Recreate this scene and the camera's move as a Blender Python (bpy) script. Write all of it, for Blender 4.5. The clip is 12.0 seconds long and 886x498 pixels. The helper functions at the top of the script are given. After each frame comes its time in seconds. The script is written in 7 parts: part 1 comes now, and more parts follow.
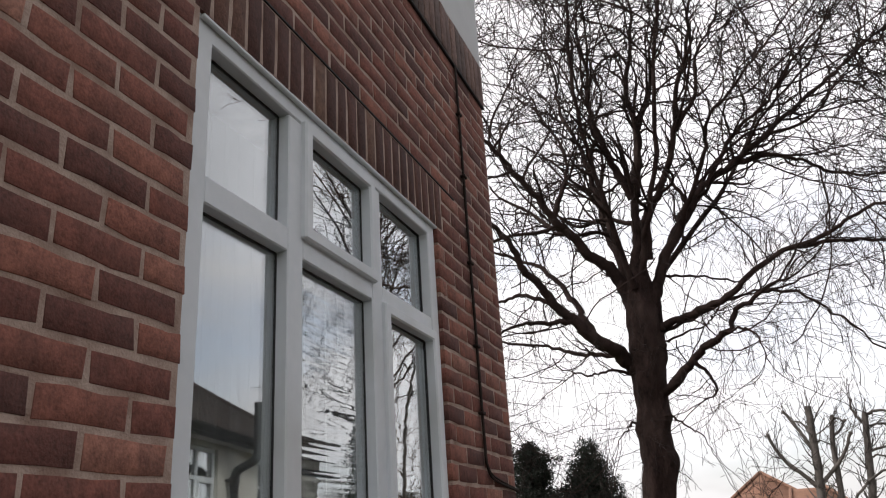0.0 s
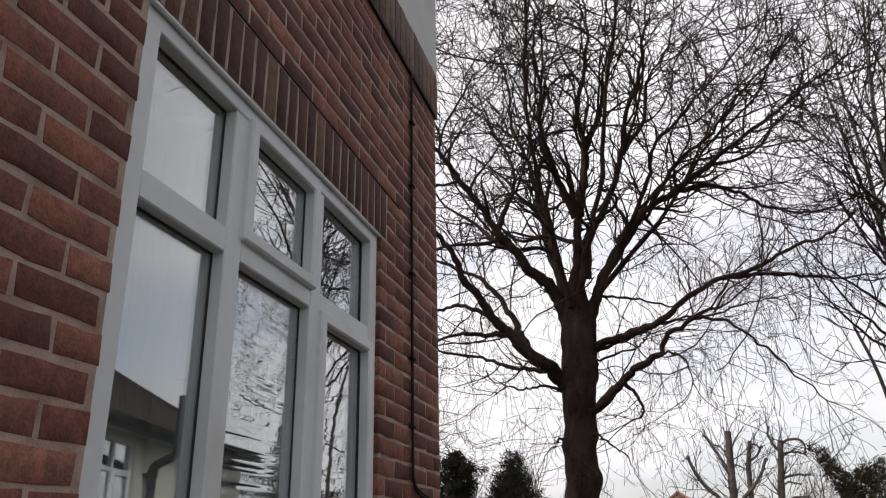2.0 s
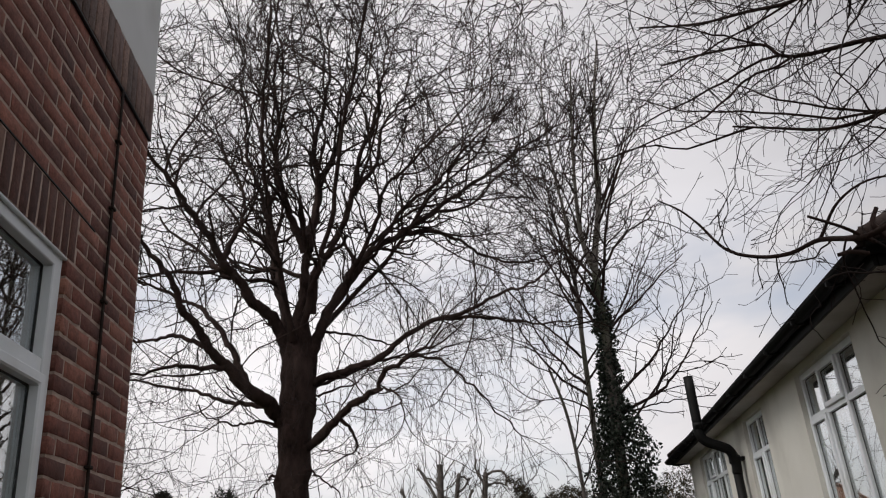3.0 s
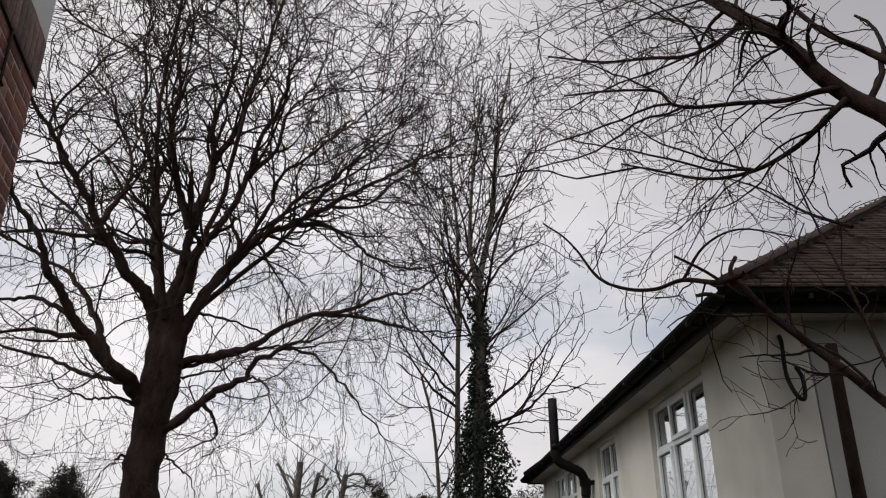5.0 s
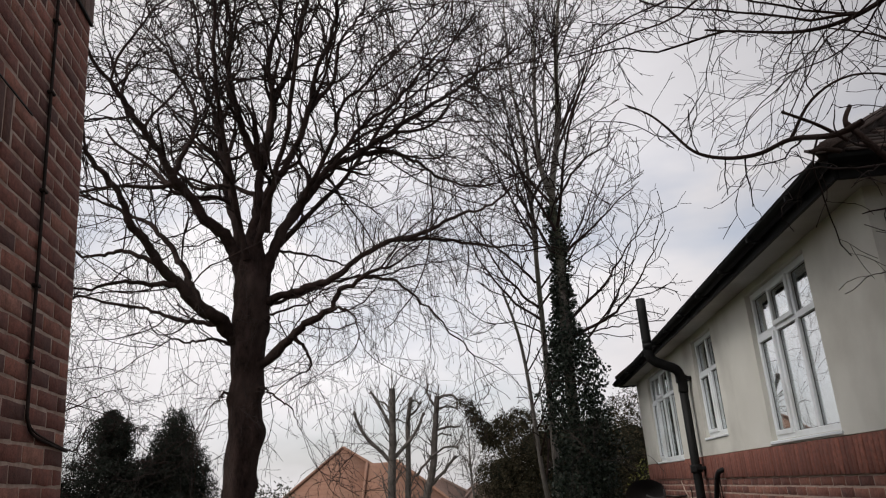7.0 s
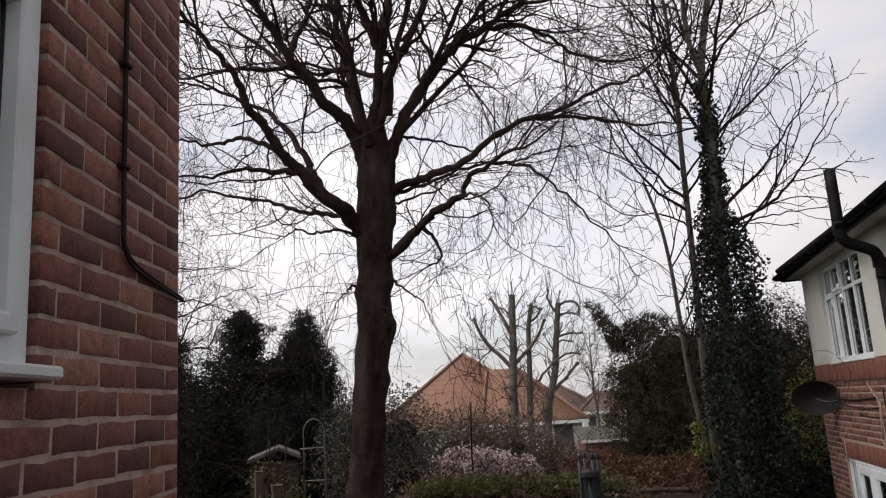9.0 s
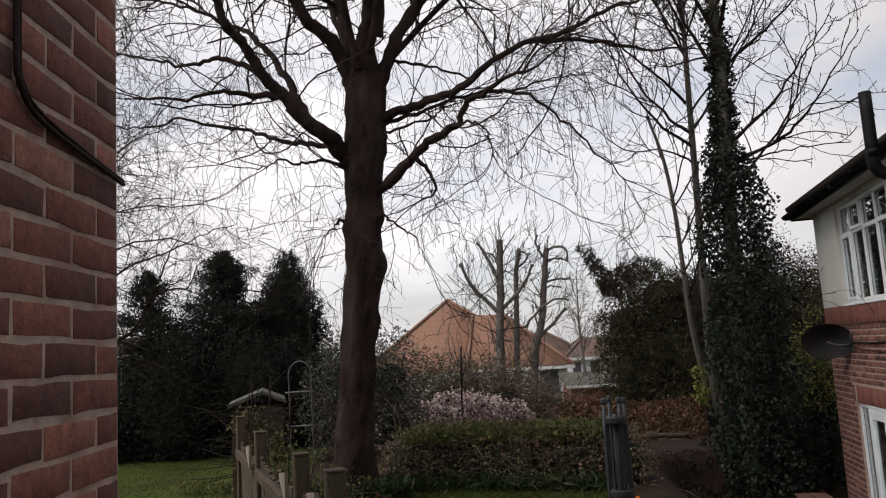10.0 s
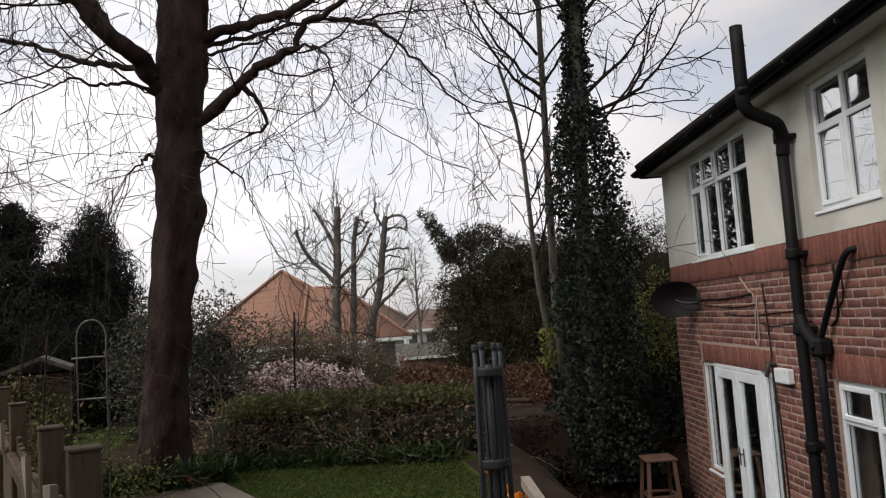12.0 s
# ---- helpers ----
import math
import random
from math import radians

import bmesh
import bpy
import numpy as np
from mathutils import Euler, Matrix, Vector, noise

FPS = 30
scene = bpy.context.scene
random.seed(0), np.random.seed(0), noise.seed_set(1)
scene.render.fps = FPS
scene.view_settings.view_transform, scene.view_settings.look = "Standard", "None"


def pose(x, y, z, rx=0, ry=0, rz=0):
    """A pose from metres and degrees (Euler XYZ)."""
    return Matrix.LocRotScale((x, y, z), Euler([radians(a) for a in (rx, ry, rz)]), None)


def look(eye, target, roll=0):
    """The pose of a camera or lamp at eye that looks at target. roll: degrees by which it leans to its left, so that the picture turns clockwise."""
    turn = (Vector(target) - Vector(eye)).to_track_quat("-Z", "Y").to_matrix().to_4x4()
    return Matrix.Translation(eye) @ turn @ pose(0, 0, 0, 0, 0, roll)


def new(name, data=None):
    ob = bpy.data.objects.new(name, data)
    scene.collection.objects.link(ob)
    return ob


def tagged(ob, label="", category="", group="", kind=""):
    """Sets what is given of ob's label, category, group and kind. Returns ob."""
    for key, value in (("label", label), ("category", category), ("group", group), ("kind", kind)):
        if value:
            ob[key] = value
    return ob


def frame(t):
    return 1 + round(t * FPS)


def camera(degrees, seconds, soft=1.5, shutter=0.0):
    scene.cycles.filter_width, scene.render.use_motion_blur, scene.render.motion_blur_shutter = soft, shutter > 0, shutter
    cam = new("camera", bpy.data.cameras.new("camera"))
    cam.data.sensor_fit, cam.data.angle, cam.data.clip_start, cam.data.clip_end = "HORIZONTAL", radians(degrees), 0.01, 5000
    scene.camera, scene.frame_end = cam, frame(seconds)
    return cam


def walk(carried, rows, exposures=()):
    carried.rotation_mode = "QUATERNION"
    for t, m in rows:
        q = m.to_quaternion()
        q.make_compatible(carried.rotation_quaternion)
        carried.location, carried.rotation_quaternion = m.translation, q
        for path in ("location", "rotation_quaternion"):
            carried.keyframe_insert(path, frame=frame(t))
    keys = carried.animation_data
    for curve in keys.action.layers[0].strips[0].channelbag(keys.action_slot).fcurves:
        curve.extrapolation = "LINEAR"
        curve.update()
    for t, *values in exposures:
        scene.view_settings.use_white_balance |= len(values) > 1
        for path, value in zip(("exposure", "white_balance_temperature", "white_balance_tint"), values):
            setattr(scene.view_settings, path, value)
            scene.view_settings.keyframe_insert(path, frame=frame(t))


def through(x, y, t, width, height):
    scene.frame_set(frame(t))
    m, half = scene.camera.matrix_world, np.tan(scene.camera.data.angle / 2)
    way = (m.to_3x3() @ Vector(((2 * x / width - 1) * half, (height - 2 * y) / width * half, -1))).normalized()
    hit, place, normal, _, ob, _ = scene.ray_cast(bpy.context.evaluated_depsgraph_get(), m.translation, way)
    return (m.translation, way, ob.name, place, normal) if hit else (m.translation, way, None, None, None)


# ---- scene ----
cam = camera(59.3, 12.0, soft=1.15)
PATH = [
    (0, (1.063, -3.753, 3.072), (0.429, -1.995, 3.786), -3.7),
    (0.5, (1.074, -3.744, 3.093), (0.43, -1.989, 3.804), -3.7),
    (1, (1.062, -3.756, 3.105), (0.419, -2.001, 3.817), -3.5),
    (1.5, (1.055, -3.73, 3.11), (0.445, -1.967, 3.83), -1.5),
    (2, (1.05, -3.727, 3.114), (0.559, -1.926, 3.833), -1.0),
    (2.5, (1.064, -3.715, 3.126), (0.825, -1.878, 3.88), -1.7),
    (3, (1.186, -3.768, 3.105), (1.366, -1.929, 3.872), -4.9),
    (3.5, (1.178, -3.813, 3.074), (1.522, -2.003, 3.851), -3.6),
    (5.5, (1.211, -3.777, 3.075), (1.678, -1.987, 3.836), -0.7),
    (6, (1.199, -3.766, 3.111), (1.652, -1.971, 3.868), -2.4),
    (6.5, (1.148, -3.765, 3.067), (1.484, -1.945, 3.823), -5.0),
    (7, (1.163, -3.617, 3.014), (1.45, -1.727, 3.604), -4.7),
    (7.2, (1.177, -3.475, 2.985), (1.333, -1.574, 3.585), -5.5),
    (8.8, (0.947, -2.67, 2.919), (0.95, -0.726, 3.388), -2.4),
    (9, (0.883, -2.519, 2.906), (0.877, -0.558, 3.301), -3.6),
    (9.5, (0.758, -2.194, 2.89), (0.8, -0.233, 3.277), -0.7),
    (10, (0.732, -1.803, 2.861), (0.76, 0.18, 3.122), -3.4),
    (10.5, (0.75, -1.554, 2.863), (0.829, 0.428, 3.123), -2.7),
    (11, (0.833, -1.272, 2.798), (1.092, 0.7, 3.004), -0.4),
    (11.5, (0.774, -1.081, 2.704), (1.117, 0.88, 2.898), 0.2),
    (12, (0.774, -0.671, 2.673), (1.213, 1.272, 2.846), -3.8),
]
EXPOSURES = [(0.0, 0.60), (1.5, 0.46), (2.0, 0.36), (2.5, 0.22), (3.0, 0.10), (3.5, 0.04), (6.5, 0.05), (7.2, 0.14), (9.0, 0.24), (10.5, 0.21), (12.0, 0.32)]
walk(cam, [(t, look(eye, target, roll)) for t, eye, target, roll in PATH], EXPOSURES)

# ---- world and sun ----
SUN_AZ, SUN_EL = radians(-112), radians(46)
world = bpy.data.worlds.new("overcast_sky")
scene.world = world
world.use_nodes = True
wn, wl = world.node_tree.nodes, world.node_tree.links
wn.clear()
w_out, w_bg = wn.new("ShaderNodeOutputWorld"), wn.new("ShaderNodeBackground")
w_sky = wn.new("ShaderNodeTexSky")
w_sky.sky_type, w_sky.sun_disc, w_sky.sun_elevation, w_sky.sun_rotation = "NISHITA", False, SUN_EL, SUN_AZ
w_sky.air_density, w_sky.dust_density = 1.0, 3.0
w_co, w_noise, w_ramp = wn.new("ShaderNodeTexCoord"), wn.new("ShaderNodeTexNoise"), wn.new("ShaderNodeValToRGB")
w_map = wn.new("ShaderNodeMapping")
w_map.inputs["Scale"].default_value = (1.0, 1.0, 2.6)
wl.new(w_co.outputs["Generated"], w_map.inputs["Vector"])
wl.new(w_map.outputs["Vector"], w_noise.inputs["Vector"])
w_noise.inputs["Scale"].default_value, w_noise.inputs["Detail"].default_value, w_noise.inputs["Roughness"].default_value = 1.9, 5, 0.55
w_ramp.color_ramp.elements[0].position, w_ramp.color_ramp.elements[1].position = 0.36, 0.58
w_ramp.color_ramp.elements[0].color, w_ramp.color_ramp.elements[1].color = (0.42, 0.42, 0.42, 1), (1, 1, 1, 1)
wl.new(w_noise.outputs["Fac"], w_ramp.inputs["Fac"])
# thinner, brighter cloud low over the gardens; the sky behind the houses is brighter, where the sun is hidden
w_dot = wn.new("ShaderNodeVectorMath")
w_dot.operation = "DOT_PRODUCT"
w_dot.inputs[1].default_value = (-0.012, 0.943, 0.333)
wl.new(w_co.outputs["Generated"], w_dot.inputs[0])
w_glow = wn.new("ShaderNodeMapRange")
w_glow.interpolation_type = "SMOOTHSTEP"
w_glow.inputs["From Min"].default_value, w_glow.inputs["From Max"].default_value = 0.74, 1.0
w_glow.inputs["To Min"].default_value, w_glow.inputs["To Max"].default_value = 0.45, 0.87
wl.new(w_dot.outputs["Value"], w_glow.inputs["Value"])
w_sd, w_back, w_sum = wn.new("ShaderNodeVectorMath"), wn.new("ShaderNodeMapRange"), wn.new("ShaderNodeMath")
w_sd.operation = "DOT_PRODUCT"
w_sd.inputs[1].default_value = (math.sin(SUN_AZ) * math.cos(SUN_EL), math.cos(SUN_AZ) * math.cos(SUN_EL), math.sin(SUN_EL))
wl.new(w_co.outputs["Generated"], w_sd.inputs[0])
w_back.interpolation_type = "SMOOTHSTEP"
w_back.inputs["From Min"].default_value, w_back.inputs["From Max"].default_value = 0.5, 1.0
w_back.inputs["To Min"].default_value, w_back.inputs["To Max"].default_value = 0.0, 0.9
wl.new(w_sd.outputs["Value"], w_back.inputs["Value"])
w_sum.operation = "ADD"
wl.new(w_glow.outputs["Result"], w_sum.inputs[0])
wl.new(w_back.outputs["Result"], w_sum.inputs[1])
w_n2, w_r2 = wn.new("ShaderNodeTexNoise"), wn.new("ShaderNodeMapRange")
w_n2.inputs["Scale"].default_value, w_n2.inputs["Detail"].default_value = 3.4, 6
w_r2.inputs["To Min"].default_value, w_r2.inputs["To Max"].default_value = 0.80, 1.17
wl.new(w_map.outputs["Vector"], w_n2.inputs["Vector"])
wl.new(w_n2.outputs["Fac"], w_r2.inputs["Value"])
w_mul = wn.new("ShaderNodeMath")
w_mul.operation = "MULTIPLY"
wl.new(w_sum.outputs[0], w_mul.inputs[0])
wl.new(w_r2.outputs["Result"], w_mul.inputs[1])
w_cloud = wn.new("ShaderNodeVectorMath")
w_cloud.operation = "SCALE"
w_cloud.inputs[0].default_value = (1.014, 0.978, 1.0)
wl.new(w_mul.outputs[0], w_cloud.inputs["Scale"])
w_up, w_high, w_cover = wn.new("ShaderNodeSeparateXYZ"), wn.new("ShaderNodeMapRange"), wn.new("ShaderNodeMath")
wl.new(w_co.outputs["Generated"], w_up.inputs[0])
w_high.interpolation_type = "SMOOTHSTEP"
w_high.inputs["From Min"].default_value, w_high.inputs["From Max"].default_value = 0.16, 0.42
w_high.inputs["To Min"].default_value, w_high.inputs["To Max"].default_value = 0.0, 0.92
wl.new(w_up.outputs["Z"], w_high.inputs["Value"])
w_cover.operation = "MAXIMUM"
wl.new(w_ramp.outputs["Color"], w_cover.inputs[0])
wl.new(w_high.outputs["Result"], w_cover.inputs[1])
w_blue = wn.new("ShaderNodeVectorMath")
w_blue.operation = "SCALE"
w_blue.inputs["Scale"].default_value = 0.13
wl.new(w_sky.outputs["Color"], w_blue.inputs[0])
w_mix = wn.new("ShaderNodeMix")
w_mix.data_type = "RGBA"
wl.new(w_cover.outputs[0], w_mix.inputs["Factor"])
wl.new(w_blue.outputs["Vector"], w_mix.inputs["A"])
wl.new(w_cloud.outputs["Vector"], w_mix.inputs["B"])
wl.new(w_mix.outputs["Result"], w_bg.inputs["Color"])
w_bg.inputs["Strength"].default_value = 1.0
wl.new(w_bg.outputs[0], w_out.inputs[0])

sun = new("sun", bpy.data.lights.new("sun", "SUN"))
sun.data.energy, sun.data.angle, sun.data.color = 1.5, radians(28), (1.0, 0.96, 0.9)
sun.matrix_world = look((0, 0, 0), (-math.sin(SUN_AZ) * math.cos(SUN_EL), -math.cos(SUN_AZ) * math.cos(SUN_EL), -math.sin(SUN_EL)))
sun.location = (-20, -20, 30)


# ---- materials ----
def node_mat(name, rough=0.8, metal=0.0):
    mat = bpy.data.materials.new(name)
    mat.use_nodes = True
    b = mat.node_tree.nodes["Principled BSDF"]
    b.inputs["Roughness"].default_value, b.inputs["Metallic"].default_value = rough, metal
    return mat, mat.node_tree.nodes, mat.node_tree.links, b


def ramp(n, stops):
    r = n.new("ShaderNodeValToRGB")
    e = r.color_ramp.elements
    while len(e) < len(stops):
        e.new(0.5)
    for i, (p, c) in enumerate(stops):
        e[i].position, e[i].color = p, (*c, 1)
    return r


def surface(name, dark, light, scale=8.0, rough=0.8, metal=0.0, bump=0.3, gloss=0.5, fine=90.0, stretch=(1, 1, 1), dirt=None, dirt_scale=1.3, depth=0.01):
    """Two scales of noise over a base colour, with fine relief and optional stains of a colour of their own."""
    mat, n, l, b = node_mat(name, rough, metal)
    b.inputs["Specular IOR Level"].default_value = gloss
    co, mp = n.new("ShaderNodeTexCoord"), n.new("ShaderNodeMapping")
    mp.inputs["Scale"].default_value = stretch
    l.new(co.outputs["Object"], mp.inputs["Vector"])
    big, small = n.new("ShaderNodeTexNoise"), n.new("ShaderNodeTexNoise")
    for t, s in ((big, scale), (small, fine)):
        t.inputs["Scale"].default_value, t.inputs["Detail"].default_value = s, 6
        l.new(mp.outputs["Vector"], t.inputs["Vector"])
    add = n.new("ShaderNodeMix")
    add.inputs["Factor"].default_value = 0.35
    l.new(big.outputs["Fac"], add.inputs["A"])
    l.new(small.outputs["Fac"], add.inputs["B"])
    r = ramp(n, [(0.33, dark), (0.66, light)])
    l.new(add.outputs["Result"], r.inputs["Fac"])
    colour = r.outputs["Color"]
    if dirt:
        dn, dr, mx = n.new("ShaderNodeTexNoise"), ramp(n, [(0.48, (0, 0, 0)), (0.68, (0.8, 0.8, 0.8))]), n.new("ShaderNodeMix")
        dn.inputs["Scale"].default_value, dn.inputs["Detail"].default_value = dirt_scale, 8
        l.new(mp.outputs["Vector"], dn.inputs["Vector"])
        l.new(dn.outputs["Fac"], dr.inputs["Fac"])
        mx.data_type = "RGBA"
        l.new(dr.outputs["Color"], mx.inputs["Factor"])
        l.new(colour, mx.inputs["A"])
        mx.inputs["B"].default_value = (*dirt, 1)
        colour = mx.outputs["Result"]
    l.new(colour, b.inputs["Base Color"])
    bp = n.new("ShaderNodeBump")
    bp.inputs["Strength"].default_value, bp.inputs["Distance"].default_value = bump, depth
    l.new(add.outputs["Result"], bp.inputs["Height"])
    l.new(bp.outputs["Normal"], b.inputs["Normal"])
    return mat


def piece_mat(name, stops, per_object, rough=0.85, tint=0.5, scale=9.0, blotch=(0.085, 0.042, 0.035), depth=0.011):
    """Bricks and tiles: a colour per piece, with blotches, grain and pits."""
    mat, n, l, b = node_mat(name, rough)
    if per_object:
        src = n.new("ShaderNodeObjectInfo").outputs["Random"]
    else:
        src = n.new("ShaderNodeNewGeometry").outputs["Random Per Island"]
    r = ramp(n, stops)
    l.new(src, r.inputs["Fac"])
    co = n.new("ShaderNodeTexCoord")
    wp = n.new("ShaderNodeNewGeometry").outputs["Position"]
    big, small = n.new("ShaderNodeTexNoise"), n.new("ShaderNodeTexNoise")
    big.inputs["Scale"].default_value, big.inputs["Detail"].default_value = scale, 7
    small.inputs["Scale"].default_value, small.inputs["Detail"].default_value = 140, 5
    l.new(wp, big.inputs["Vector"])
    l.new(wp, small.inputs["Vector"])
    fr = ramp(n, [(0.42, (0, 0, 0)), (0.70, (tint, tint, tint))])
    l.new(big.outputs["Fac"], fr.inputs["Fac"])
    mx = n.new("ShaderNodeMix")
    mx.data_type = "RGBA"
    l.new(fr.outputs["Color"], mx.inputs["Factor"])
    l.new(r.outputs["Color"], mx.inputs["A"])
    mx.inputs["B"].default_value = (*blotch, 1)
    mid = n.new("ShaderNodeTexNoise")
    mid.inputs["Scale"].default_value, mid.inputs["Detail"].default_value, mid.inputs["Roughness"].default_value = 34, 6, 0.65
    l.new(wp, mid.inputs["Vector"])
    both = n.new("ShaderNodeMix")
    both.inputs["Factor"].default_value = 0.6
    hv = n.new("ShaderNodeHueSaturation")
    mr = n.new("ShaderNodeMapRange")
    mr.inputs["From Min"].default_value, mr.inputs["From Max"].default_value = 0.3, 0.7
    mr.inputs["To Min"].default_value, mr.inputs["To Max"].default_value = 0.45, 1.6
    l.new(small.outputs["Fac"], both.inputs["A"])
    l.new(mid.outputs["Fac"], both.inputs["B"])
    l.new(both.outputs["Result"], mr.inputs["Value"])
    l.new(mr.outputs["Result"], hv.inputs["Value"])
    l.new(mx.outputs["Result"], hv.inputs["Color"])
    l.new(hv.outputs["Color"], b.inputs["Base Color"])
    bp = n.new("ShaderNodeBump")
    bp.inputs["Strength"].default_value, bp.inputs["Distance"].default_value = 0.5, depth
    l.new(both.outputs["Result"], bp.inputs["Height"])
    l.new(bp.outputs["Normal"], b.inputs["Normal"])
    return mat


def glass_mat(name, gloss=0.5, wave=0.0, tint=(0.94, 0.96, 0.96), stretch=(1, 1, 1)):
    mat = bpy.data.materials.new(name)
    mat.use_nodes = True
    n, l = mat.node_tree.nodes, mat.node_tree.links
    n.clear()
    out, mx, tr, gl, fr, pw, sc = (n.new("ShaderNode" + k) for k in ("OutputMaterial", "MixShader", "BsdfTransparent", "BsdfGlossy", "LayerWeight", "Math", "MapRange"))
    tr.inputs["Color"].default_value = (*tint, 1)
    gl.inputs["Roughness"].default_value = 0.01
    gl.inputs["Color"].default_value = (0.93, 0.96, 0.97, 1)
    pw.operation = "POWER"
    pw.inputs[1].default_value = 1.5
    l.new(fr.outputs["Facing"], pw.inputs[0])
    l.new(pw.outputs[0], sc.inputs["Value"])
    sc.inputs["To Min"].default_value, sc.inputs["To Max"].default_value = 0.14, 0.14 + gloss
    l.new(sc.outputs[0], mx.inputs[0])
    l.new(tr.outputs[0], mx.inputs[1])
    l.new(gl.outputs[0], mx.inputs[2])
    l.new(mx.outputs[0], out.inputs[0])
    if wave:
        co, mp, nz, bp = (n.new("ShaderNode" + k) for k in ("TexCoord", "Mapping", "TexNoise", "Bump"))
        mp.inputs["Scale"].default_value = stretch
        nz.inputs["Scale"].default_value, nz.inputs["Detail"].default_value = 1.0, 1
        bp.inputs["Strength"].default_value, bp.inputs["Distance"].default_value = 1.0, wave
        l.new(co.outputs["Object"], mp.inputs["Vector"])
        l.new(mp.outputs["Vector"], nz.inputs["Vector"])
        l.new(nz.outputs["Fac"], bp.inputs["Height"])
        l.new(bp.outputs["Normal"], gl.inputs["Normal"])
    return mat


def leaf_mat(name, stops, rough=0.5, through=0.25, gloss=0.2):
    mat, n, l, b = node_mat(name, rough)
    b.inputs["Specular IOR Level"].default_value = gloss
    r = ramp(n, stops)
    l.new(n.new("ShaderNodeNewGeometry").outputs["Random Per Island"], r.inputs["Fac"])
    l.new(r.outputs["Color"], b.inputs["Base Color"])
    if through:
        tl, mx, out = n.new("ShaderNodeBsdfTranslucent"), n.new("ShaderNodeMixShader"), n["Material Output"]
        l.new(r.outputs["Color"], tl.inputs["Color"])
        mx.inputs[0].default_value = through
        l.new(b.outputs[0], mx.inputs[1])
        l.new(tl.outputs[0], mx.inputs[2])
        l.new(mx.outputs[0], out.inputs[0])
    return mat


LEFT_BRICK = [(0, (0.108, 0.044, 0.036)), (0.3, (0.182, 0.065, 0.049)), (0.65, (0.251, 0.092, 0.066)), (0.9, (0.308, 0.122, 0.086)), (1, (0.376, 0.180, 0.130))]
RIGHT_BRICK = [(0.0, (0.08, 0.031, 0.025)), (0.35, (0.13, 0.048, 0.036)), (0.75, (0.175, 0.068, 0.049)), (1.0, (0.24, 0.108, 0.076))]
brick_single = piece_mat("red_brown_brick_single", LEFT_BRICK, True)
brick_joined = piece_mat("red_brown_brick_joined", LEFT_BRICK, False)
soldier_red = piece_mat("dark_red_soldier_brick", [(0.0, (0.055, 0.024, 0.020)), (0.6, (0.095, 0.039, 0.030)), (0.9, (0.13, 0.056, 0.042)), (1.0, (0.22, 0.13, 0.09))], True)
band_grey = piece_mat("weathered_grey_red_brick", [(0.0, (0.13, 0.095, 0.085)), (0.6, (0.19, 0.125, 0.11)), (1.0, (0.26, 0.17, 0.14))], False)
r_brick_single = piece_mat("orange_red_brick_single", RIGHT_BRICK, True, tint=0.3, blotch=(0.17, 0.07, 0.05))
r_brick_joined = piece_mat("orange_red_brick_joined", RIGHT_BRICK, False, tint=0.3, blotch=(0.17, 0.07, 0.05))
r_soldier = piece_mat("brown_red_soldier_brick", [(0.0, (0.15, 0.05, 0.035)), (1.0, (0.22, 0.08, 0.055))], False, tint=0.3)
tile_single = piece_mat("dark_roof_tile_single", [(0.0, (0.022, 0.015, 0.014)), (0.6, (0.036, 0.023, 0.020)), (1.0, (0.058, 0.037, 0.030))], True, blotch=(0.034, 0.032, 0.026))
tile_joined = piece_mat("dark_roof_tile_joined", [(0.0, (0.022, 0.015, 0.014)), (0.6, (0.036, 0.023, 0.020)), (1.0, (0.058, 0.037, 0.030))], False, blotch=(0.034, 0.032, 0.026))
for roof_mat in (tile_single, tile_joined):
    roof_mat.node_tree.nodes["Principled BSDF"].inputs["Specular IOR Level"].default_value = 0.2
orange_tile = piece_mat("orange_roof_tile", [(0.0, (0.16, 0.078, 0.050)), (0.5, (0.22, 0.112, 0.074)), (1.0, (0.27, 0.15, 0.10))], False, tint=0.4, scale=1.2, blotch=(0.19, 0.12, 0.085))
brown_tile = piece_mat("brown_roof_tile", [(0.0, (0.10, 0.066, 0.054)), (1.0, (0.17, 0.115, 0.092))], False, scale=1.2)
mortar = surface("pinkish_brown_mortar", (0.36, 0.255, 0.205), (0.56, 0.43, 0.36), 18, 0.95, bump=0.8, fine=190, dirt=(0.25, 0.155, 0.118), dirt_scale=7.0)
mortar_r = surface("buff_mortar", (0.28, 0.20, 0.16), (0.41, 0.315, 0.26), 14, 0.95, bump=0.5, fine=220)
upvc = surface("white_plastic_frame", (0.70, 0.745, 0.775), (0.79, 0.82, 0.84), 3, 0.35, bump=0.02, fine=30, dirt=(0.62, 0.64, 0.63), dirt_scale=2.6)
rubber = surface("black_gasket", (0.012, 0.012, 0.013), (0.03, 0.03, 0.03), 20, 0.6, bump=0.1)
render_white = surface("white_render", (0.66, 0.67, 0.67), (0.74, 0.75, 0.75), 2.5, 0.9, bump=0.35, fine=160, dirt=(0.52, 0.52, 0.50))
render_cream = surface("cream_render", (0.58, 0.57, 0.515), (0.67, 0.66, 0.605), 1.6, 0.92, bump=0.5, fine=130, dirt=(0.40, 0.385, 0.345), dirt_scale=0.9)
# darker copy of the cream render, with the gable side's shade in its colour
render_cream_shaded = surface("shaded_cream_render", (0.33, 0.335, 0.33), (0.41, 0.41, 0.40), 1.6, 0.92, bump=0.5, fine=130, dirt=(0.27, 0.27, 0.255), dirt_scale=0.9)
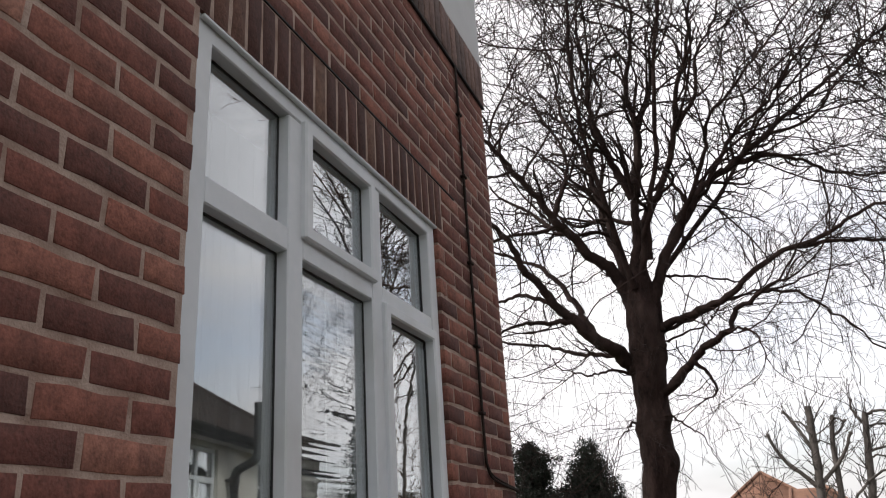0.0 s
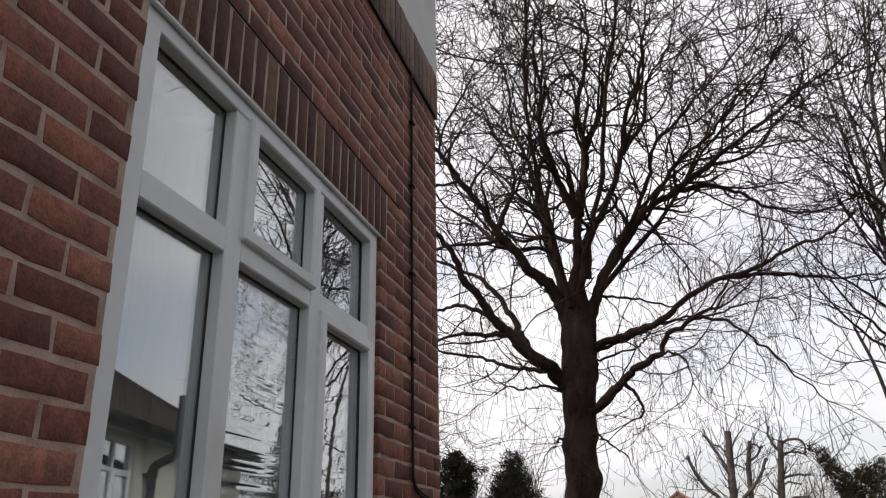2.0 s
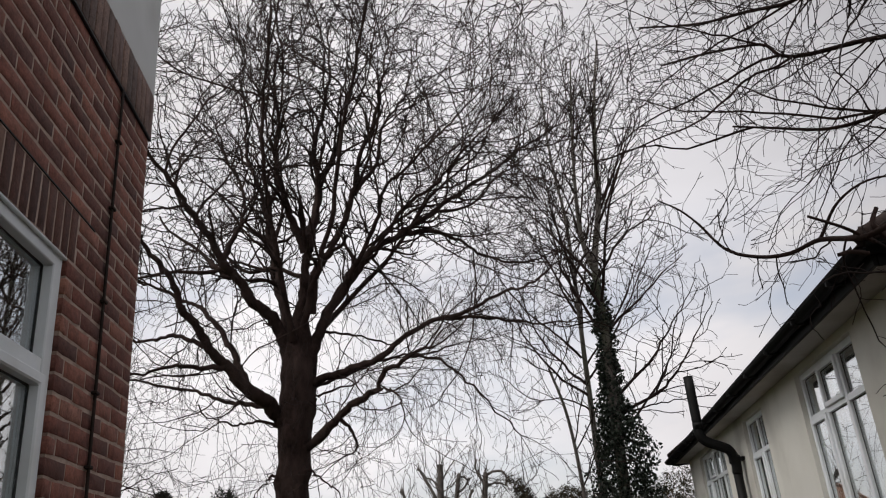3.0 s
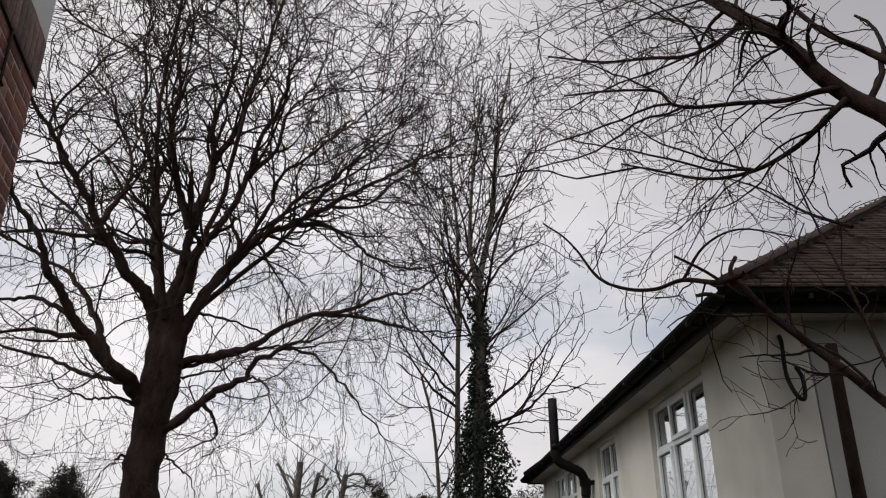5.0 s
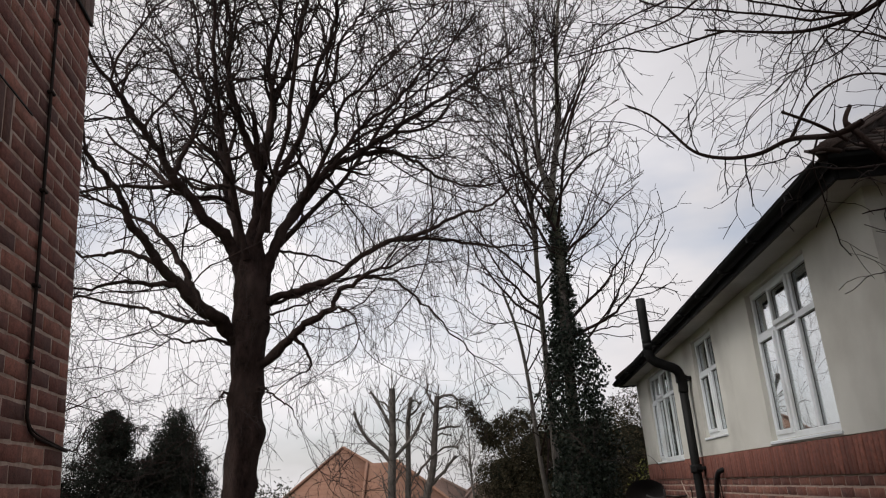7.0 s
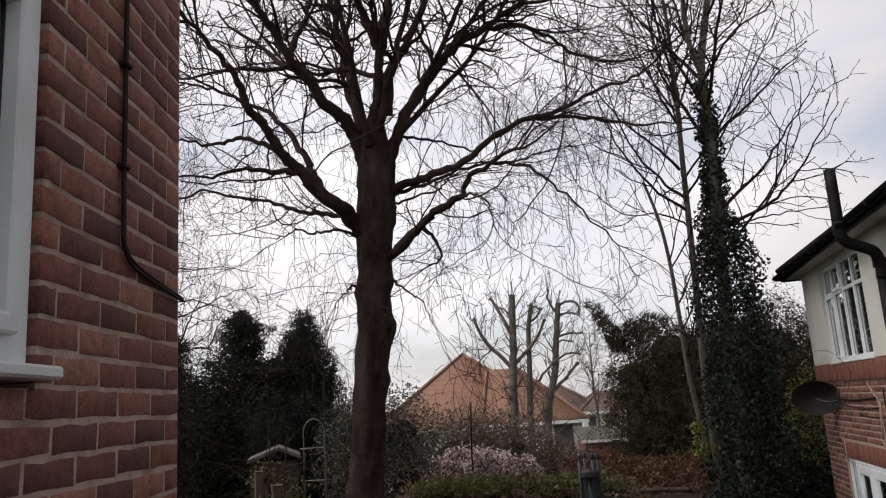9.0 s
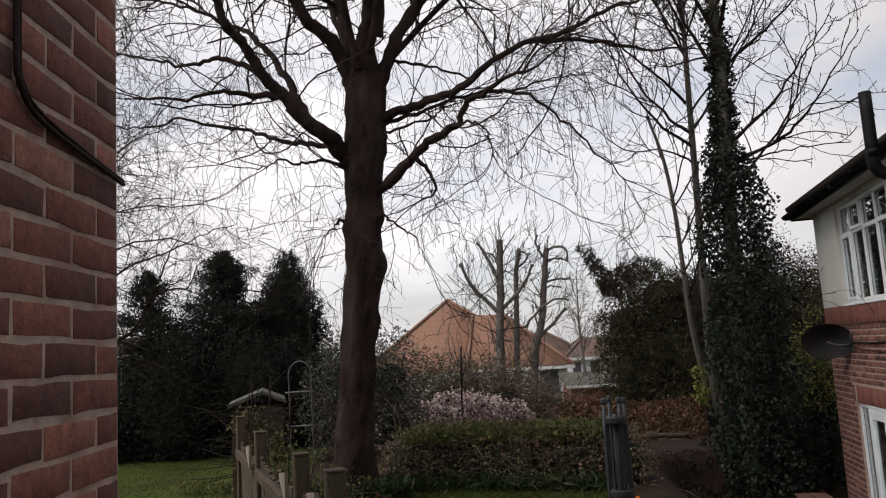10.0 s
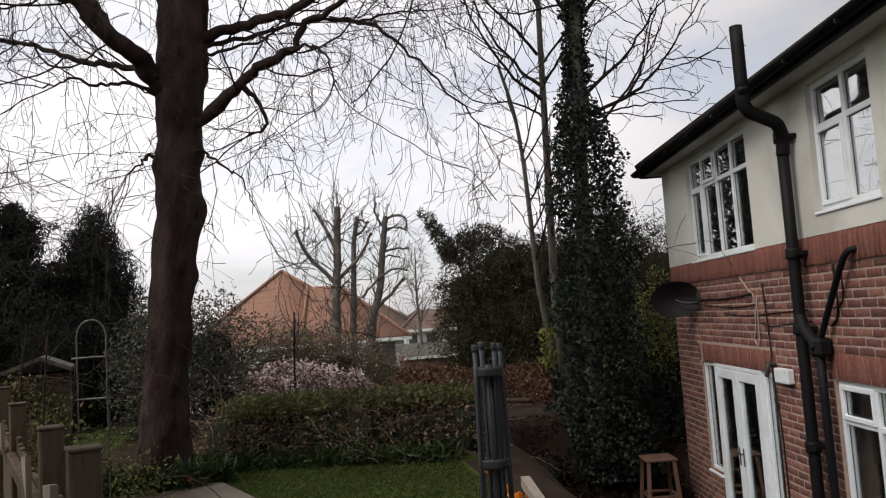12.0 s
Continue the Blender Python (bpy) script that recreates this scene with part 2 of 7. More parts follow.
soffit_paint = surface("grey_soffit_board", (0.40, 0.385, 0.36), (0.50, 0.49, 0.46), 2.0, 0.75, bump=0.12, fine=60, dirt=(0.26, 0.24, 0.21))
black_plastic = surface("black_plastic_pipe", (0.004, 0.004, 0.0043), (0.007, 0.007, 0.0074), 6, 0.6, bump=0.08, gloss=0.02, dirt=(0.008, 0.0078, 0.0075))
black_plastic.node_tree.nodes["Principled BSDF"].inputs["Specular IOR Level"].default_value = 0.18
cable_black = surface("black_cable", (0.016, 0.011, 0.009), (0.036, 0.024, 0.020), 20, 0.7, bump=0.1, gloss=0.15)
room_plaster = surface("room_plaster", (0.30, 0.29, 0.27), (0.36, 0.35, 0.33), 2, 0.9, bump=0.1)
curtain_cloth = surface("grey_curtain_cloth", (0.42, 0.42, 0.43), (0.52, 0.52, 0.53), 4, 0.9, bump=0.2, fine=200)
net_cloth = surface("white_net_cloth", (0.62, 0.62, 0.61), (0.74, 0.74, 0.73), 4, 0.9, bump=0.2, fine=200)
pane_plain = glass_mat("window_glass", 0.72, 0.0016, stretch=(1.2, 1.2, 1.0))
pane_wavy = glass_mat("rippled_window_glass", 0.72, 0.0011, stretch=(2.0, 1.3, 34.0))
pane_old = glass_mat("slightly_rippled_glass", 0.55, 0.0003, stretch=(2.0, 1.3, 26.0))
bark_main = surface("grey_brown_bark", (0.014, 0.009, 0.008), (0.050, 0.031, 0.027), 9, 0.95, bump=1.0, gloss=0.15, fine=38, stretch=(1, 1, 0.45), depth=0.05, dirt=(0.066, 0.045, 0.039), dirt_scale=2.4)
bark_twig = surface("dark_twig_bark", (0.018, 0.013, 0.012), (0.042, 0.030, 0.027), 5, 0.9, bump=0.2, gloss=0.2, fine=40)
bramble_stem = surface("red_brown_bramble_stem", (0.07, 0.048, 0.038), (0.16, 0.112, 0.088), 5, 0.85, bump=0.2, gloss=0.3, fine=40)
bark_pale = surface("pale_grey_bark", (0.085, 0.074, 0.065), (0.20, 0.175, 0.155), 6, 0.92, bump=0.8, fine=40, stretch=(1, 1, 0.3), depth=0.02, dirt=(0.07, 0.08, 0.045))
bark_pollard = surface("pollard_bark", (0.05, 0.043, 0.039), (0.15, 0.128, 0.115), 4, 0.92, bump=0.6, fine=30, depth=0.02)
ivy_leaf = leaf_mat("ivy_leaf", [(0.0, (0.012, 0.018, 0.013)), (0.75, (0.025, 0.036, 0.024)), (1.0, (0.075, 0.09, 0.07))], 0.45, 0.1)
conifer_leaf = leaf_mat("conifer_leaf", [(0.0, (0.019, 0.022, 0.018)), (0.8, (0.032, 0.037, 0.030)), (1.0, (0.050, 0.056, 0.045))], 0.85, 0.1, 0.1)
laurel_leaf = leaf_mat("cypress_leaf", [(0.0, (0.019, 0.019, 0.012)), (0.6, (0.042, 0.038, 0.022)), (1.0, (0.095, 0.072, 0.044))], 0.75, 0.15, 0.1)
shrub_leaf = leaf_mat("dark_shrub_leaf", [(0.0, (0.040, 0.043, 0.030)), (0.7, (0.090, 0.090, 0.066)), (1.0, (0.19, 0.19, 0.16))], 0.45, 0.15)
yellow_leaf = leaf_mat("yellow_green_leaf", [(0.0, (0.09, 0.10, 0.03)), (0.5, (0.20, 0.21, 0.05)), (1.0, (0.42, 0.41, 0.13))], 0.5, 0.35)
climber_leaf = leaf_mat("pale_climber_leaf", [(0.0, (0.06, 0.055, 0.025)), (0.5, (0.15, 0.135, 0.06)), (1.0, (0.30, 0.27, 0.14))], 0.6, 0.3)
hedge_leaf = leaf_mat("hedge_leaf", [(0.0, (0.05, 0.060, 0.020)), (0.5, (0.11, 0.125, 0.040)), (0.85, (0.18, 0.19, 0.065)), (1.0, (0.13, 0.08, 0.04))], 0.55, 0.3)
bramble_leaf = leaf_mat("dry_bramble_leaf", [(0.0, (0.085, 0.062, 0.044)), (0.5, (0.165, 0.115, 0.080)), (0.72, (0.26, 0.16, 0.10)), (0.76, (0.10, 0.115, 0.048)), (1.0, (0.18, 0.19, 0.085))], 0.7, 0.2)
# near-black fill: the shade deep inside bushes, put into the colour
inner_shade = surface("inner_foliage_shade", (0.017, 0.018, 0.013), (0.036, 0.037, 0.027), 12, 0.95, bump=0.8, gloss=0.05, fine=60, depth=0.03)
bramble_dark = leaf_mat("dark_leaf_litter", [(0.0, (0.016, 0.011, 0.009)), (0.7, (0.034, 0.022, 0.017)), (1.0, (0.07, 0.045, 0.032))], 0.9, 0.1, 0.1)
brown_leaf = leaf_mat("fallen_brown_leaf", [(0.0, (0.05, 0.028, 0.017)), (0.6, (0.11, 0.060, 0.036)), (1.0, (0.19, 0.115, 0.07))], 0.8, 0.15, 0.1)
petal_pink = leaf_mat("pale_pink_petal", [(0.0, (0.09, 0.06, 0.055)), (0.2, (0.30, 0.22, 0.21)), (0.5, (0.58, 0.46, 0.44)), (1.0, (0.75, 0.63, 0.61))], 0.7, 0.3)
petal_orange = leaf_mat("orange_petal", [(0.0, (0.65, 0.16, 0.01)), (1.0, (0.85, 0.33, 0.02))], 0.6, 0.3)
grass_blade = leaf_mat("grass_blade", [(0.0, (0.038, 0.056, 0.012)), (0.6, (0.060, 0.083, 0.018)), (1.0, (0.09, 0.110, 0.030))], 0.7, 0.4)
plant_leaf = leaf_mat("dark_strap_leaf", [(0.0, (0.016, 0.028, 0.010)), (0.7, (0.040, 0.060, 0.020)), (1.0, (0.07, 0.09, 0.045))], 0.5, 0.2)
lawn = surface("lawn_ground", (0.033, 0.048, 0.009), (0.072, 0.095, 0.020), 5, 0.95, bump=0.8, gloss=0.1, fine=75, dirt=(0.040, 0.034, 0.014), dirt_scale=0.9)
soil = surface("brown_soil", (0.02, 0.013, 0.010), (0.045, 0.030, 0.022), 4, 0.95, bump=0.9, gloss=0.1, fine=40, dirt=(0.026, 0.016, 0.010), depth=0.03)
concrete = surface("worn_concrete", (0.085, 0.066, 0.054), (0.15, 0.118, 0.098), 3, 0.92, bump=0.4, fine=90, dirt=(0.13, 0.12, 0.09))
old_wood = surface("weathered_fence_wood", (0.038, 0.027, 0.020), (0.125, 0.090, 0.068), 5, 0.9, bump=0.6, gloss=0.2, fine=40, stretch=(3, 3, 0.4), dirt=(0.085, 0.078, 0.050), dirt_scale=5)
pale_wood = surface("pale_cut_wood", (0.22, 0.18, 0.145), (0.34, 0.29, 0.24), 6, 0.85, bump=0.4, fine=50, stretch=(2, 2, 0.5))
red_wood = surface("red_brown_stained_wood", (0.10, 0.052, 0.033), (0.175, 0.095, 0.06), 4, 0.85, bump=0.4, fine=40, stretch=(2, 2, 0.4))
roof_felt = surface("mossy_roof_felt", (0.045, 0.041, 0.037), (0.10, 0.093, 0.084), 8, 0.95, bump=0.6, fine=120, dirt=(0.10, 0.11, 0.06), dirt_scale=4)
green_paint = surface("green_painted_metal", (0.03, 0.075, 0.05), (0.06, 0.13, 0.085), 6, 0.5, bump=0.1, gloss=0.3)
grey_metal = surface("dull_galvanised_metal", (0.025, 0.029, 0.034), (0.07, 0.078, 0.088), 5, 0.55, 0.3, bump=0.1)
wire_metal = surface("grey_painted_wire", (0.06, 0.06, 0.06), (0.12, 0.12, 0.115), 8, 0.5, 0.3, bump=0.1)
dish_metal = surface("dark_grey_dish", (0.026, 0.024, 0.025), (0.045, 0.042, 0.043), 4, 0.6, 0.1, bump=0.05, dirt=(0.04, 0.037, 0.035))
white_paint = surface("white_painted_wall", (0.62, 0.63, 0.63), (0.74, 0.75, 0.74), 1.0, 0.85, bump=0.2, fine=40)
dark_door = surface("dark_garage_door", (0.05, 0.05, 0.055), (0.09, 0.09, 0.095), 2, 0.6, bump=0.1)


# ---- mesh helpers ----
def part(name, data, mat, parent=None, label=""):
    """Links a bmesh or mesh as one object, under a thing or a part."""
    if isinstance(data, bmesh.types.BMesh):
        me = bpy.data.meshes.new(name)
        bmesh.ops.recalc_face_normals(data, faces=data.faces)
        data.to_mesh(me)
        data.free()
    else:
        me = data
    if mat and not me.materials:
        me.materials.append(mat)
    ob = new(name, me)
    ob.parent = parent
    return tagged(ob, label)


def thing(name, label, category, m=None, group="", kind=""):
    ob = new(name)
    ob.empty_display_size = 0.1
    ob.matrix_world = m if m is not None else Matrix.Identity(4)
    return tagged(ob, label, category, group, kind)


def box(bm, a, b, bevel=0.0):
    """An axis-aligned block between two corners, with softened edges."""
    c = [(p + q) / 2 for p, q in zip(a, b)]
    s = [abs(q - p) for p, q in zip(a, b)]
    r = bmesh.ops.create_cube(bm, size=1.0, matrix=Matrix.Translation(c) @ Matrix.Diagonal((*s, 1)))
    if bevel:
        es = list({e for v in r["verts"] for e in v.link_edges})
        bmesh.ops.bevel(bm, geom=es, offset=bevel, segments=1, affect="EDGES")
    return bm


def block(name, a, b, mat, parent=None, label="", bevel=0.004):
    return part(name, box(bmesh.new(), a, b, bevel), mat, parent, label)


def raw_mesh(name, verts, faces, mat, smooth=False):
    """A mesh from numpy arrays of vertices and of faces of one size."""
    verts, faces = np.asarray(verts, np.float32), np.asarray(faces, np.int32)
    me = bpy.data.meshes.new(name)
    k = faces.shape[1]
    me.vertices.add(len(verts))
    me.vertices.foreach_set("co", verts.ravel())
    me.loops.add(faces.size)
    me.loops.foreach_set("vertex_index", faces.ravel())
    me.polygons.add(len(faces))
    me.polygons.foreach_set("loop_start", np.arange(0, faces.size, k, dtype=np.int32))
    if smooth:
        me.polygons.foreach_set("use_smooth", np.ones(len(faces), bool))
    me.update(calc_edges=True)
    if mat:
        me.materials.append(mat)
    return me


def tubes(name, lines, mat, sides=6, smooth=True):
    """One mesh of tapered tubes: lines of (points, radii)."""
    groups = {}
    for pts, rad in lines:
        groups.setdefault(len(pts), []).append((pts, rad))
    vs, fs, base = [], [], 0
    ang = np.arange(sides) * 2 * np.pi / sides
    for n, items in groups.items():
        P = np.array([i[0] for i in items], float)
        Rr = np.array([i[1] for i in items], float)
        T = np.gradient(P, axis=1)
        T /= np.linalg.norm(T, axis=2, keepdims=True) + 1e-9
        ref = np.where(np.abs(T[:, :1, 2:3]) > 0.8, np.array([1.0, 0, 0]), np.array([0, 0, 1.0]))
        U = np.cross(T, np.broadcast_to(ref, T.shape))
        U /= np.linalg.norm(U, axis=2, keepdims=True) + 1e-9
        V = np.cross(T, U)
        ring = U[:, :, None] * np.cos(ang)[:, None] + V[:, :, None] * np.sin(ang)[:, None]
        W = P[:, :, None] + ring * Rr[:, :, None, None]
        m = len(items)
        vs.append(W.reshape(-1, 3))
        idx = base + np.arange(m * n * sides).reshape(m, n, sides)
        a, b = idx[:, :-1], idx[:, 1:]
        fs.append(np.stack([a, np.roll(a, -1, 2), np.roll(b, -1, 2), b], -1).reshape(-1, 4))
        base += m * n * sides
    return raw_mesh(name, np.concatenate(vs), np.concatenate(fs), mat, smooth)


def smooth_line(pts, steps=6):
    """A Catmull-Rom line through a few points."""
    p = [np.array(q, float) for q in pts]
    p = [2 * p[0] - p[1]] + p + [2 * p[-1] - p[-2]]
    out = []
    for i in range(1, len(p) - 2):
        for s in range(steps):
            t = s / steps
            out.append(0.5 * (2 * p[i] + (p[i + 1] - p[i - 1]) * t + (2 * p[i - 1] - 5 * p[i] + 4 * p[i + 1] - p[i + 2]) * t * t + (3 * p[i] - p[i - 1] - 3 * p[i + 1] + p[i + 2]) * t ** 3))
    out.append(p[-2])
    return np.array(out)


def pipe(name, pts, r, mat, parent=None, label="", steps=5, sides=10):
    line = smooth_line(pts, steps)
    ends = [line[0] - (line[1] - line[0]) * 0.001, line[-1] + (line[-1] - line[-2]) * 0.001]
    line = np.vstack([ends[0], line, ends[1]])
    rad = [0.0005] + [r] * (len(line) - 2) + [0.0005]
    return part(name, tubes(name, [(line, rad)], mat, sides), mat, parent, label)


def leaf_cloud(name, pos, size, mat, rng, droop=0.0, aspect=0.55, spread=0.35):
    """Small folded leaves, each a kite of two faces, at the places given."""
    n = len(pos)
    d = rng.normal(size=(n, 3))
    d[:, 2] -= droop
    d /= np.linalg.norm(d, axis=1, keepdims=True)
    s = np.cross(d, rng.normal(size=(n, 3)))
    s /= np.linalg.norm(s, axis=1, keepdims=True) + 1e-9
    up = np.cross(s, d)
    ln = (size * (1 + spread * rng.uniform(-1, 1, n)))[:, None]
    w = ln * aspect * 0.5
    a, b = pos, pos + d * ln
    c = pos + d * ln * 0.45
    v = np.stack([a, c + s * w + up * w * 0.35, b, c - s * w + up * w * 0.35], 1).reshape(-1, 3)
    f = np.arange(n)[:, None] * 4 + np.array([0, 1, 2, 0, 2, 3])
    return raw_mesh(name, v, f.reshape(-1, 3), mat)


def blob_points(rng, centres, radii, n, shell=0.55):
    """Places in the outer part of a set of ellipsoids, thinned unevenly."""
    centres, radii = np.array(centres, float), np.array(radii, float)
    vol = (radii[:, 0] * radii[:, 1] * radii[:, 2]) ** 0.7
    k = rng.choice(len(centres), n, p=vol / vol.sum())
    d = rng.normal(size=(n, 3))
    d /= np.linalg.norm(d, axis=1, keepdims=True)
    r = shell + (1.06 - shell) * rng.random(n) ** 0.6
    lump = 1 + 0.13 * np.sin(d[:, 0] * 7 + k * 1.7) * np.sin(d[:, 2] * 6 + k) + 0.09 * np.sin(d[:, 1] * 13 + k * 2.3)
    return centres[k] + d * (r * lump)[:, None] * radii[k]


def spray_points(rng, centres, radii, sprays, per, droop=0.3, reach=0.75):
    """Places along many feathery sprays that leave a set of ellipsoids, drooping at their ends."""
    centres, radii = np.array(centres, float), np.array(radii, float)
    vol = (radii[:, 0] * radii[:, 1] * radii[:, 2]) ** 0.7
    k = rng.choice(len(centres), sprays, p=vol / vol.sum())
    d = rng.normal(size=(sprays, 3))
    d /= np.linalg.norm(d, axis=1, keepdims=True)
    start = centres[k] + d * radii[k] * rng.uniform(0.35, 0.85, (sprays, 1))
    way = d + rng.normal(0, 0.35, (sprays, 3))
    way[:, 2] += 0.1
    way /= np.linalg.norm(way, axis=1, keepdims=True)
    ln = radii[k].mean(1) * rng.uniform(0.25, reach, sprays)
    t = rng.random((sprays, per)) ** 0.8
    pos = start[:, None] + way[:, None] * (t * ln[:, None])[..., None]
    pos[..., 2] -= droop * t * t * ln[:, None]
    pos += rng.normal(0, 1, pos.shape) * (0.075 * (1.15 - t) * ln[:, None] + 0.012)[..., None]
    return pos.reshape(-1, 3)


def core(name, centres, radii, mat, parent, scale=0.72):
    """A bush's inside as uneven lumps, their dark colour painting the shade behind its leaves."""
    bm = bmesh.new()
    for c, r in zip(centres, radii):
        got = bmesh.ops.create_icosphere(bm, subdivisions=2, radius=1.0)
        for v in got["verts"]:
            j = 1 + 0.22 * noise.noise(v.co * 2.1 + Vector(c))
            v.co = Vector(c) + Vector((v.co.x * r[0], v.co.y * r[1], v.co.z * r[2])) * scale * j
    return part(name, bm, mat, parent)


def pane_box(name, a, b, mat, parent):
    ob = block(name, a, b, mat, parent, bevel=0)
    ob.visible_shadow = False
    return ob


def wall_cells(bm, u0, u1, z0, z1, holes, make):
    """Fills a wall's rectangle round its openings, cell by cell, and welds the cells: make(u0, z0, u1, z1)."""
    us = sorted({u0, u1, *[min(max(h[k], u0), u1) for h in holes for k in (0, 2)]})
    zs = sorted({z0, z1, *[min(max(h[k], z0), z1) for h in holes for k in (1, 3)]})
    for za, zb in zip(zs, zs[1:]):
        for ua, ub in zip(us, us[1:]):
            mid = ((ua + ub) / 2, (za + zb) / 2)
            if not any(h[0] < mid[0] < h[2] and h[1] < mid[1] < h[3] for h in holes):
                make(ua, za, ub, zb)
    bmesh.ops.remove_doubles(bm, verts=bm.verts, dist=0.0002)
    gone = [f for f in bm.faces if all(len(e.link_faces) > 2 for e in f.edges) and abs(f.normal.x) < 0.5]
    bmesh.ops.delete(bm, geom=gone, context="FACES_ONLY")


def ring(bm, x0, x1, y0, y1, z0, z1, t, soft=0.004):
    """A rectangular frame of one piece, standing in the y-z plane."""
    v = []
    for x in (x0, x1):
        for k in (0, t):
            v.append([bm.verts.new(c) for c in ((x, y0 + k, z0 + k), (x, y1 - k, z0 + k), (x, y1 - k, z1 - k), (x, y0 + k, z1 - k))])
    out = []
    for i in range(4):
        j = (i + 1) % 4
        for a, b in ((0, 1), (1, 3), (3, 2), (2, 0)):
            out.append(bm.faces.new((v[a][i], v[a][j], v[b][j], v[b][i])))
    bmesh.ops.recalc_face_normals(bm, faces=out)
    if soft:
        es = list({e for f in out for e in f.edges if e.calc_face_angle(0) > 0.5})
        bmesh.ops.bevel(bm, geom=es, offset=soft, segments=1, affect="EDGES")
    return bm


def brick_mesh(name, length, height, depth, mat, rng):
    """One brick lying along y, its face at x = 0, centred; worn, uneven edges: vertices and triangles."""
    hy, hz, e = length / 2, height / 2, 0.0013
    outline = [(-1, -1), (-0.36, -1), (0.34, -1), (1, -1), (1, 1), (0.37, 1), (-0.33, 1), (-1, 1)]
    wear = [(rng.normal(0, 0.0019), rng.normal(0, 0.0018)) for _ in outline]
    v = [(rng.uniform(-0.0004, 0.0004), 0.0, 0.0)]
    for x, s in ((0.0, e), (-e, 0.0), (-depth, 0.0)):
        for (sy, sz), (jy, jz) in zip(outline, wear):
            v.append((x + (rng.normal(0, 0.0003) if x > -0.01 else 0), sy * hy - (s * sy if abs(sy) == 1 else 0) + jy, sz * (hz - s) + jz))
    f = [(0, 1 + i, 1 + (i + 1) % 8) for i in range(8)]
    for a in (1, 9):
        for i in range(8):
            j = (i + 1) % 8
            f += [(a + i, a + 8 + i, a + 8 + j), (a + i, a + 8 + j, a + j)]
    return v, f


def courses(u0, u1, z_low, z_high, datum, anchor, holes, rng, length=0.225, rise=0.075, joint=0.0145):
    """Bricks of a stretcher-bond wall: (centre u, centre z, length) round openings."""
    out = []
    r0, r1 = math.floor((z_low - datum) / rise + 1e-6), math.ceil((z_high - datum) / rise - 1e-6)
    for r in range(r0, r1):
        za, zb = datum + r * rise, datum + (r + 1) * rise
        off = 0.0 if r % 2 else length / 2
        spans = [(u0, u1)]
        for h in holes:
            if zb > h[1] + 0.02 and za < h[3] - 0.02:
                spans = [q for a, b in spans for q in ((a, min(b, h[0])), (max(a, h[2]), b)) if q[1] - q[0] > 0.03]
        k0 = math.floor((u0 - anchor - off) / length) - 1
        for k in range(k0, k0 + int((u1 - u0) / length) + 4):
            a, b = anchor + off + k * length, anchor + off + (k + 1) * length
            for p, q in spans:
                lo, hi = max(a, p), min(b, q)
                if hi - lo > 0.035:
                    out.append(((lo + hi) / 2, (za + zb) / 2, hi - lo - joint))
    return out


def lay_bricks(spots, wall, place, mats, near, rng, length=0.214, height=0.0600, depth=0.1):
    """Bricks near the eye as pieces of their own; the rest joined. place(u, z) gives a pose."""
    proto = []
    for i in range(14):
        v, f = brick_mesh("brick", length, height, depth, None, rng)
        proto.append((np.array(v), np.array(f)))
    shared = [raw_mesh("brick", v, f, mats[0]) for v, f in proto]
    vs, fs, base, count = [], [], 0, 0
    for u, z, ln in spots:
        j = rng.integers(14)
        m = place(u, z) @ pose(rng.uniform(-0.0002, 0.0012), 0, rng.normal(0, 0.001), rng.normal(0, 0.3), rng.normal(0, 0.22), rng.normal(0, 0.08)) @ Matrix.Diagonal((1, ln / length, 1, 1))
        if near(u, z) and count < 300:
            count += 1
            ob = new("brick", shared[j])
            ob.parent = wall
            ob.matrix_local = m
        else:
            M = np.array(m)
            vs.append(proto[j][0] @ M[:3, :3].T + M[:3, 3])
            fs.append(proto[j][1] + base)
            base += 25
    if vs:
        tagged(part("brickwork", raw_mesh("brickwork", np.concatenate(vs), np.concatenate(fs), mats[1]), mats[1], wall), kind="stuff")


# ---- ground ----
def step(a, b, v):
    t = np.clip((v - a) / (b - a), 0, 1)
    return t * t * (3 - 2 * t)


def ground_height(x, y):
    """Raised lawn, the sunken patio by the neighbouring house with its soil bank, and the fall of the land behind."""
    edge = 2.45 + 0.12 * np.clip(y, -4, 12)
    drop = step(edge + 0.05, edge + 0.9, x) * (1 - step(9.3, 10.7, y)) * step(-40, -30, y)
    z = 1.1 - 1.22 * drop
    z = z - 2.6 * step(15, 27, y) - 3.0 * step(40, 200, y)
    return z + 0.03 * np.sin(x * 1.3 + y * 0.7) * np.sin(y * 0.9 - x * 0.4) * (1 - drop)


def axis(near, far, lo, hi):
    inner = np.arange(lo, hi, near)
    out = far * (np.linspace(0, 1, 16)[1:] ** 3)
    return np.concatenate([lo - out[::-1], inner, hi + out])


gx, gy = axis(0.25, 2500, -9, 14), axis(0.25, 2500, -8, 32)
GX, GY = np.meshgrid(gx, gy, indexing="ij")
gv = np.stack([GX, GY, ground_height(GX, GY)], -1).reshape(-1, 3)
gi = np.arange(len(gx) * len(gy)).reshape(len(gx), len(gy))
gf = np.stack([gi[:-1, :-1], gi[1:, :-1], gi[1:, 1:], gi[:-1, 1:]], -1).reshape(-1, 4)
ground_me = raw_mesh("ground", gv, gf, lawn, True)
ground_me.materials.append(soil)
gc = gv[gf].mean(1)
bank = (gc[:, 0] > 1.95 + 0.12 * np.clip(gc[:, 1], -4, 12)) & (gc[:, 1] < 12.5) & (gc[:, 0] < 13)
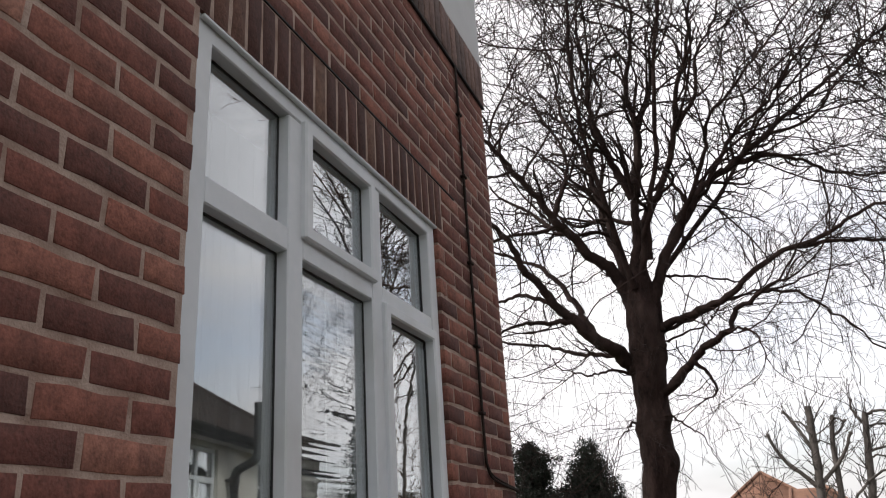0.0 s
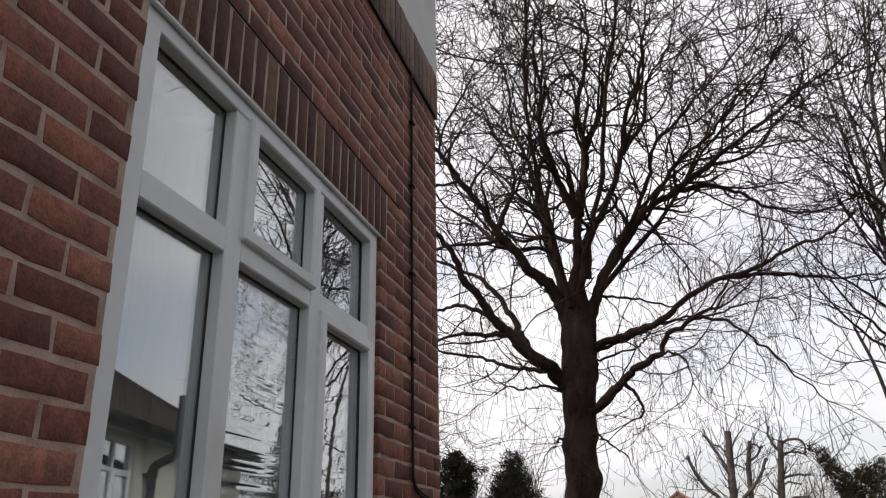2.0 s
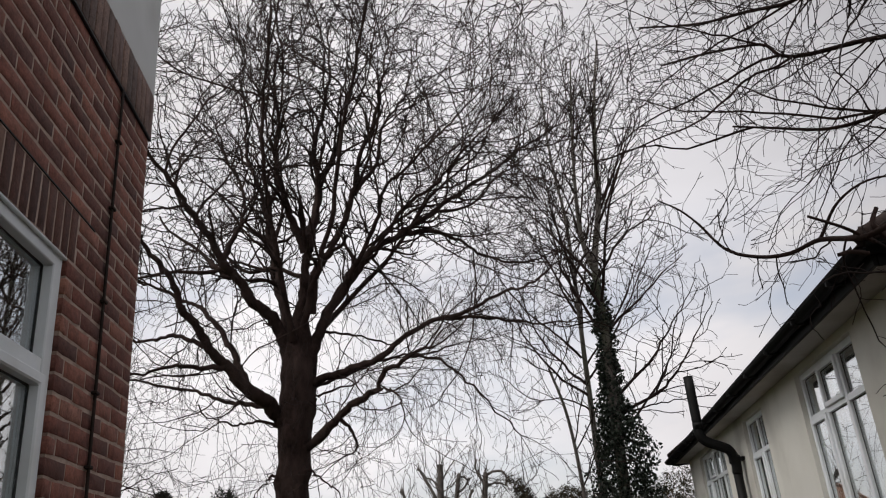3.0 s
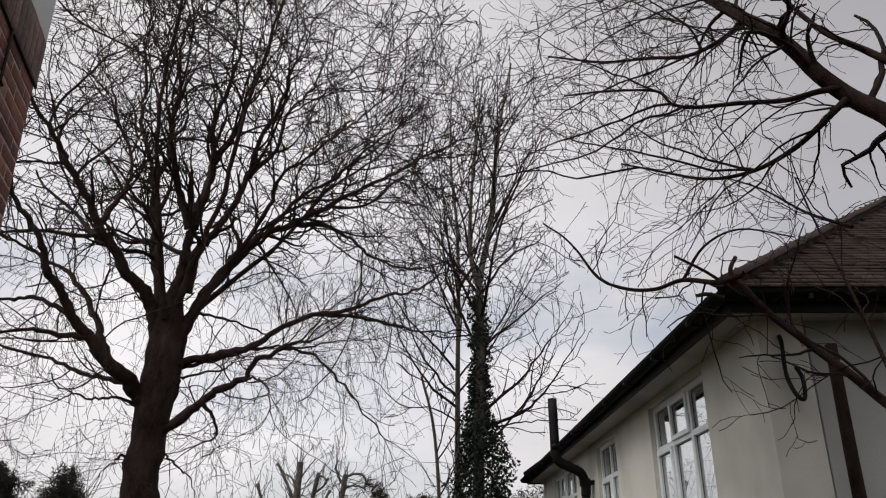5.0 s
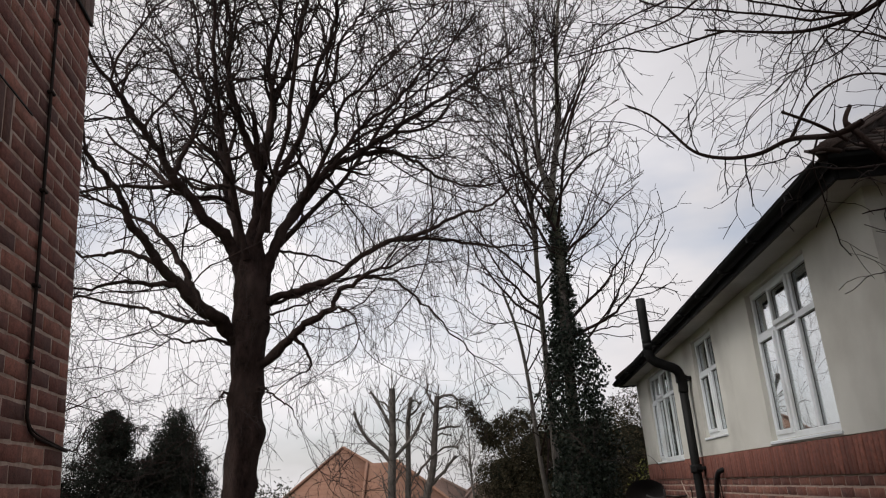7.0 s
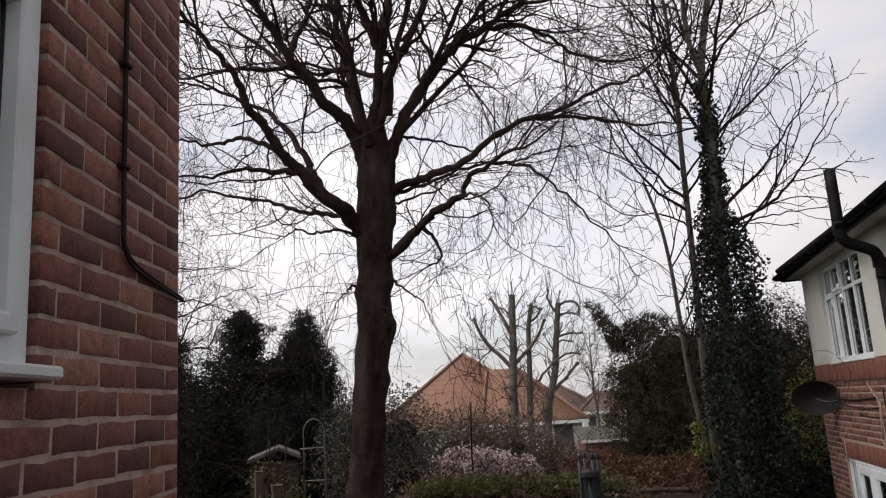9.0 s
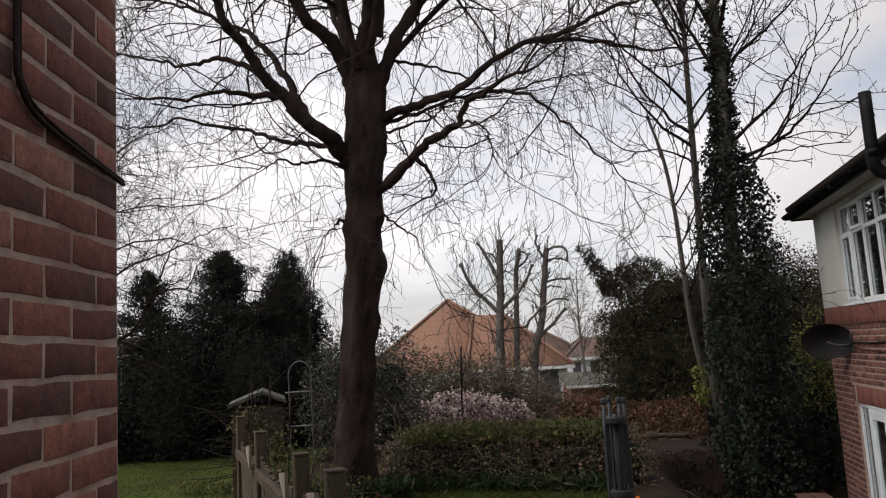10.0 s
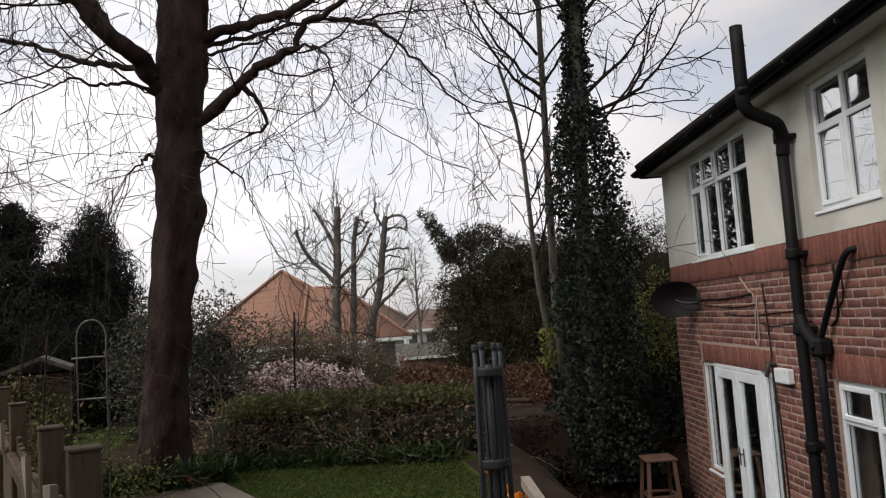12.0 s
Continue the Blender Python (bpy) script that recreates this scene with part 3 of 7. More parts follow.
beds = (gc[:, 1] > 8.6) & (gc[:, 1] < 16) & (gc[:, 0] > -1.6)
ground_me.polygons.foreach_set("material_index", (bank | beds).astype(np.int32))
ground = part("ground", ground_me, None)
tagged(ground, "uneven garden lawn with brown soil beds and bank", "ground", kind="structure")


# ---- windows ----
def window(parent, m, width, height, mullions, transom, openers=(), glass=None, bar=0.06, sill=0.06, label="", lean=(), deep=0.030):
    """A plastic window. y runs along it, z up, x out; its frame is the part, with sashes, panes and a sill under it."""
    cuts = [0.0, *mullions, width]
    fr = part("window", ring(bmesh.new(), -0.07, 0, 0, width, 0, height, bar), upvc, parent, label)
    fr.matrix_local = m
    for y in mullions:
        block("mullion", (-0.068, y - bar * 0.55, bar + 0.0005), (-0.002, y + bar * 0.55, height - bar - 0.0005), upvc, fr)
    if transom:
        for a, b in zip(cuts, cuts[1:]):
            lo, hi = (bar if a == 0 else a + bar * 0.55), (b - bar if b == width else b - bar * 0.55)
            block("transom", (-0.068, lo + 0.0005, transom - bar * 0.5), (-0.003, hi - 0.0005, transom + bar * 0.5), upvc, fr)
    rows = [(bar, transom - bar * 0.5), (transom + bar * 0.5, height - bar)] if transom else [(bar, height - bar)]
    for i, (a, b) in enumerate(zip(cuts, cuts[1:])):
        lo, hi = (bar if a == 0 else a + bar * 0.55), (b - bar if b == width else b - bar * 0.55)
        for j, (za, zb) in enumerate(rows):
            g = glass[(i, j)] if glass and (i, j) in glass else pane_plain
            inset, px = 0.0, -deep
            if (i, j) in openers:
                s = 0.03
                part("sash", ring(bmesh.new(), -0.05, 0.016, lo - 0.012, hi + 0.012, za - 0.012, zb + 0.012, s + 0.012, 0.006), upvc, fr)
                inset, px = s, 0.016 - deep
            q = 0.006
            ya, yb, zc, zd = lo + inset, hi - inset, za + inset, zb - inset
            part("gasket", ring(bmesh.new(), px - 0.0045, px + 0.004, ya, yb, zc, zd, q, 0), rubber, fr, "black rubber gasket")
            pane = pane_box("pane", (px - 0.004, ya + q, zc + q), (px + 0.002, yb - q, zd - q), g, fr)
            if i in lean:
                pane.matrix_local = pose(0, (ya + yb) / 2, 0, 0, 0, 0.9) @ pose(0, -(ya + yb) / 2, 0)
    if sill:
        block("window_sill", (-0.06, -0.02, -0.032), (sill, width + 0.02, -0.004), upvc, fr, bevel=0.006)
    return fr


# ---- the brick house beside the path ----
rng = np.random.default_rng(5)
left_house = thing("house", "dark red brick house with white render upper storey", "house")
L_WIN = (-2.451, 3.0, -0.872, 4.35)
L_SOLD = (-2.56, 4.35, -0.80, 4.575)
bm = bmesh.new()
L_CUT = (L_WIN[0] - 0.009, L_WIN[1] - 0.006, L_WIN[2] + 0.009, L_WIN[3] + 0.006)
wall_cells(bm, -8.0, 0.0, -0.6, 5.40, [L_CUT], lambda a, z0, b, z1: box(bm, (-0.28, a, z0), (-0.0016, b, z1)))
left_wall = part("wall", bm, mortar, left_house, "dark red brick wall with pale mortar joints")
spots = courses(-8.0, 0.0, 2.1, 5.40, 3.0, 0.0, [L_WIN, L_SOLD], rng)
spots = [s for s in spots if s[0] > -5.2]
lay_bricks(spots, left_wall, lambda u, z: pose(0, u, z), (brick_single, brick_joined),
           lambda u, z: (-3.75 < u < -2.2 and 2.6 < z < 4.9) or (u > -0.8 and 2.4 < z < 3.5), rng)
# soldier course over the window, each brick on its end
sold_mesh = [raw_mesh("brick", *brick_mesh("brick", 0.212, 0.0590, 0.1, None, rng), soldier_red) for i in range(8)]
n_sold = 24
for i in range(n_sold):
    ob = new("brick", sold_mesh[(i * 5) % 8])
    ob.parent = left_wall
    ob.matrix_local = pose(rng.uniform(-0.001, 0.001), L_SOLD[0] + (i + 0.5) * (L_SOLD[2] - L_SOLD[0]) / n_sold, 4.4625, 90 + rng.normal(0, 0.4))
# projecting band of upright bricks under the render
vs, fs = [], []
for i in range(108):
    v, f = brick_mesh("b", 0.262, 0.066, 0.12, None, rng)
    M = np.array(pose(0.018 + rng.normal(0, 0.0015), -0.037 - i * 0.075, 5.537, 90))
    vs.append(np.array(v) @ M[:3, :3].T + M[:3, 3])
    fs.append(np.array(f) + 25 * i)
tagged(part("string_course", raw_mesh("string_course", np.concatenate(vs), np.concatenate(fs), band_grey), band_grey, left_house, "projecting band of weathered upright bricks"), kind="stuff")
block("band_bed", (-0.28, -8, 5.40), (0.012, -0.002, 5.676), mortar, left_house, bevel=0.002)
# black strip paints the shadow line under the projecting band
block("drip_shadow_strip", (0.0, -8, 5.392), (0.016, 0.004, 5.404), rubber, left_house, "drip joint with its shadow painted black", 0.002)
block("upper_wall", (-0.28, -8, 5.678), (0.012, 0.010, 8.2), render_white, left_house, "white rendered upper wall", 0.006)
block("tray_strip", (-0.05, -2.66, 4.5735), (0.004, -0.62, 4.5795), rubber, left_house, "dark damp tray edge", 0.001)
# rear wall, other walls, floors and roof close the house
bm = bmesh.new()
box(bm, (-7.0, -0.28, -0.6), (-0.30, -0.009, 5.40))
rear = part("rear_wall", bm, mortar, left_house)
lay_bricks([s for s in courses(-3.0, -0.001, 2.1, 5.40, 3.0, 0.0, [], rng)], rear, lambda u, z: pose(u, 0, z, 0, 0, 90), (brick_single, brick_joined), lambda u, z: False, rng)
block("rear_upper_wall", (-7, -0.28, 5.40), (-0.285, 0.016, 8.2), render_white, left_house)
block("far_wall", (-7.28, -8, -0.6), (-7.0, 0, 8.2), brick_joined, left_house)
block("front_wall", (-7.0, -8.28, -0.6), (0, -8.0, 8.2), brick_joined, left_house)
block("floor_slab", (-6.99, -7.99, 1.9), (-0.29, -0.29, 2.05), room_plaster, left_house)
block("upper_floor", (-6.99, -7.99, 4.78), (-0.29, -0.29, 5.0), room_plaster, left_house)
block("inner_wall", (-3.3, -7.9, 2.06), (-3.2, -0.3, 4.77), room_plaster, left_house)
bm = bmesh.new()
for x, y, z in ((-7.7, -8.7, 8.15), (0.42, -8.7, 8.15), (0.42, 0.42, 8.15), (-7.7, 0.42, 8.15), (-3.64, -4.8, 11.2), (-3.64, -3.5, 11.2)):
    bm.verts.new((x, y, z))
bm.verts.ensure_lookup_table()
for f in ((3, 2, 1, 0), (0, 1, 4), (1, 2, 5, 4), (2, 3, 5), (3, 0, 4, 5)):
    bm.faces.new([bm.verts[i] for i in f])
part("roof", bm, tile_joined, left_house)
window(left_house, pose(-0.012, -2.462, 3.042), 1.582, 1.322, [0.480, 1.012], 0.852, openers=((1, 1), (2, 0)),
       glass={(1, 0): pane_wavy, (2, 0): pane_old, (1, 1): pane_plain}, bar=0.072, sill=0.072, label="white plastic six-pane window", lean=(2,), deep=0.042)
block("head_bead", (-0.0115, -2.448, 4.337), (0.004, -0.875, 4.350), upvc, left_house, "white sealant bead", 0.003)
block("window_head", (-0.08, -2.46, 4.3645), (-0.016, -0.88, 4.3695), rubber, left_house, bevel=0)
for dy, r in ((0.0, 0.0055), (0.012, 0.0040)):
    pipe("cable", [(0.012, -0.478 + dy, 5.40), (0.012, -0.480 + dy, 4.7), (0.012, -0.476 + dy, 4.0), (0.012, -0.470 + dy, 3.47), (0.012, -0.455 + dy, 3.385), (0.012, -0.39 + dy, 3.338 + dy), (0.012, -0.20, 3.315 + dy * 0.8), (0.013, 0.004, 3.296 + dy * 0.6)], r, cable_black, left_house, "black cable clipped to the brickwork")
for z in (5.1, 4.75, 4.3, 3.9, 3.6):
    block("cable_clip", (0.0, -0.492, z), (0.024, -0.452, z + 0.014), cable_black, left_house, bevel=0.003)


# ---- the rendered house next door ----
HOUSE = pose(4.245, 0.25, 0, 0, 0, -12.78)
right_house = thing("house", "semi-detached house, orange-red brick below and cream render above", "house", HOUSE)
HL = 9.31
W1, W4, W2 = (6.27, 3.165, 8.25, 4.43), (3.90, 3.345, 4.87, 4.43), (1.04, 3.19, 2.53, 4.44)
DOOR, SIDE_A, SIDE_B = (6.48, -0.12, 7.90, 1.90), (7.90, 0.56, 8.34, 1.90), (6.13, 0.56, 6.48, 1.90)
W3 = (3.15, 0.70, 4.92, 1.935)
low_holes = [DOOR, SIDE_A, SIDE_B, W3]
bm = bmesh.new()
wall_cells(bm, 0.0, HL, -0.6, 2.90, low_holes, lambda a, z0, b, z1: box(bm, (0.0016, a, z0), (0.28, b, z1)))
r_wall = part("wall", bm, mortar_r, right_house, "orange-red brick lower wall")
bm = bmesh.new()
wall_cells(bm, -0.012, HL + 0.012, 3.15, 4.615, [W1, W4, W2], lambda a, z0, b, z1: box(bm, (-0.014, a, z0), (0.28, b, z1)))
part("upper_wall", bm, render_cream, right_house, "cream rendered upper wall")
# upright brick band between them
vs, fs, k = [], [], 0


def uprights(u0, u1, z, height, proud):
    n = round((u1 - u0) / 0.075)
    for i in range(n):
        v, f = brick_mesh("b", height, 0.066, 0.1, None, rng)
        M = np.array(pose(-proud + rng.normal(0, 0.0015), u0 + (i + 0.5) * (u1 - u0) / n, z, 0, 0, 180) @ pose(0, 0, 0, 90))
        vs.append(np.array(v) @ M[:3, :3].T + M[:3, 3])
        fs.append(np.array(f) + 25 * len(fs))


uprights(0, HL, 3.025, 0.238, 0.02)
uprights(6.05, 8.42, 2.0125, 0.217, 0.002)
uprights(3.08, 4.94, 2.0475, 0.217, 0.002)
tagged(part("soldier_course", raw_mesh("soldier_course", np.concatenate(vs), np.concatenate(fs), r_soldier), r_soldier, right_house, "upright brown-red bricks over the openings"), kind="stuff")
block("band_bed", (0.0, 0, 2.902), (0.28, HL, 3.148), mortar_r, right_house, bevel=0.001)
sold_holes = [(6.05, 1.90, 8.42, 2.125), (3.08, 1.935, 4.94, 2.16)]
spots = courses(0.0, HL, 0.0, 2.90, 0.05, HL, low_holes + sold_holes, rng)
lay_bricks(spots, r_wall, lambda u, z: pose(0, u, z, 0, 0, 180), (r_brick_single, r_brick_joined),
           lambda u, z: 4.4 < u < 6.6 and 0.9 < z < 2.9, rng)
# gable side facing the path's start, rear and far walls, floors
# this side's shade is painted as a grey render
block("front_wall", (0.29, -0.012, 3.15), (7.0, 0.28, 4.62), render_cream_shaded, right_house, "cream rendered wall with its shade painted grey")
block("front_lower_wall", (0.29, 0.0, -0.6), (7.0, 0.28, 3.148), r_brick_joined, right_house)
block("far_wall", (0.29, HL - 0.28, -0.6), (7.0, HL, 4.62), render_cream, right_house)
block("rear_wall", (7.0, 0, -0.6), (7.28, HL, 4.62), r_brick_joined, right_house)
block("floor_slab", (0.285, 0.285, -0.3), (6.99, HL - 0.285, -0.13), room_plaster, right_house)
block("upper_floor", (0.285, 0.285, 2.3), (6.99, HL - 0.285, 2.5), room_plaster, right_house)
block("inner_wall", (3.6, 0.285, -0.12), (3.7, HL - 0.285, 4.5), room_plaster, right_house)
block("inner_ceiling", (0.285, 0.285, 4.5), (6.99, HL - 0.285, 4.6), room_plaster, right_house)
# hipped roof
OV, EZ, PT = 0.26, 4.62, 0.66
half = (7.28 + 2 * OV) / 2
ridge_x, ridge_z = 3.64, EZ + half * PT
bm = bmesh.new()
for c in ((-OV, -OV, EZ), (7.28 + OV, -OV, EZ), (7.28 + OV, HL + OV, EZ), (-OV, HL + OV, EZ), (ridge_x, -OV + half, ridge_z), (ridge_x, HL + OV - half, ridge_z)):
    bm.verts.new(c)
bm.verts.ensure_lookup_table()
for f in ((0, 1, 4), (1, 2, 5, 4), (2, 3, 5), (3, 0, 4, 5), (3, 2, 1, 0)):
    bm.faces.new([bm.verts[i] for i in f])
roof = part("roof", bm, tile_joined, right_house, "dark brown plain-tile hipped roof")
v0 = np.array([(x, y, z) for x in (-0.082, 0.082) for y in (0.0, 0.15) for z in (0.0, 0.013)])
v0[:, 2] += np.where(v0[:, 1] < 0.05, 0.010, -0.002)
f0 = np.array([(0, 1, 3, 2), (4, 6, 7, 5), (0, 4, 5, 1), (2, 3, 7, 6), (1, 5, 7, 3), (0, 2, 6, 4)])
tile_me = raw_mesh("roof_tile", v0, f0, tile_single)
vs, fs, single = [], [], 0
slope = math.hypot(1, PT)
tilt = math.degrees(math.atan(PT))
for face, span in (("side", HL + 2 * OV), ("front", 7.28 + 2 * OV)):
    for r in range(int(half * slope / 0.1)):
        up = r * 0.1 / slope
        a0, a1 = up, span - up
        n = int((a1 - a0) / 0.168)
        for i in range(n + 1):
            a = a0 + (i + 0.5 * (r % 2)) * 0.168 + rng.normal(0, 0.002)
            if a > a1:
                continue
            if face == "side":
                m = pose(-OV + up - 0.02, -OV + a, EZ + up * PT - 0.005, 0, 0, -90)
            else:
                m = pose(-OV + a, -OV + up - 0.02, EZ + up * PT - 0.005)
            m = m @ pose(0, 0, 0, tilt + rng.normal(0, 0.8), rng.normal(0, 0.6), 0)
            if face == "front" and a < 2.6 and r < 22 and single < 300:
                single += 1
                ob = new("roof_tile", tile_me)
                ob.parent, ob.matrix_local = roof, m
            else:
                M = np.array(m)
                fs.append(f0 + 8 * len(vs))
                vs.append(v0 @ M[:3, :3].T + M[:3, 3])
tagged(part("roof_tiling", raw_mesh("roof_tiling", np.concatenate(vs), np.concatenate(fs), tile_joined), tile_joined, roof), kind="stuff")
# hip caps
pipe("hip_cap", [(-OV - 0.02, -OV - 0.02, EZ + 0.02), (ridge_x, -OV + half, ridge_z + 0.02)], 0.06, tile_joined, roof, steps=12, sides=8)
pipe("hip_cap", [(-OV - 0.02, HL + OV + 0.02, EZ + 0.02), (ridge_x, HL + OV - half, ridge_z + 0.02)], 0.06, tile_joined, roof, steps=12, sides=8)
# eaves: soffit, fascia, gutter
bm = bmesh.new()
box(bm, (-OV + 0.02, -OV + 0.02, 4.50), (-0.016, HL + OV - 0.02, 4.52))
box(bm, (-0.015, -OV + 0.02, 4.50), (7.3, -0.014, 4.52))
box(bm, (-0.015, HL + 0.014, 4.50), (7.3, HL + OV - 0.02, 4.52))
part("soffit", bm, soffit_paint, right_house, "grey painted soffit boards")
bm = bmesh.new()
box(bm, (-OV - 0.005, -OV - 0.005, 4.475), (-OV + 0.018, HL + OV + 0.005, EZ - 0.002), 0.003)
box(bm, (-OV + 0.02, -OV - 0.005, 4.475), (7.7, -OV + 0.018, EZ - 0.002), 0.003)
box(bm, (-OV + 0.02, HL + OV - 0.018, 4.475), (7.7, HL + OV + 0.005, EZ - 0.002), 0.003)
part("fascia", bm, black_plastic, right_house, "black fascia board")
for a, b in (((-OV - 0.06, -OV - 0.06, 4.585), (-OV - 0.06, HL + OV + 0.06, 4.56)), ((-OV - 0.06, -OV - 0.06, 4.585), (7.7, -OV - 0.06, 4.585)), ((-OV - 0.06, HL + OV + 0.06, 4.56), (7.7, HL + OV + 0.06, 4.56))):
    bm = bmesh.new()
    d = (Vector(b) - Vector(a))
    side = d.cross(Vector((0, 0, 1))).normalized()
    prev = None
    for s in range(2):
        arc = [bm.verts.new(Vector(a) + d * s + side * (math.cos(math.pi * k / 8) * 0.058) - Vector((0, 0, math.sin(math.pi * k / 8) * 0.058))) for k in range(9)]
        for k in range(8):
            if prev:
                bm.faces.new((prev[k], prev[k + 1], arc[k + 1], arc[k]))
        prev = arc
    bmesh.ops.solidify(bm, geom=bm.faces[:], thickness=0.004)
    gutter = part("gutter", bm, black_plastic, right_house, "black half-round gutter")
    for k in range(int(d.length / 0.85)):
        c = Vector(a) + d.normalized() * (0.5 + k * 0.85)
        w = abs(side.x) > 0.5
        block("gutter_bracket", (c.x - (0.064 if w else 0.012), c.y - (0.012 if w else 0.064), c.z - 0.066), (c.x + (0.064 if w else 0.012), c.y + (0.012 if w else 0.064), c.z - 0.03), black_plastic, gutter, bevel=0.004)


def right_window(w, mull, transom, openers, label, **kw):
    window(right_house, pose(0.03, w[2], w[1], 0, 0, 180), w[2] - w[0], w[3] - w[1], [w[2] - u for u in mull], transom - w[1] if transom else 0, openers, label=label, bar=0.05, **kw)


right_window(W1, [7.80, 7.32, 6.82], 4.05, ((1, 1), (0, 0)), "wide white plastic casement window")
right_window(W4, [4.37], 4.05, ((0, 0),), "narrow white plastic window")
right_window(W2, [2.05, 1.55], 4.06, ((1, 1), (0, 0)), "white plastic casement window")
right_window(W3, [4.36, 3.70], 1.60, ((0, 1),), "white plastic ground floor window")
right_window(SIDE_A, [], 0, (), "narrow white side light")
right_window(SIDE_B, [], 0, (), "narrow white side light")
# double glazed doors
dw = (DOOR[2] - DOOR[0]) / 2
part("door_frame", ring(bmesh.new(), 0.0, 0.07, DOOR[0], DOOR[2], -0.17, DOOR[3], 0.04), upvc, right_house, "white plastic door frame")
for a in (DOOR[0] + 0.045, DOOR[0] + dw + 0.003):
    w = dw - 0.048
    d = part("door", ring(bmesh.new(), -0.012, 0.05, a, a + w, -0.1, 1.852, 0.11, 0.006), upvc, right_house, "white plastic glazed door")
    pane_box("pane", (0.012, a + 0.111, 0.011), (0.018, a + w - 0.111, 1.741), pane_plain, d)
    hb = bmesh.new()
    y = a + (w - 0.055 if a < 7 else 0.055)
    box(hb, (-0.022, y - 0.014, 0.80), (-0.0125, y + 0.014, 1.0), 0.003)
    box(hb, (-0.055, y - 0.01, 0.93), (-0.022, y + 0.01, 0.95), 0.003)
    box(hb, (-0.062, y - 0.11 if a > 7 else y - 0.01, 0.932), (-0.050, y + 0.01 if a > 7 else y + 0.11, 0.95), 0.004)
    part("handle", hb, wire_metal, d, "pale metal lever handle")
# curtains hang inside the ground floor window
line = [(0.30 + 0.025 * math.sin(i * 1.9) + 0.01 * math.sin(i * 0.7), 3.2 + i * 0.028) for i in range(60)]
bm = bmesh.new()
cols = [(bm.verts.new((x, y, 0.75)), bm.verts.new((x, y, 1.93))) for x, y in line]
for p, q in zip(cols, cols[1:]):
    bm.faces.new((p[0], q[0], q[1], p[1]))
bmesh.ops.solidify(bm, geom=bm.faces[:], thickness=0.004)
curtain = part("curtain", bm, curtain_cloth, None)
curtain.matrix_world = HOUSE
tagged(curtain, "grey curtain hanging in folds behind a window", "curtain")
# net curtains hang inside the upper windows and the brick house's window


def net_curtain(m, width, low, high, label):
    rows = [(0.018 * math.sin(i * 1.7) + 0.008 * math.sin(i * 0.61 + 1), i * 0.022) for i in range(int(width / 0.022) + 1)]
    bm = bmesh.new()
    cols = [(bm.verts.new((x, y, low)), bm.verts.new((x * 0.6, y, high))) for x, y in rows]
    for p, q in zip(cols, cols[1:]):
        bm.faces.new((p[0], q[0], q[1], p[1]))
    bmesh.ops.solidify(bm, geom=bm.faces[:], thickness=0.003)
    ob = part("net_curtain", bm, net_cloth if label.startswith("white") else curtain_cloth, None)
    ob.matrix_world = m
    tagged(ob, label, "curtain")


net_curtain(pose(-0.33, -2.5, 0), 1.7, 2.95, 4.45, "white net curtain behind a six-pane window")
for w in (W4, W2):
    net_curtain(HOUSE @ pose(0.34, w[0] - 0.05, 0), w[2] - w[0] + 0.1, w[1] - 0.05, w[3] + 0.04, "grey net curtain behind an upstairs window")
# soil pipe with its vent, and the waste pipes
PX = -0.115
soil_pipe = thing("soil_pipe", "black plastic soil and vent pipe fixed to a brick wall", "pipe", HOUSE)
pipe("vent", [(-0.48, 5.03, 4.42), (-0.48, 5.03, 4.7), (-0.48, 5.03, 5.05)], 0.056, black_plastic, soil_pipe, steps=2, sides=14)
pipe("offset_bend", [(-0.48, 5.03, 4.50), (-0.475, 5.04, 4.37), (-0.42, 5.06, 4.285), (-0.28, 5.08, 4.22), (-0.17, 5.10, 4.16), (PX, 5.16, 4.03), (PX, 5.18, 3.9)], 0.058, black_plastic, soil_pipe, sides=14)
pipe("main_pipe", [(PX, 5.18, 4.0), (PX, 5.18, 2.0), (PX, 5.18, -0.1)], 0.051, black_plastic, soil_pipe, steps=2, sides=14)
for z in (4.06, 3.02, 2.36, 1.35):
    pipe("collar", [(PX, 5.18, z - 0.045), (PX, 5.18, z), (PX, 5.18, z + 0.045)], 0.068, black_plastic, soil_pipe, steps=2, sides=14)
    block("bracket", (PX - 0.02, 5.10, z - 0.02), (-0.002, 5.26, z + 0.02), black_plastic, soil_pipe, bevel=0.004)
pipe("waste_branch", [(PX, 5.18, 2.48), (PX - 0.01, 5.09, 2.36), (PX, 4.98, 2.27), (PX, 4.91, 2.20)], 0.05, black_plastic, soil_pipe, sides=12)
waste_pipe = thing("waste_pipe", "black plastic waste pipe with a hopper on a brick wall", "pipe", HOUSE)
pipe("downpipe", [(-0.09, 4.93, 2.25), (-0.09, 4.93, 1.2), (-0.09, 4.93, -0.1)], 0.036, black_plastic, waste_pipe, steps=2)
pipe("sloping_pipe", [(-0.09, 4.93, 2.24), (-0.085, 4.86, 2.34), (-0.08, 4.62, 2.66), (-0.075, 4.40, 2.93), (-0.04, 4.33, 2.98), (0.02, 4.31, 2.99)], 0.027, black_plastic, waste_pipe)
bm = bmesh.new()
box(bm, (-0.15, 4.84, 2.13), (-0.01, 5.03, 2.29), 0.03)
part("hopper", bm, black_plastic, waste_pipe)
pipe("cable", [(-0.012, 4.72, 2.9), (-0.012, 4.70, 2.6), (-0.012, 4.74, 2.45), (-0.012, 4.85, 2.38)], 0.008, cable_black, right_house)
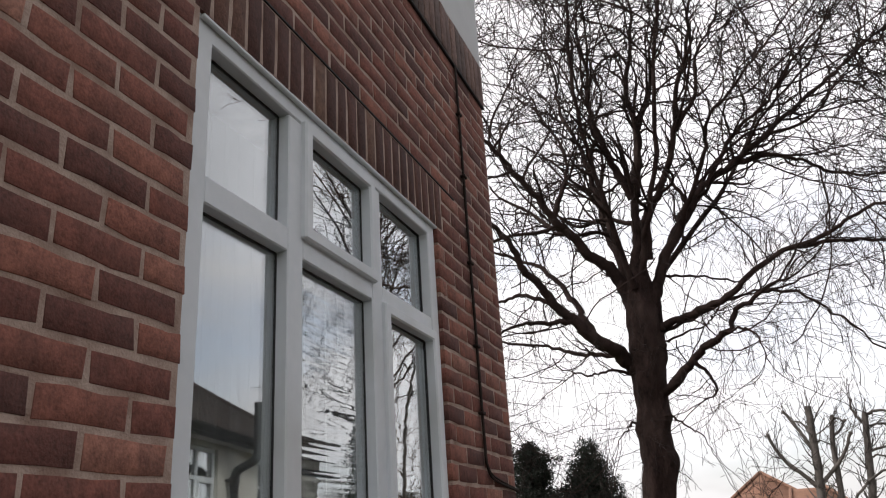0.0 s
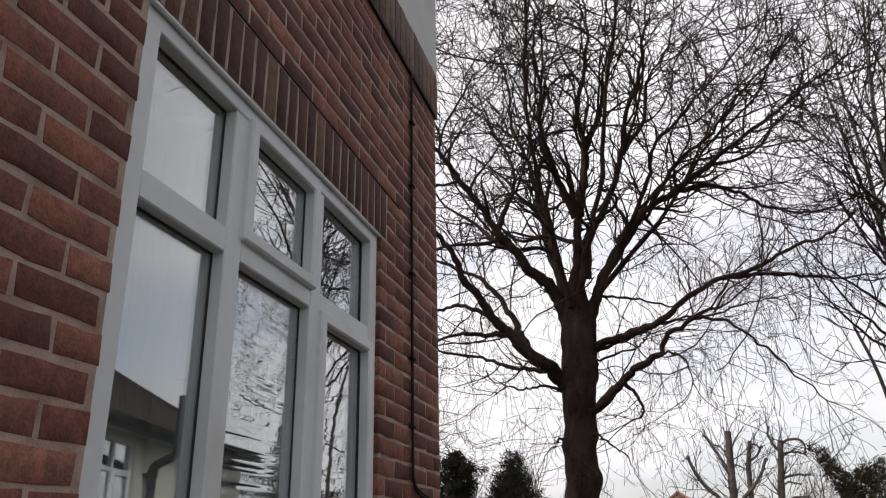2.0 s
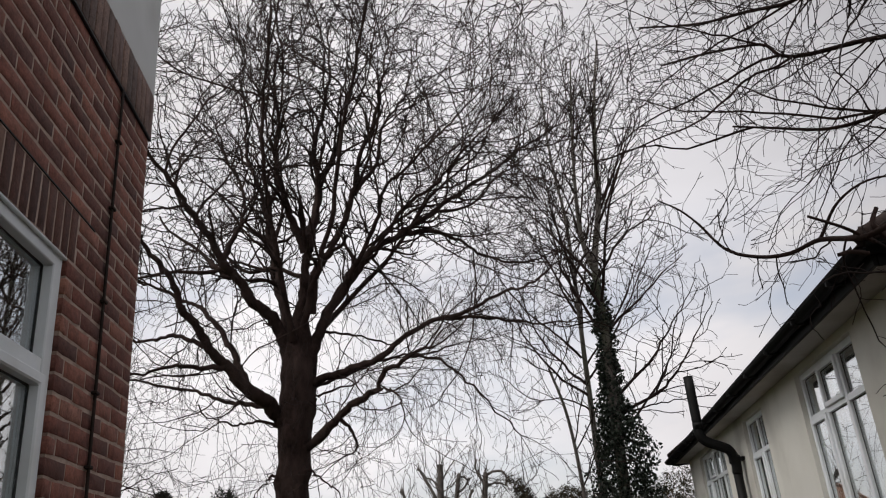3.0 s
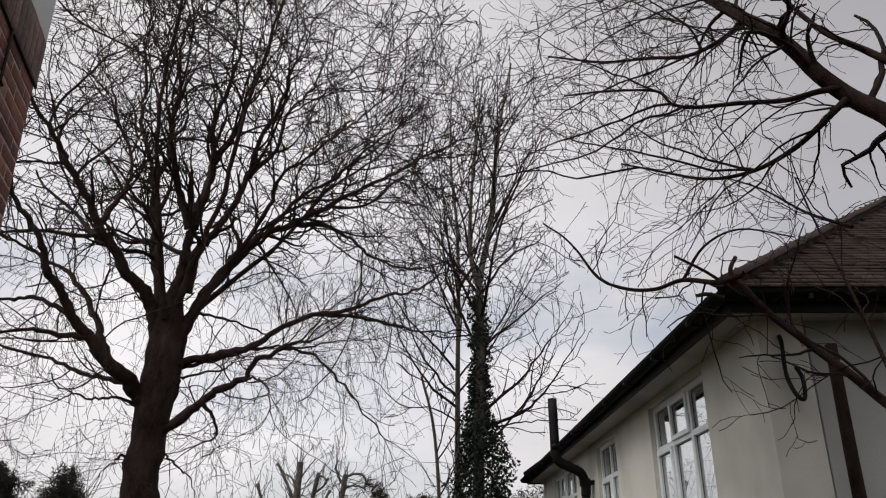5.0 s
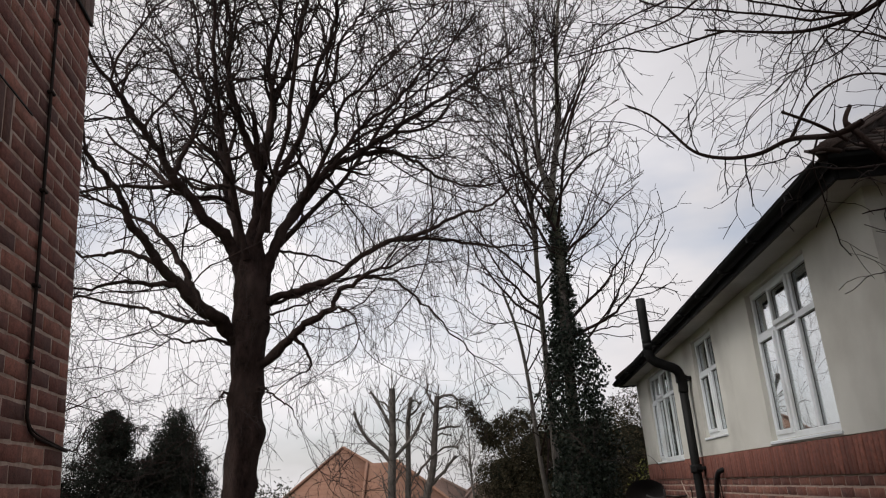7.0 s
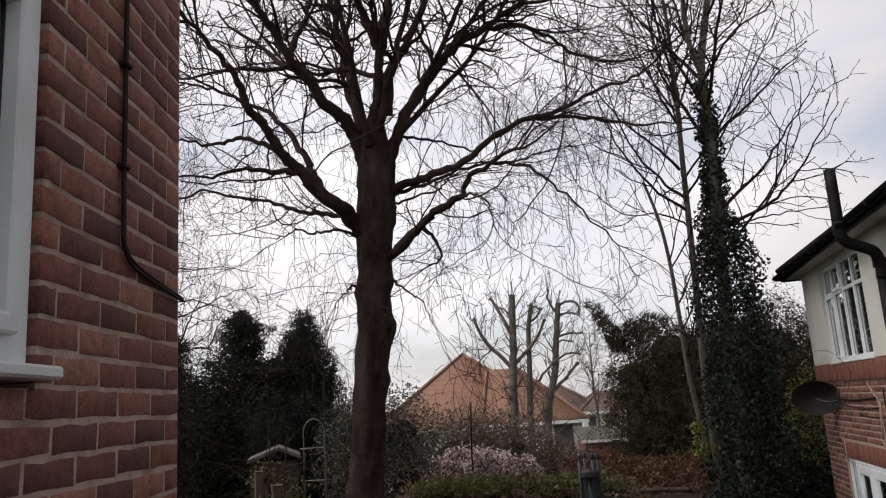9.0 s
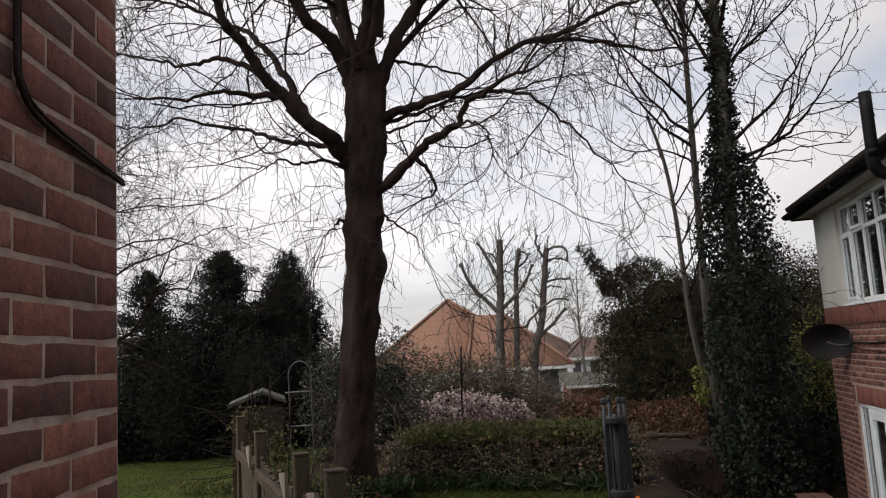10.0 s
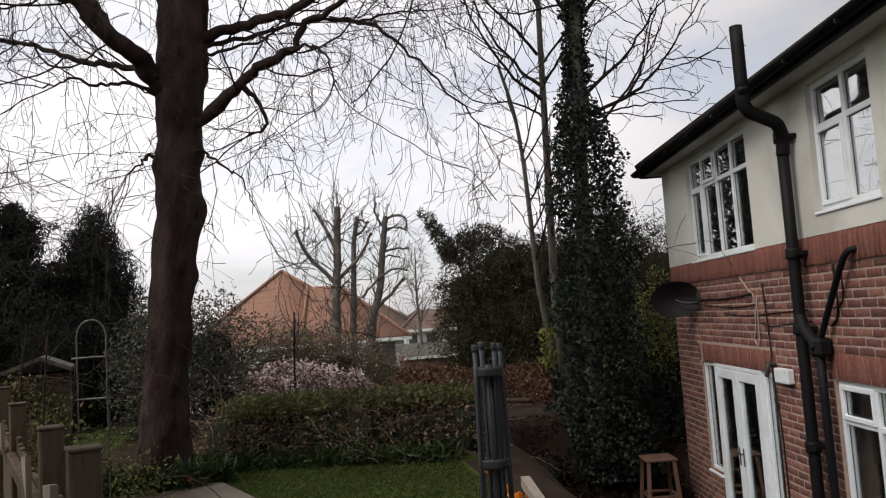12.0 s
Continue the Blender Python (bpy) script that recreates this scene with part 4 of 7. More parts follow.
# dish on its arm, cables along the wall
dish = thing("satellite_dish", "dark grey satellite dish on a house corner", "satellite dish", HOUSE @ pose(-0.26, 8.36, 2.705, 0, 0, 0))
bm = bmesh.new()
rings = []
for i in range(7):
    r = 0.315 * i / 6
    rings.append([bm.verts.new((0.13 * (r / 0.315) ** 2 - 0.07, r * math.cos(a), 0.74 * r * math.sin(a))) for a in [k * math.tau / 28 for k in range(28)]] if i else [bm.verts.new((-0.07, 0, 0))])
for k in range(28):
    bm.faces.new((rings[0][0], rings[1][k], rings[1][(k + 1) % 28]))
    for i in range(1, 6):
        bm.faces.new((rings[i][k], rings[i + 1][k], rings[i + 1][(k + 1) % 28], rings[i][(k + 1) % 28]))
bmesh.ops.solidify(bm, geom=bm.faces[:], thickness=0.006)
pan = part("reflector", bm, dish_metal, dish)
pan.matrix_local = pose(0, 0, 0, 0, 8, -98)
pipe("arm", [(0.0, -0.02, -0.02), (0.08, -0.08, -0.06), (0.16, -0.15, -0.07), (0.25, -0.16, -0.06)], 0.018, dish_metal, dish)
pipe("feed_arm", [(0.0, 0.0, -0.20), (-0.12, 0.22, -0.24), (-0.16, 0.34, -0.10)], 0.010, dish_metal, dish)
block("wall_plate", (0.247, -0.23, -0.16), (0.258, -0.09, 0.06), dish_metal, dish)
pipe("cable_run", [(-0.012, 8.5, 2.66), (-0.014, 8.0, 2.67), (-0.014, 7.4, 2.665), (-0.014, 6.9, 2.68), (-0.014, 6.45, 2.70)], 0.012, cable_black, right_house, "bundle of dark cables")
pipe("cable_run", [(-0.012, 6.75, 2.88), (-0.013, 6.55, 2.74), (-0.013, 6.42, 2.66), (-0.013, 6.44, 2.35), (-0.013, 6.50, 2.22), (-0.013, 6.38, 2.20), (-0.012, 6.36, 2.66)], 0.008, mortar_r, right_house, "pale loose cable")
for z0, z1, u0, u1 in ((2.62, 2.585, 8.3, 6.45), (2.50, 2.52, 7.3, 5.25), (2.40, 2.42, 6.4, 5.2)):
    pipe("cable_run", [(-0.008, u0, z0), (-0.009, u0 * 0.7 + u1 * 0.3, z0 - 0.03), (-0.009, u0 * 0.3 + u1 * 0.7, z1 - 0.02), (-0.008, u1, z1)], 0.0055, cable_black, right_house)
pipe("cable_run", [(-0.016, 4.62, 3.10), (-0.010, 4.62, 2.9), (-0.010, 4.60, 2.66), (-0.010, 4.66, 2.56), (-0.010, 4.82, 2.53)], 0.006, cable_black, right_house)
pipe("cable_run", [(-0.012, 6.18, 2.80), (-0.013, 6.14, 2.4), (-0.013, 6.12, 2.1), (-0.03, 6.10, 1.98), (-0.013, 6.05, 1.3), (-0.013, 6.04, 0.3)], 0.007, cable_black, right_house)
block("junction_box", (-0.075, 5.66, 1.83), (-0.002, 5.96, 1.97), upvc, right_house, "white plastic junction box", 0.01)
pipe("outside_tap", [(-0.005, 6.06, 1.98), (-0.07, 6.06, 2.0), (-0.09, 6.05, 1.95), (-0.10, 6.07, 1.88)], 0.022, dish_metal, right_house, "dark security sensor")
pipe("wall_hook", [(0.12, -0.016, 4.40), (0.10, -0.07, 4.33), (0.10, -0.06, 4.15), (0.12, -0.10, 4.02), (0.17, -0.09, 4.0), (0.19, -0.07, 4.12), (0.17, -0.05, 4.2)], 0.013, black_plastic, right_house, "black bent hook")


# ---- trees ----
def unit(v):
    return v / (np.linalg.norm(v) + 1e-9)


def shoot(rng, start, way, length, n, wobble, pull):
    """A wandering shoot: n points, drawn by pull (an upward or downward bias)."""
    pts, d, p = [start], unit(way), start
    for i in range(n - 1):
        d = unit(d + rng.normal(0, wobble, 3) + np.array([0, 0, pull]))
        p = p + d * length / (n - 1)
        pts.append(p)
    return np.array(pts)


def sprout(rng, parents, level):
    """Side shoots along each parent line. level: density per metre, first share, length range, angle range, points, wobble, pull, thickness."""
    dens, first, (l0, l1), (a0, a1), n, wobble, pull, thick, tip = level
    out = []
    for pts, rad in parents:
        seg = np.linalg.norm(np.diff(pts, axis=0), axis=1)
        total = seg.sum()
        cum = np.concatenate([[0], np.cumsum(seg)]) / total
        count = total * dens * (1 - first)
        k = int(count) + (rng.random() < count % 1)
        for s in range(k):
            t = first + (1 - first) * (s + rng.random()) / max(k, 1)
            i = min(int(np.searchsorted(cum, t)) - 1, len(seg) - 1)
            i = max(i, 0)
            f = (t - cum[i]) / (cum[i + 1] - cum[i] + 1e-9)
            p = pts[i] + (pts[i + 1] - pts[i]) * f
            r = rad[i] + (rad[i + 1] - rad[i]) * f
            d = unit(pts[i + 1] - pts[i])
            q = unit(np.cross(d, rng.normal(size=3)))
            a = radians(rng.uniform(a0, a1))
            way = d * math.cos(a) + q * math.sin(a)
            ln = rng.uniform(l0, l1) * (1.15 - 0.45 * t)
            line = shoot(rng, p, way, ln, n, wobble, pull)
            r0 = min(r * thick, 0.9 * r)
            out.append((line, np.linspace(r0, max(tip, r0 * 0.35), n)))
    return out


def limb_line(pts, r0, r1, steps=5, rng=None):
    line = smooth_line(pts, steps)
    if rng is not None:
        line[1:] += rng.normal(0, 0.015, (len(line) - 1, 3))
    t = np.linspace(0, 1, len(line))
    return line, r0 + (r1 - r0) * t ** 0.8


def big_tree():
    rng = np.random.default_rng(21)
    tree = thing("tree", "large bare deciduous tree with spreading branches", "tree")
    z = np.array([0.7, 1.0, 1.3, 1.6, 2.0, 2.3, 2.63, 3.0, 3.3, 3.68, 4.04, 4.48, 4.87, 5.2, 5.6, 6.08, 6.5, 6.9, 7.25])
    r = np.array([0.40, 0.32, 0.272, 0.255, 0.232, 0.226, 0.228, 0.225, 0.232, 0.238, 0.248, 0.226, 0.236, 0.254, 0.275, 0.266, 0.235, 0.16, 0.08])
    x = np.array([-0.44, -0.43, -0.415, -0.39, -0.368, -0.34, -0.31, -0.265, -0.235, -0.195, -0.155, -0.152, -0.127, -0.10, -0.075, -0.046, -0.04, -0.02, 0.01])
    k = 36
    bm = bmesh.new()
    prev = None
    zz = np.linspace(z[0], z[-1], 120)
    for h in zz:
        rr, xx = np.interp(h, z, r), np.interp(h, z, x)
        ring = []
        for i in range(k):
            a = i * math.tau / k
            bump = 1 + 0.13 * noise.noise(Vector((math.cos(a) * 1.3, math.sin(a) * 1.3, h * 1.9))) + 0.15 * noise.noise(Vector((math.cos(a) * 2.6, math.sin(a) * 2.6, h * 4.2))) + 0.06 * noise.noise(Vector((math.cos(a) * 9, math.sin(a) * 9, h * 8)))
            knob = 0.06 * math.exp(-((h - 4.0) / 0.17) ** 2) * max(0, math.cos(a - 0.1)) ** 2 + 0.05 * math.exp(-((h - 4.5) / 0.10) ** 2) * max(0, math.cos(a - 3.2)) ** 3 + 0.04 * math.exp(-((h - 4.62) / 0.09) ** 2) * max(0, math.cos(a - 6.1)) ** 3 + 0.04 * math.exp(-((h - 3.3) / 0.12) ** 2) * max(0, math.cos(a - 0.2)) ** 2
            flare = 0.05 * math.exp(-(h - 0.75) / 0.35) * (0.5 + 0.5 * math.sin(5 * a))
            q = rr * bump + knob + flare
            ring.append(bm.verts.new((xx + q * math.cos(a), TREE_Y + q * math.sin(a), h)))
        if prev:
            for i in range(k):
                bm.faces.new((prev[i], prev[(i + 1) % k], ring[(i + 1) % k], ring[i]))
        prev = ring
    bm.faces.new(prev)
    for f in bm.faces:
        f.smooth = True
    part("trunk", bm, bark_main, tree, "thick grey-brown trunk with knots")
    limbs = []

    def limb(r0, r1, *pts):
        line, rad = limb_line(pts, r0 * 0.9, r1 * 0.85, 5, rng)
        along = np.concatenate([[0], np.cumsum(np.linalg.norm(np.diff(line, axis=0), axis=1))])
        limbs.append((line, rad * (1 + 0.06 * rng.normal(size=len(rad))) * (1 + min(0.55, 4 * r0) * np.exp(-along / 0.25))))
        part("limb", tubes("limb", limbs[-1:], bark_main, 10), bark_main, tree)

    limb(0.135, 0.022, (-0.12, 8.2, 6.2), (-0.27, 8.2, 6.68), (-0.46, 8.1, 7.04), (-0.71, 7.9, 7.23), (-0.91, 7.7, 7.55), (-1.12, 7.5, 7.77), (-1.29, 7.3, 8.12), (-1.53, 7.1, 8.48), (-1.77, 6.9, 8.84), (-2.04, 6.7, 9.21), (-2.34, 6.6, 9.62))
    limb(0.06, 0.016, (-0.71, 7.9, 7.23), (-0.91, 8.2, 7.7), (-1.27, 8.5, 7.93), (-1.38, 8.6, 7.92))
    limb(0.055, 0.016, (-1.12, 7.5, 7.77), (-1, 7.7, 8.25), (-0.88, 7.9, 8.73), (-0.96, 8.1, 9.34), (-1.28, 8.3, 10.08), (-1.5, 8.4, 10.79))
    limb(0.105, 0.02, (-0.10, 8.25, 6.3), (-0.23, 8.3, 6.87), (-0.36, 8.5, 7.61), (-0.43, 8.7, 8.03), (-0.57, 8.9, 8.64), (-0.68, 9.1, 9.26), (-0.85, 9.2, 9.93), (-1.11, 9.4, 10.73), (-1.14, 9.5, 11.63), (-1.33, 9.6, 12.57))
    limb(0.05, 0.014, (-0.68, 9.1, 9.26), (-0.49, 8.9, 9.76), (-0.53, 8.8, 10.37), (-0.66, 8.7, 10.99), (-0.6, 8.6, 11.73))
    limb(0.17, 0.06, (-0.05, 8.2, 6.2), (-0.05, 8.2, 6.55), (0.02, 8.2, 7.2), (0.06, 8.3, 7.81), (0.09, 8.3, 8.3))
    limb(0.085, 0.018, (0.08, 8.3, 8.2), (-0.12, 8.1, 8.67), (-0.24, 7.9, 9.07), (-0.36, 7.7, 9.67), (-0.29, 7.6, 10.28), (-0.34, 7.4, 10.98), (-0.24, 7.3, 11.67))
    limb(0.1, 0.018, (0.08, 8.3, 8.25), (0.2, 8.5, 8.9), (0.28, 8.7, 9.59), (0.21, 8.8, 10.48), (0.36, 8.9, 11.3), (0.52, 9, 12.28), (0.48, 9.1, 13.37))
    limb(0.05, 0.014, (0.28, 8.7, 9.59), (0.61, 8.5, 10.19), (0.72, 8.4, 10.8), (0.94, 8.3, 11.54), (1.12, 8.2, 12.29))
    limb(0.09, 0.018, (0.14, 8.1, 7.07), (0.27, 7.9, 7.69), (0.52, 7.8, 8.02), (0.75, 7.7, 8.41), (0.92, 7.6, 8.9), (1.05, 7.5, 9.49), (1.3, 7.4, 10.1), (1.46, 7.3, 10.83), (1.63, 7.2, 11.63))
    limb(0.05, 0.014, (0.92, 7.6, 8.9), (1.32, 7.9, 9.62), (1.44, 8.2, 10.45), (1.88, 8.4, 11.27), (2.13, 8.5, 12.18))
    limb(0.12, 0.02, (0.05, 8.2, 6.05), (0.20, 8.2, 6.54), (0.41, 8.3, 7.11), (0.7, 8.4, 7.54), (1, 8.5, 8.05), (1.29, 8.7, 8.42), (1.77, 8.9, 8.74), (2.41, 9.1, 9.29), (3.04, 9.3, 9.82), (3.62, 9.4, 10.22), (4.31, 9.6, 10.83), (5.07, 9.7, 11.33))
    limb(0.05, 0.014, (0.7, 8.4, 7.52), (0.87, 8.2, 7.85), (1.28, 7.9, 8.54), (1.41, 7.7, 8.99), (1.8, 7.5, 9.29), (2.22, 7.3, 9.63), (2.64, 7.2, 10.03), (3.16, 7, 10.47))
    limb(0.05, 0.014, (1.77, 8.9, 8.74), (2.38, 9.1, 8.8), (2.85, 9.3, 8.66), (3.32, 9.5, 8.42), (3.97, 9.6, 8.33), (4.54, 9.7, 8.53))
    limb(0.045, 0.012, (1.29, 8.7, 8.42), (1.78, 8.6, 9.09), (2.38, 8.5, 9.51), (2.9, 8.3, 10.06), (3.42, 8.2, 10.51), (3.96, 8.1, 11.08))
    limb(0.05, 0.014, (0.41, 8.3, 7.11), (0.73, 9, 8.02), (1.12, 9.6, 8.74), (1.85, 10.1, 9.65), (2.78, 10.5, 10.08), (3.76, 10.8, 10.28), (4.64, 11, 10.37))
    limb(0.08, 0.016, (-0.02, 8.2, 5.88), (0.27, 8.1, 5.99), (0.68, 8, 6.06), (1.2, 7.9, 6.22), (1.63, 7.8, 6.5), (2.12, 7.7, 6.72), (2.68, 7.6, 6.82), (3.09, 7.6, 7.04), (3.6, 7.5, 7.15), (4.02, 7.5, 7.47))
    limb(0.04, 0.012, (2.12, 7.7, 6.72), (2.7, 7.8, 6.76), (3.35, 8, 6.73), (3.9, 8.2, 6.71), (4.55, 8.3, 6.8))
    limb(0.04, 0.01, (0.0, 8.25, 5.85), (0.24, 8.4, 5.96), (0.92, 8.8, 6.29), (1.53, 9, 6.53), (2.05, 9.1, 6.56), (2.56, 9.2, 6.74), (3.17, 9.3, 6.83))
    limb(0.032, 0.01, (0.27, 8.22, 6.76), (0.41, 8.5, 6.86), (0.94, 8.7, 6.8), (1.44, 8.8, 6.67), (1.78, 8.8, 6.95))
    limb(0.032, 0.009, (1.66, 8.8, 6.47), (2.2, 8.6, 6.29), (2.69, 8.4, 5.79), (2.99, 8.2, 5.33), (3.38, 8.1, 4.85))
    limb(0.105, 0.022, (-0.1, 8.15, 4.86), (0.09, 8.1, 4.99), (0.42, 7.95, 5.23), (0.76, 7.8, 5.49), (1.11, 7.7, 5.66), (1.32, 7.6, 5.93), (1.69, 7.4, 6.1), (2.02, 7.3, 6.2))
    limb(0.034, 0.012, (0.59, 7.9, 5.35), (0.77, 7.9, 5.13), (0.82, 7.9, 4.88), (0.61, 7.9, 4.74))
    limb(0.028, 0.008, (0.93, 7.75, 5.58), (1.26, 7.5, 5.65), (1.49, 7.3, 5.43), (1.55, 7.2, 5.04))
    limb(0.14, 0.03, (-0.1, 8.2, 5.3), (-0.34, 8.15, 5.49), (-0.56, 7.9, 5.7), (-0.8, 7.7, 5.87), (-1.03, 7.5, 6.14), (-1.21, 7.3, 6.33), (-1.38, 7.2, 6.66), (-1.58, 7.1, 6.9), (-1.68, 7, 7.2), (-1.84, 6.9, 7.46), (-2.06, 6.8, 7.75), (-2.38, 6.6, 8.13))
    limb(0.07, 0.018, (-0.76, 7.7, 5.83), (-0.91, 7.9, 6.27), (-1.11, 8.1, 6.66), (-1.39, 8.3, 7.12), (-1.69, 8.5, 7.42), (-2, 8.6, 7.59), (-2.57, 8.8, 7.95), (-3.16, 9, 8.19))
    limb(0.045, 0.013, (-1.21, 7.3, 6.32), (-1.6, 7.4, 6.55), (-1.92, 7.5, 6.62), (-2.28, 7.6, 6.6), (-2.7, 7.6, 6.72), (-3.26, 7.7, 6.89))
    limb(0.045, 0.013, (-1.01, 7.5, 6.11), (-1.42, 7.3, 6.09), (-1.76, 7.1, 6.06), (-2.11, 7, 5.94), (-2.56, 6.9, 5.97))
    limb(0.055, 0.012, (-0.1, 8.25, 5.5), (-0.4, 8.3, 5.6), (-0.8, 8.5, 5.77), (-1.27, 8.7, 5.88), (-1.73, 8.9, 6.11), (-2.21, 9, 6.23), (-2.79, 9.1, 6.39), (-3.29, 9.2, 6.31), (-3.84, 9.3, 6.44))
    limb(0.035, 0.01, (-0.1, 8.2, 5.28), (-0.34, 8.2, 5.34), (-0.6, 8, 5.39), (-0.85, 7.9, 5.33), (-1.13, 7.8, 5.36), (-1.37, 7.7, 5.24))
    limb(0.026, 0.006, (-0.08, 8.1, 4.68), (0.13, 8, 4.63), (0.35, 7.9, 4.44), (0.53, 7.8, 4.28), (0.64, 7.8, 3.98))
    limb(0.024, 0.007, (-0.37, 8, 4.58), (-0.5, 7.9, 4.49), (-0.63, 7.8, 4.29))
    limb(0.03, 0.012, (0.02, 8.15, 5.58), (0.22, 8.1, 5.64), (0.27, 8, 5.73), (0.84, 7.9, 5.86), (0.94, 7.8, 5.95))
    # limbs on the far and near side of the crown
    limb(0.07, 0.018, (-0.1, 8.4, 6.3), (-0.4, 9.1, 7.4), (-0.7, 10.0, 8.8), (-0.6, 10.8, 10.4), (-0.8, 11.4, 12.0))
    limb(0.07, 0.018, (0.0, 8.4, 6.5), (0.7, 9.2, 7.6), (1.6, 10.1, 8.9), (2.3, 10.8, 10.3), (2.9, 11.3, 11.6))
    limb(0.06, 0.016, (-0.1, 8.0, 6.6), (-0.3, 7.4, 8.0), (-0.45, 6.9, 9.6), (-0.3, 6.5, 11.3), (-0.2, 6.2, 12.8))
    limb(0.06, 0.016, (0.02, 8.1, 6.8), (0.5, 7.5, 8.2), (0.8, 7.1, 9.8), (1.2, 6.8, 11.6), (1.5, 6.6, 13.0))
    # crooked side branches, then twigs of three orders, and long hanging ones low on the crown
    upper = sprout(rng, limbs, (1.45, 0.40, (1.5, 3.8), (28, 62), 16, 0.14, 0.05, 0.62, 0.010))
    upper = [l for l in upper if l[0][0][2] > 7.6]
    # each limb runs out into a few forking branches
    for line, rad in limbs:
        if rad[-1] > 0.004:
            for k in range(3):
                way = unit(line[-1] - line[-4]) + rng.normal(0, 0.38, 3)
                upper.append((shoot(rng, line[-1 - k], way, rng.uniform(0.9, 2.0), 14, 0.14, 0.02), np.linspace(rad[-1] * 0.8, 0.004, 14)))
    lv2 = sprout(rng, limbs + upper, (2.9, 0.14, (0.5, 1.9), (34, 68), 10, 0.19, 0.03, 0.55, 0.0082))
    lv2 = [(l, r if l[0][2] > 7.6 else np.minimum(r, 0.016) * 0.65) for l, r in lv2]
    lv3 = sprout(rng, lv2, (3.6, 0.10, (0.3, 0.95), (32, 66), 7, 0.21, 0.015, 0.62, 0.0062))
    lv3 = [l for l in lv3 if l[0][0][2] > 7.4 or rng.random() < 0.9]
    lv3 = [(l, r if l[0][2] > 7.6 else r * 0.62) for l, r in lv3]
    lv4 = sprout(rng, lv3, (4.2, 0.18, (0.15, 0.5), (30, 66), 4, 0.22, 0.0, 0.72, 0.0052))
    lv4 = [l for l in lv4 if l[0][0][2] > 9.0 or rng.random() < 0.85]
    lv4 = [(l, r if l[0][2] > 7.6 else r * 0.62) for l, r in lv4]
    lv5 = sprout(rng, lv4, (0.5, 0.3, (0.08, 0.22), (30, 60), 3, 0.18, 0.0, 0.8, 0.0042))
    low = [l for l in lv2 + lv3 if l[0][0][2] < 7.6]
    hang = sprout(rng, low, (1.5, 0.3, (0.4, 1.5), (20, 70), 12, 0.13, -0.26, 0.4, 0.0032))
    hang += sprout(rng, hang, (3.0, 0.25, (0.12, 0.42), (25, 65), 6, 0.18, -0.06, 0.7, 0.0028))
    tagged(part("branchwork", tubes("branchwork", lv2 + upper, bark_main, 6), bark_main, tree), kind="stuff")
    tagged(part("twig_growth", tubes("twig_growth", lv3 + hang, bark_twig, 4), bark_twig, tree), kind="stuff")
    tagged(part("fine_twig_growth", tubes("fine_twig_growth", lv4 + lv5, bark_twig, 3), bark_twig, tree), kind="stuff")


TREE_Y = 8.2
big_tree()


def plain_tree(name, label, seed, trunk, limbs, levels, bark, twig, limb_bark=None):
    """A tree from a trunk line, limb lines and levels of side shoots."""
    rng = np.random.default_rng(seed)
    tree = thing("tree", label, "tree")
    for t in trunk:
        part("trunk", tubes("trunk", [t], bark, 16), bark, tree)
    for l in limbs:
        part("limb", tubes("limb", [l], limb_bark or bark, 8), limb_bark or bark, tree)
    src = list(limbs)
    for i, lv in enumerate(levels):
        src = sprout(rng, src if i else src + [t for t in trunk if not limbs], lv)
        if src:
            o = part("branchwork" if i == 0 else "twig_growth", tubes("twig_growth", src, twig, 5 if i == 0 else 3), twig, tree)
            tagged(o, kind="stuff")
    return tree, rng


def upright_limbs(rng, trunk, z0, z1, n, length, lean):
    out = []
    pts, rad = trunk
    for i in range(n):
        z = z0 + (z1 - z0) * (i + rng.random()) / n
        p = np.array([np.interp(z, pts[:, 2], pts[:, k]) for k in range(3)])
        r = np.interp(z, pts[:, 2], rad)
        a = rng.uniform(0, math.tau)
        way = np.array([math.cos(a) * lean, math.sin(a) * lean, 1.0])
        ln = length * rng.uniform(0.65, 1.2) * (1.1 - 0.55 * (z - z0) / (z1 - z0))
        line = shoot(rng, p, way, ln, 12, 0.07, 0.05)
        out.append((line, np.linspace(r * 0.45, 0.007, 12)))
    return out


# two slender trees behind the bank, one clothed in ivy
rg = np.random.default_rng(33)
t_ivy = limb_line([(5.24, 9.8, 0.2), (5.22, 9.8, 1.44), (5.22, 9.8, 2.95), (5.26, 9.8, 4.24), (5.31, 9.8, 5.7), (5.38, 9.8, 7.2), (5.38, 9.8, 8.25), (5.69, 9.9, 9.6), (5.87, 10.0, 11.1), (6.11, 10.1, 12.5), (6.4, 10.2, 13.8)], 0.16, 0.02, 5)
t_fork = limb_line([(5.38, 9.8, 8.1), (5.22, 9.8, 8.8), (5.25, 9.8, 10.0), (5.41, 9.8, 11.6), (5.6, 9.8, 13.1)], 0.06, 0.014, 5)
t_thin = limb_line([(5.12, 10.9, 0.6), (5.13, 10.9, 2.05), (5.15, 10.9, 3.5), (5.19, 10.9, 5.35), (5.22, 10.9, 6.9), (5.26, 10.9, 8.5), (5.25, 10.9, 9.9), (5.14, 10.9, 11.2), (5.16, 10.9, 13.0), (5.3, 10.9, 14.0)], 0.085, 0.012, 5)
t_lean = limb_line([(5.24, 10.9, 0.5), (5.14, 10.9, 1.2), (4.94, 10.9, 2.6), (4.87, 10.9, 3.2), (4.83, 10.9, 4.1), (4.78, 10.9, 5.06), (4.68, 10.9, 5.85), (4.48, 10.9, 6.6)], 0.062, 0.024, 5)
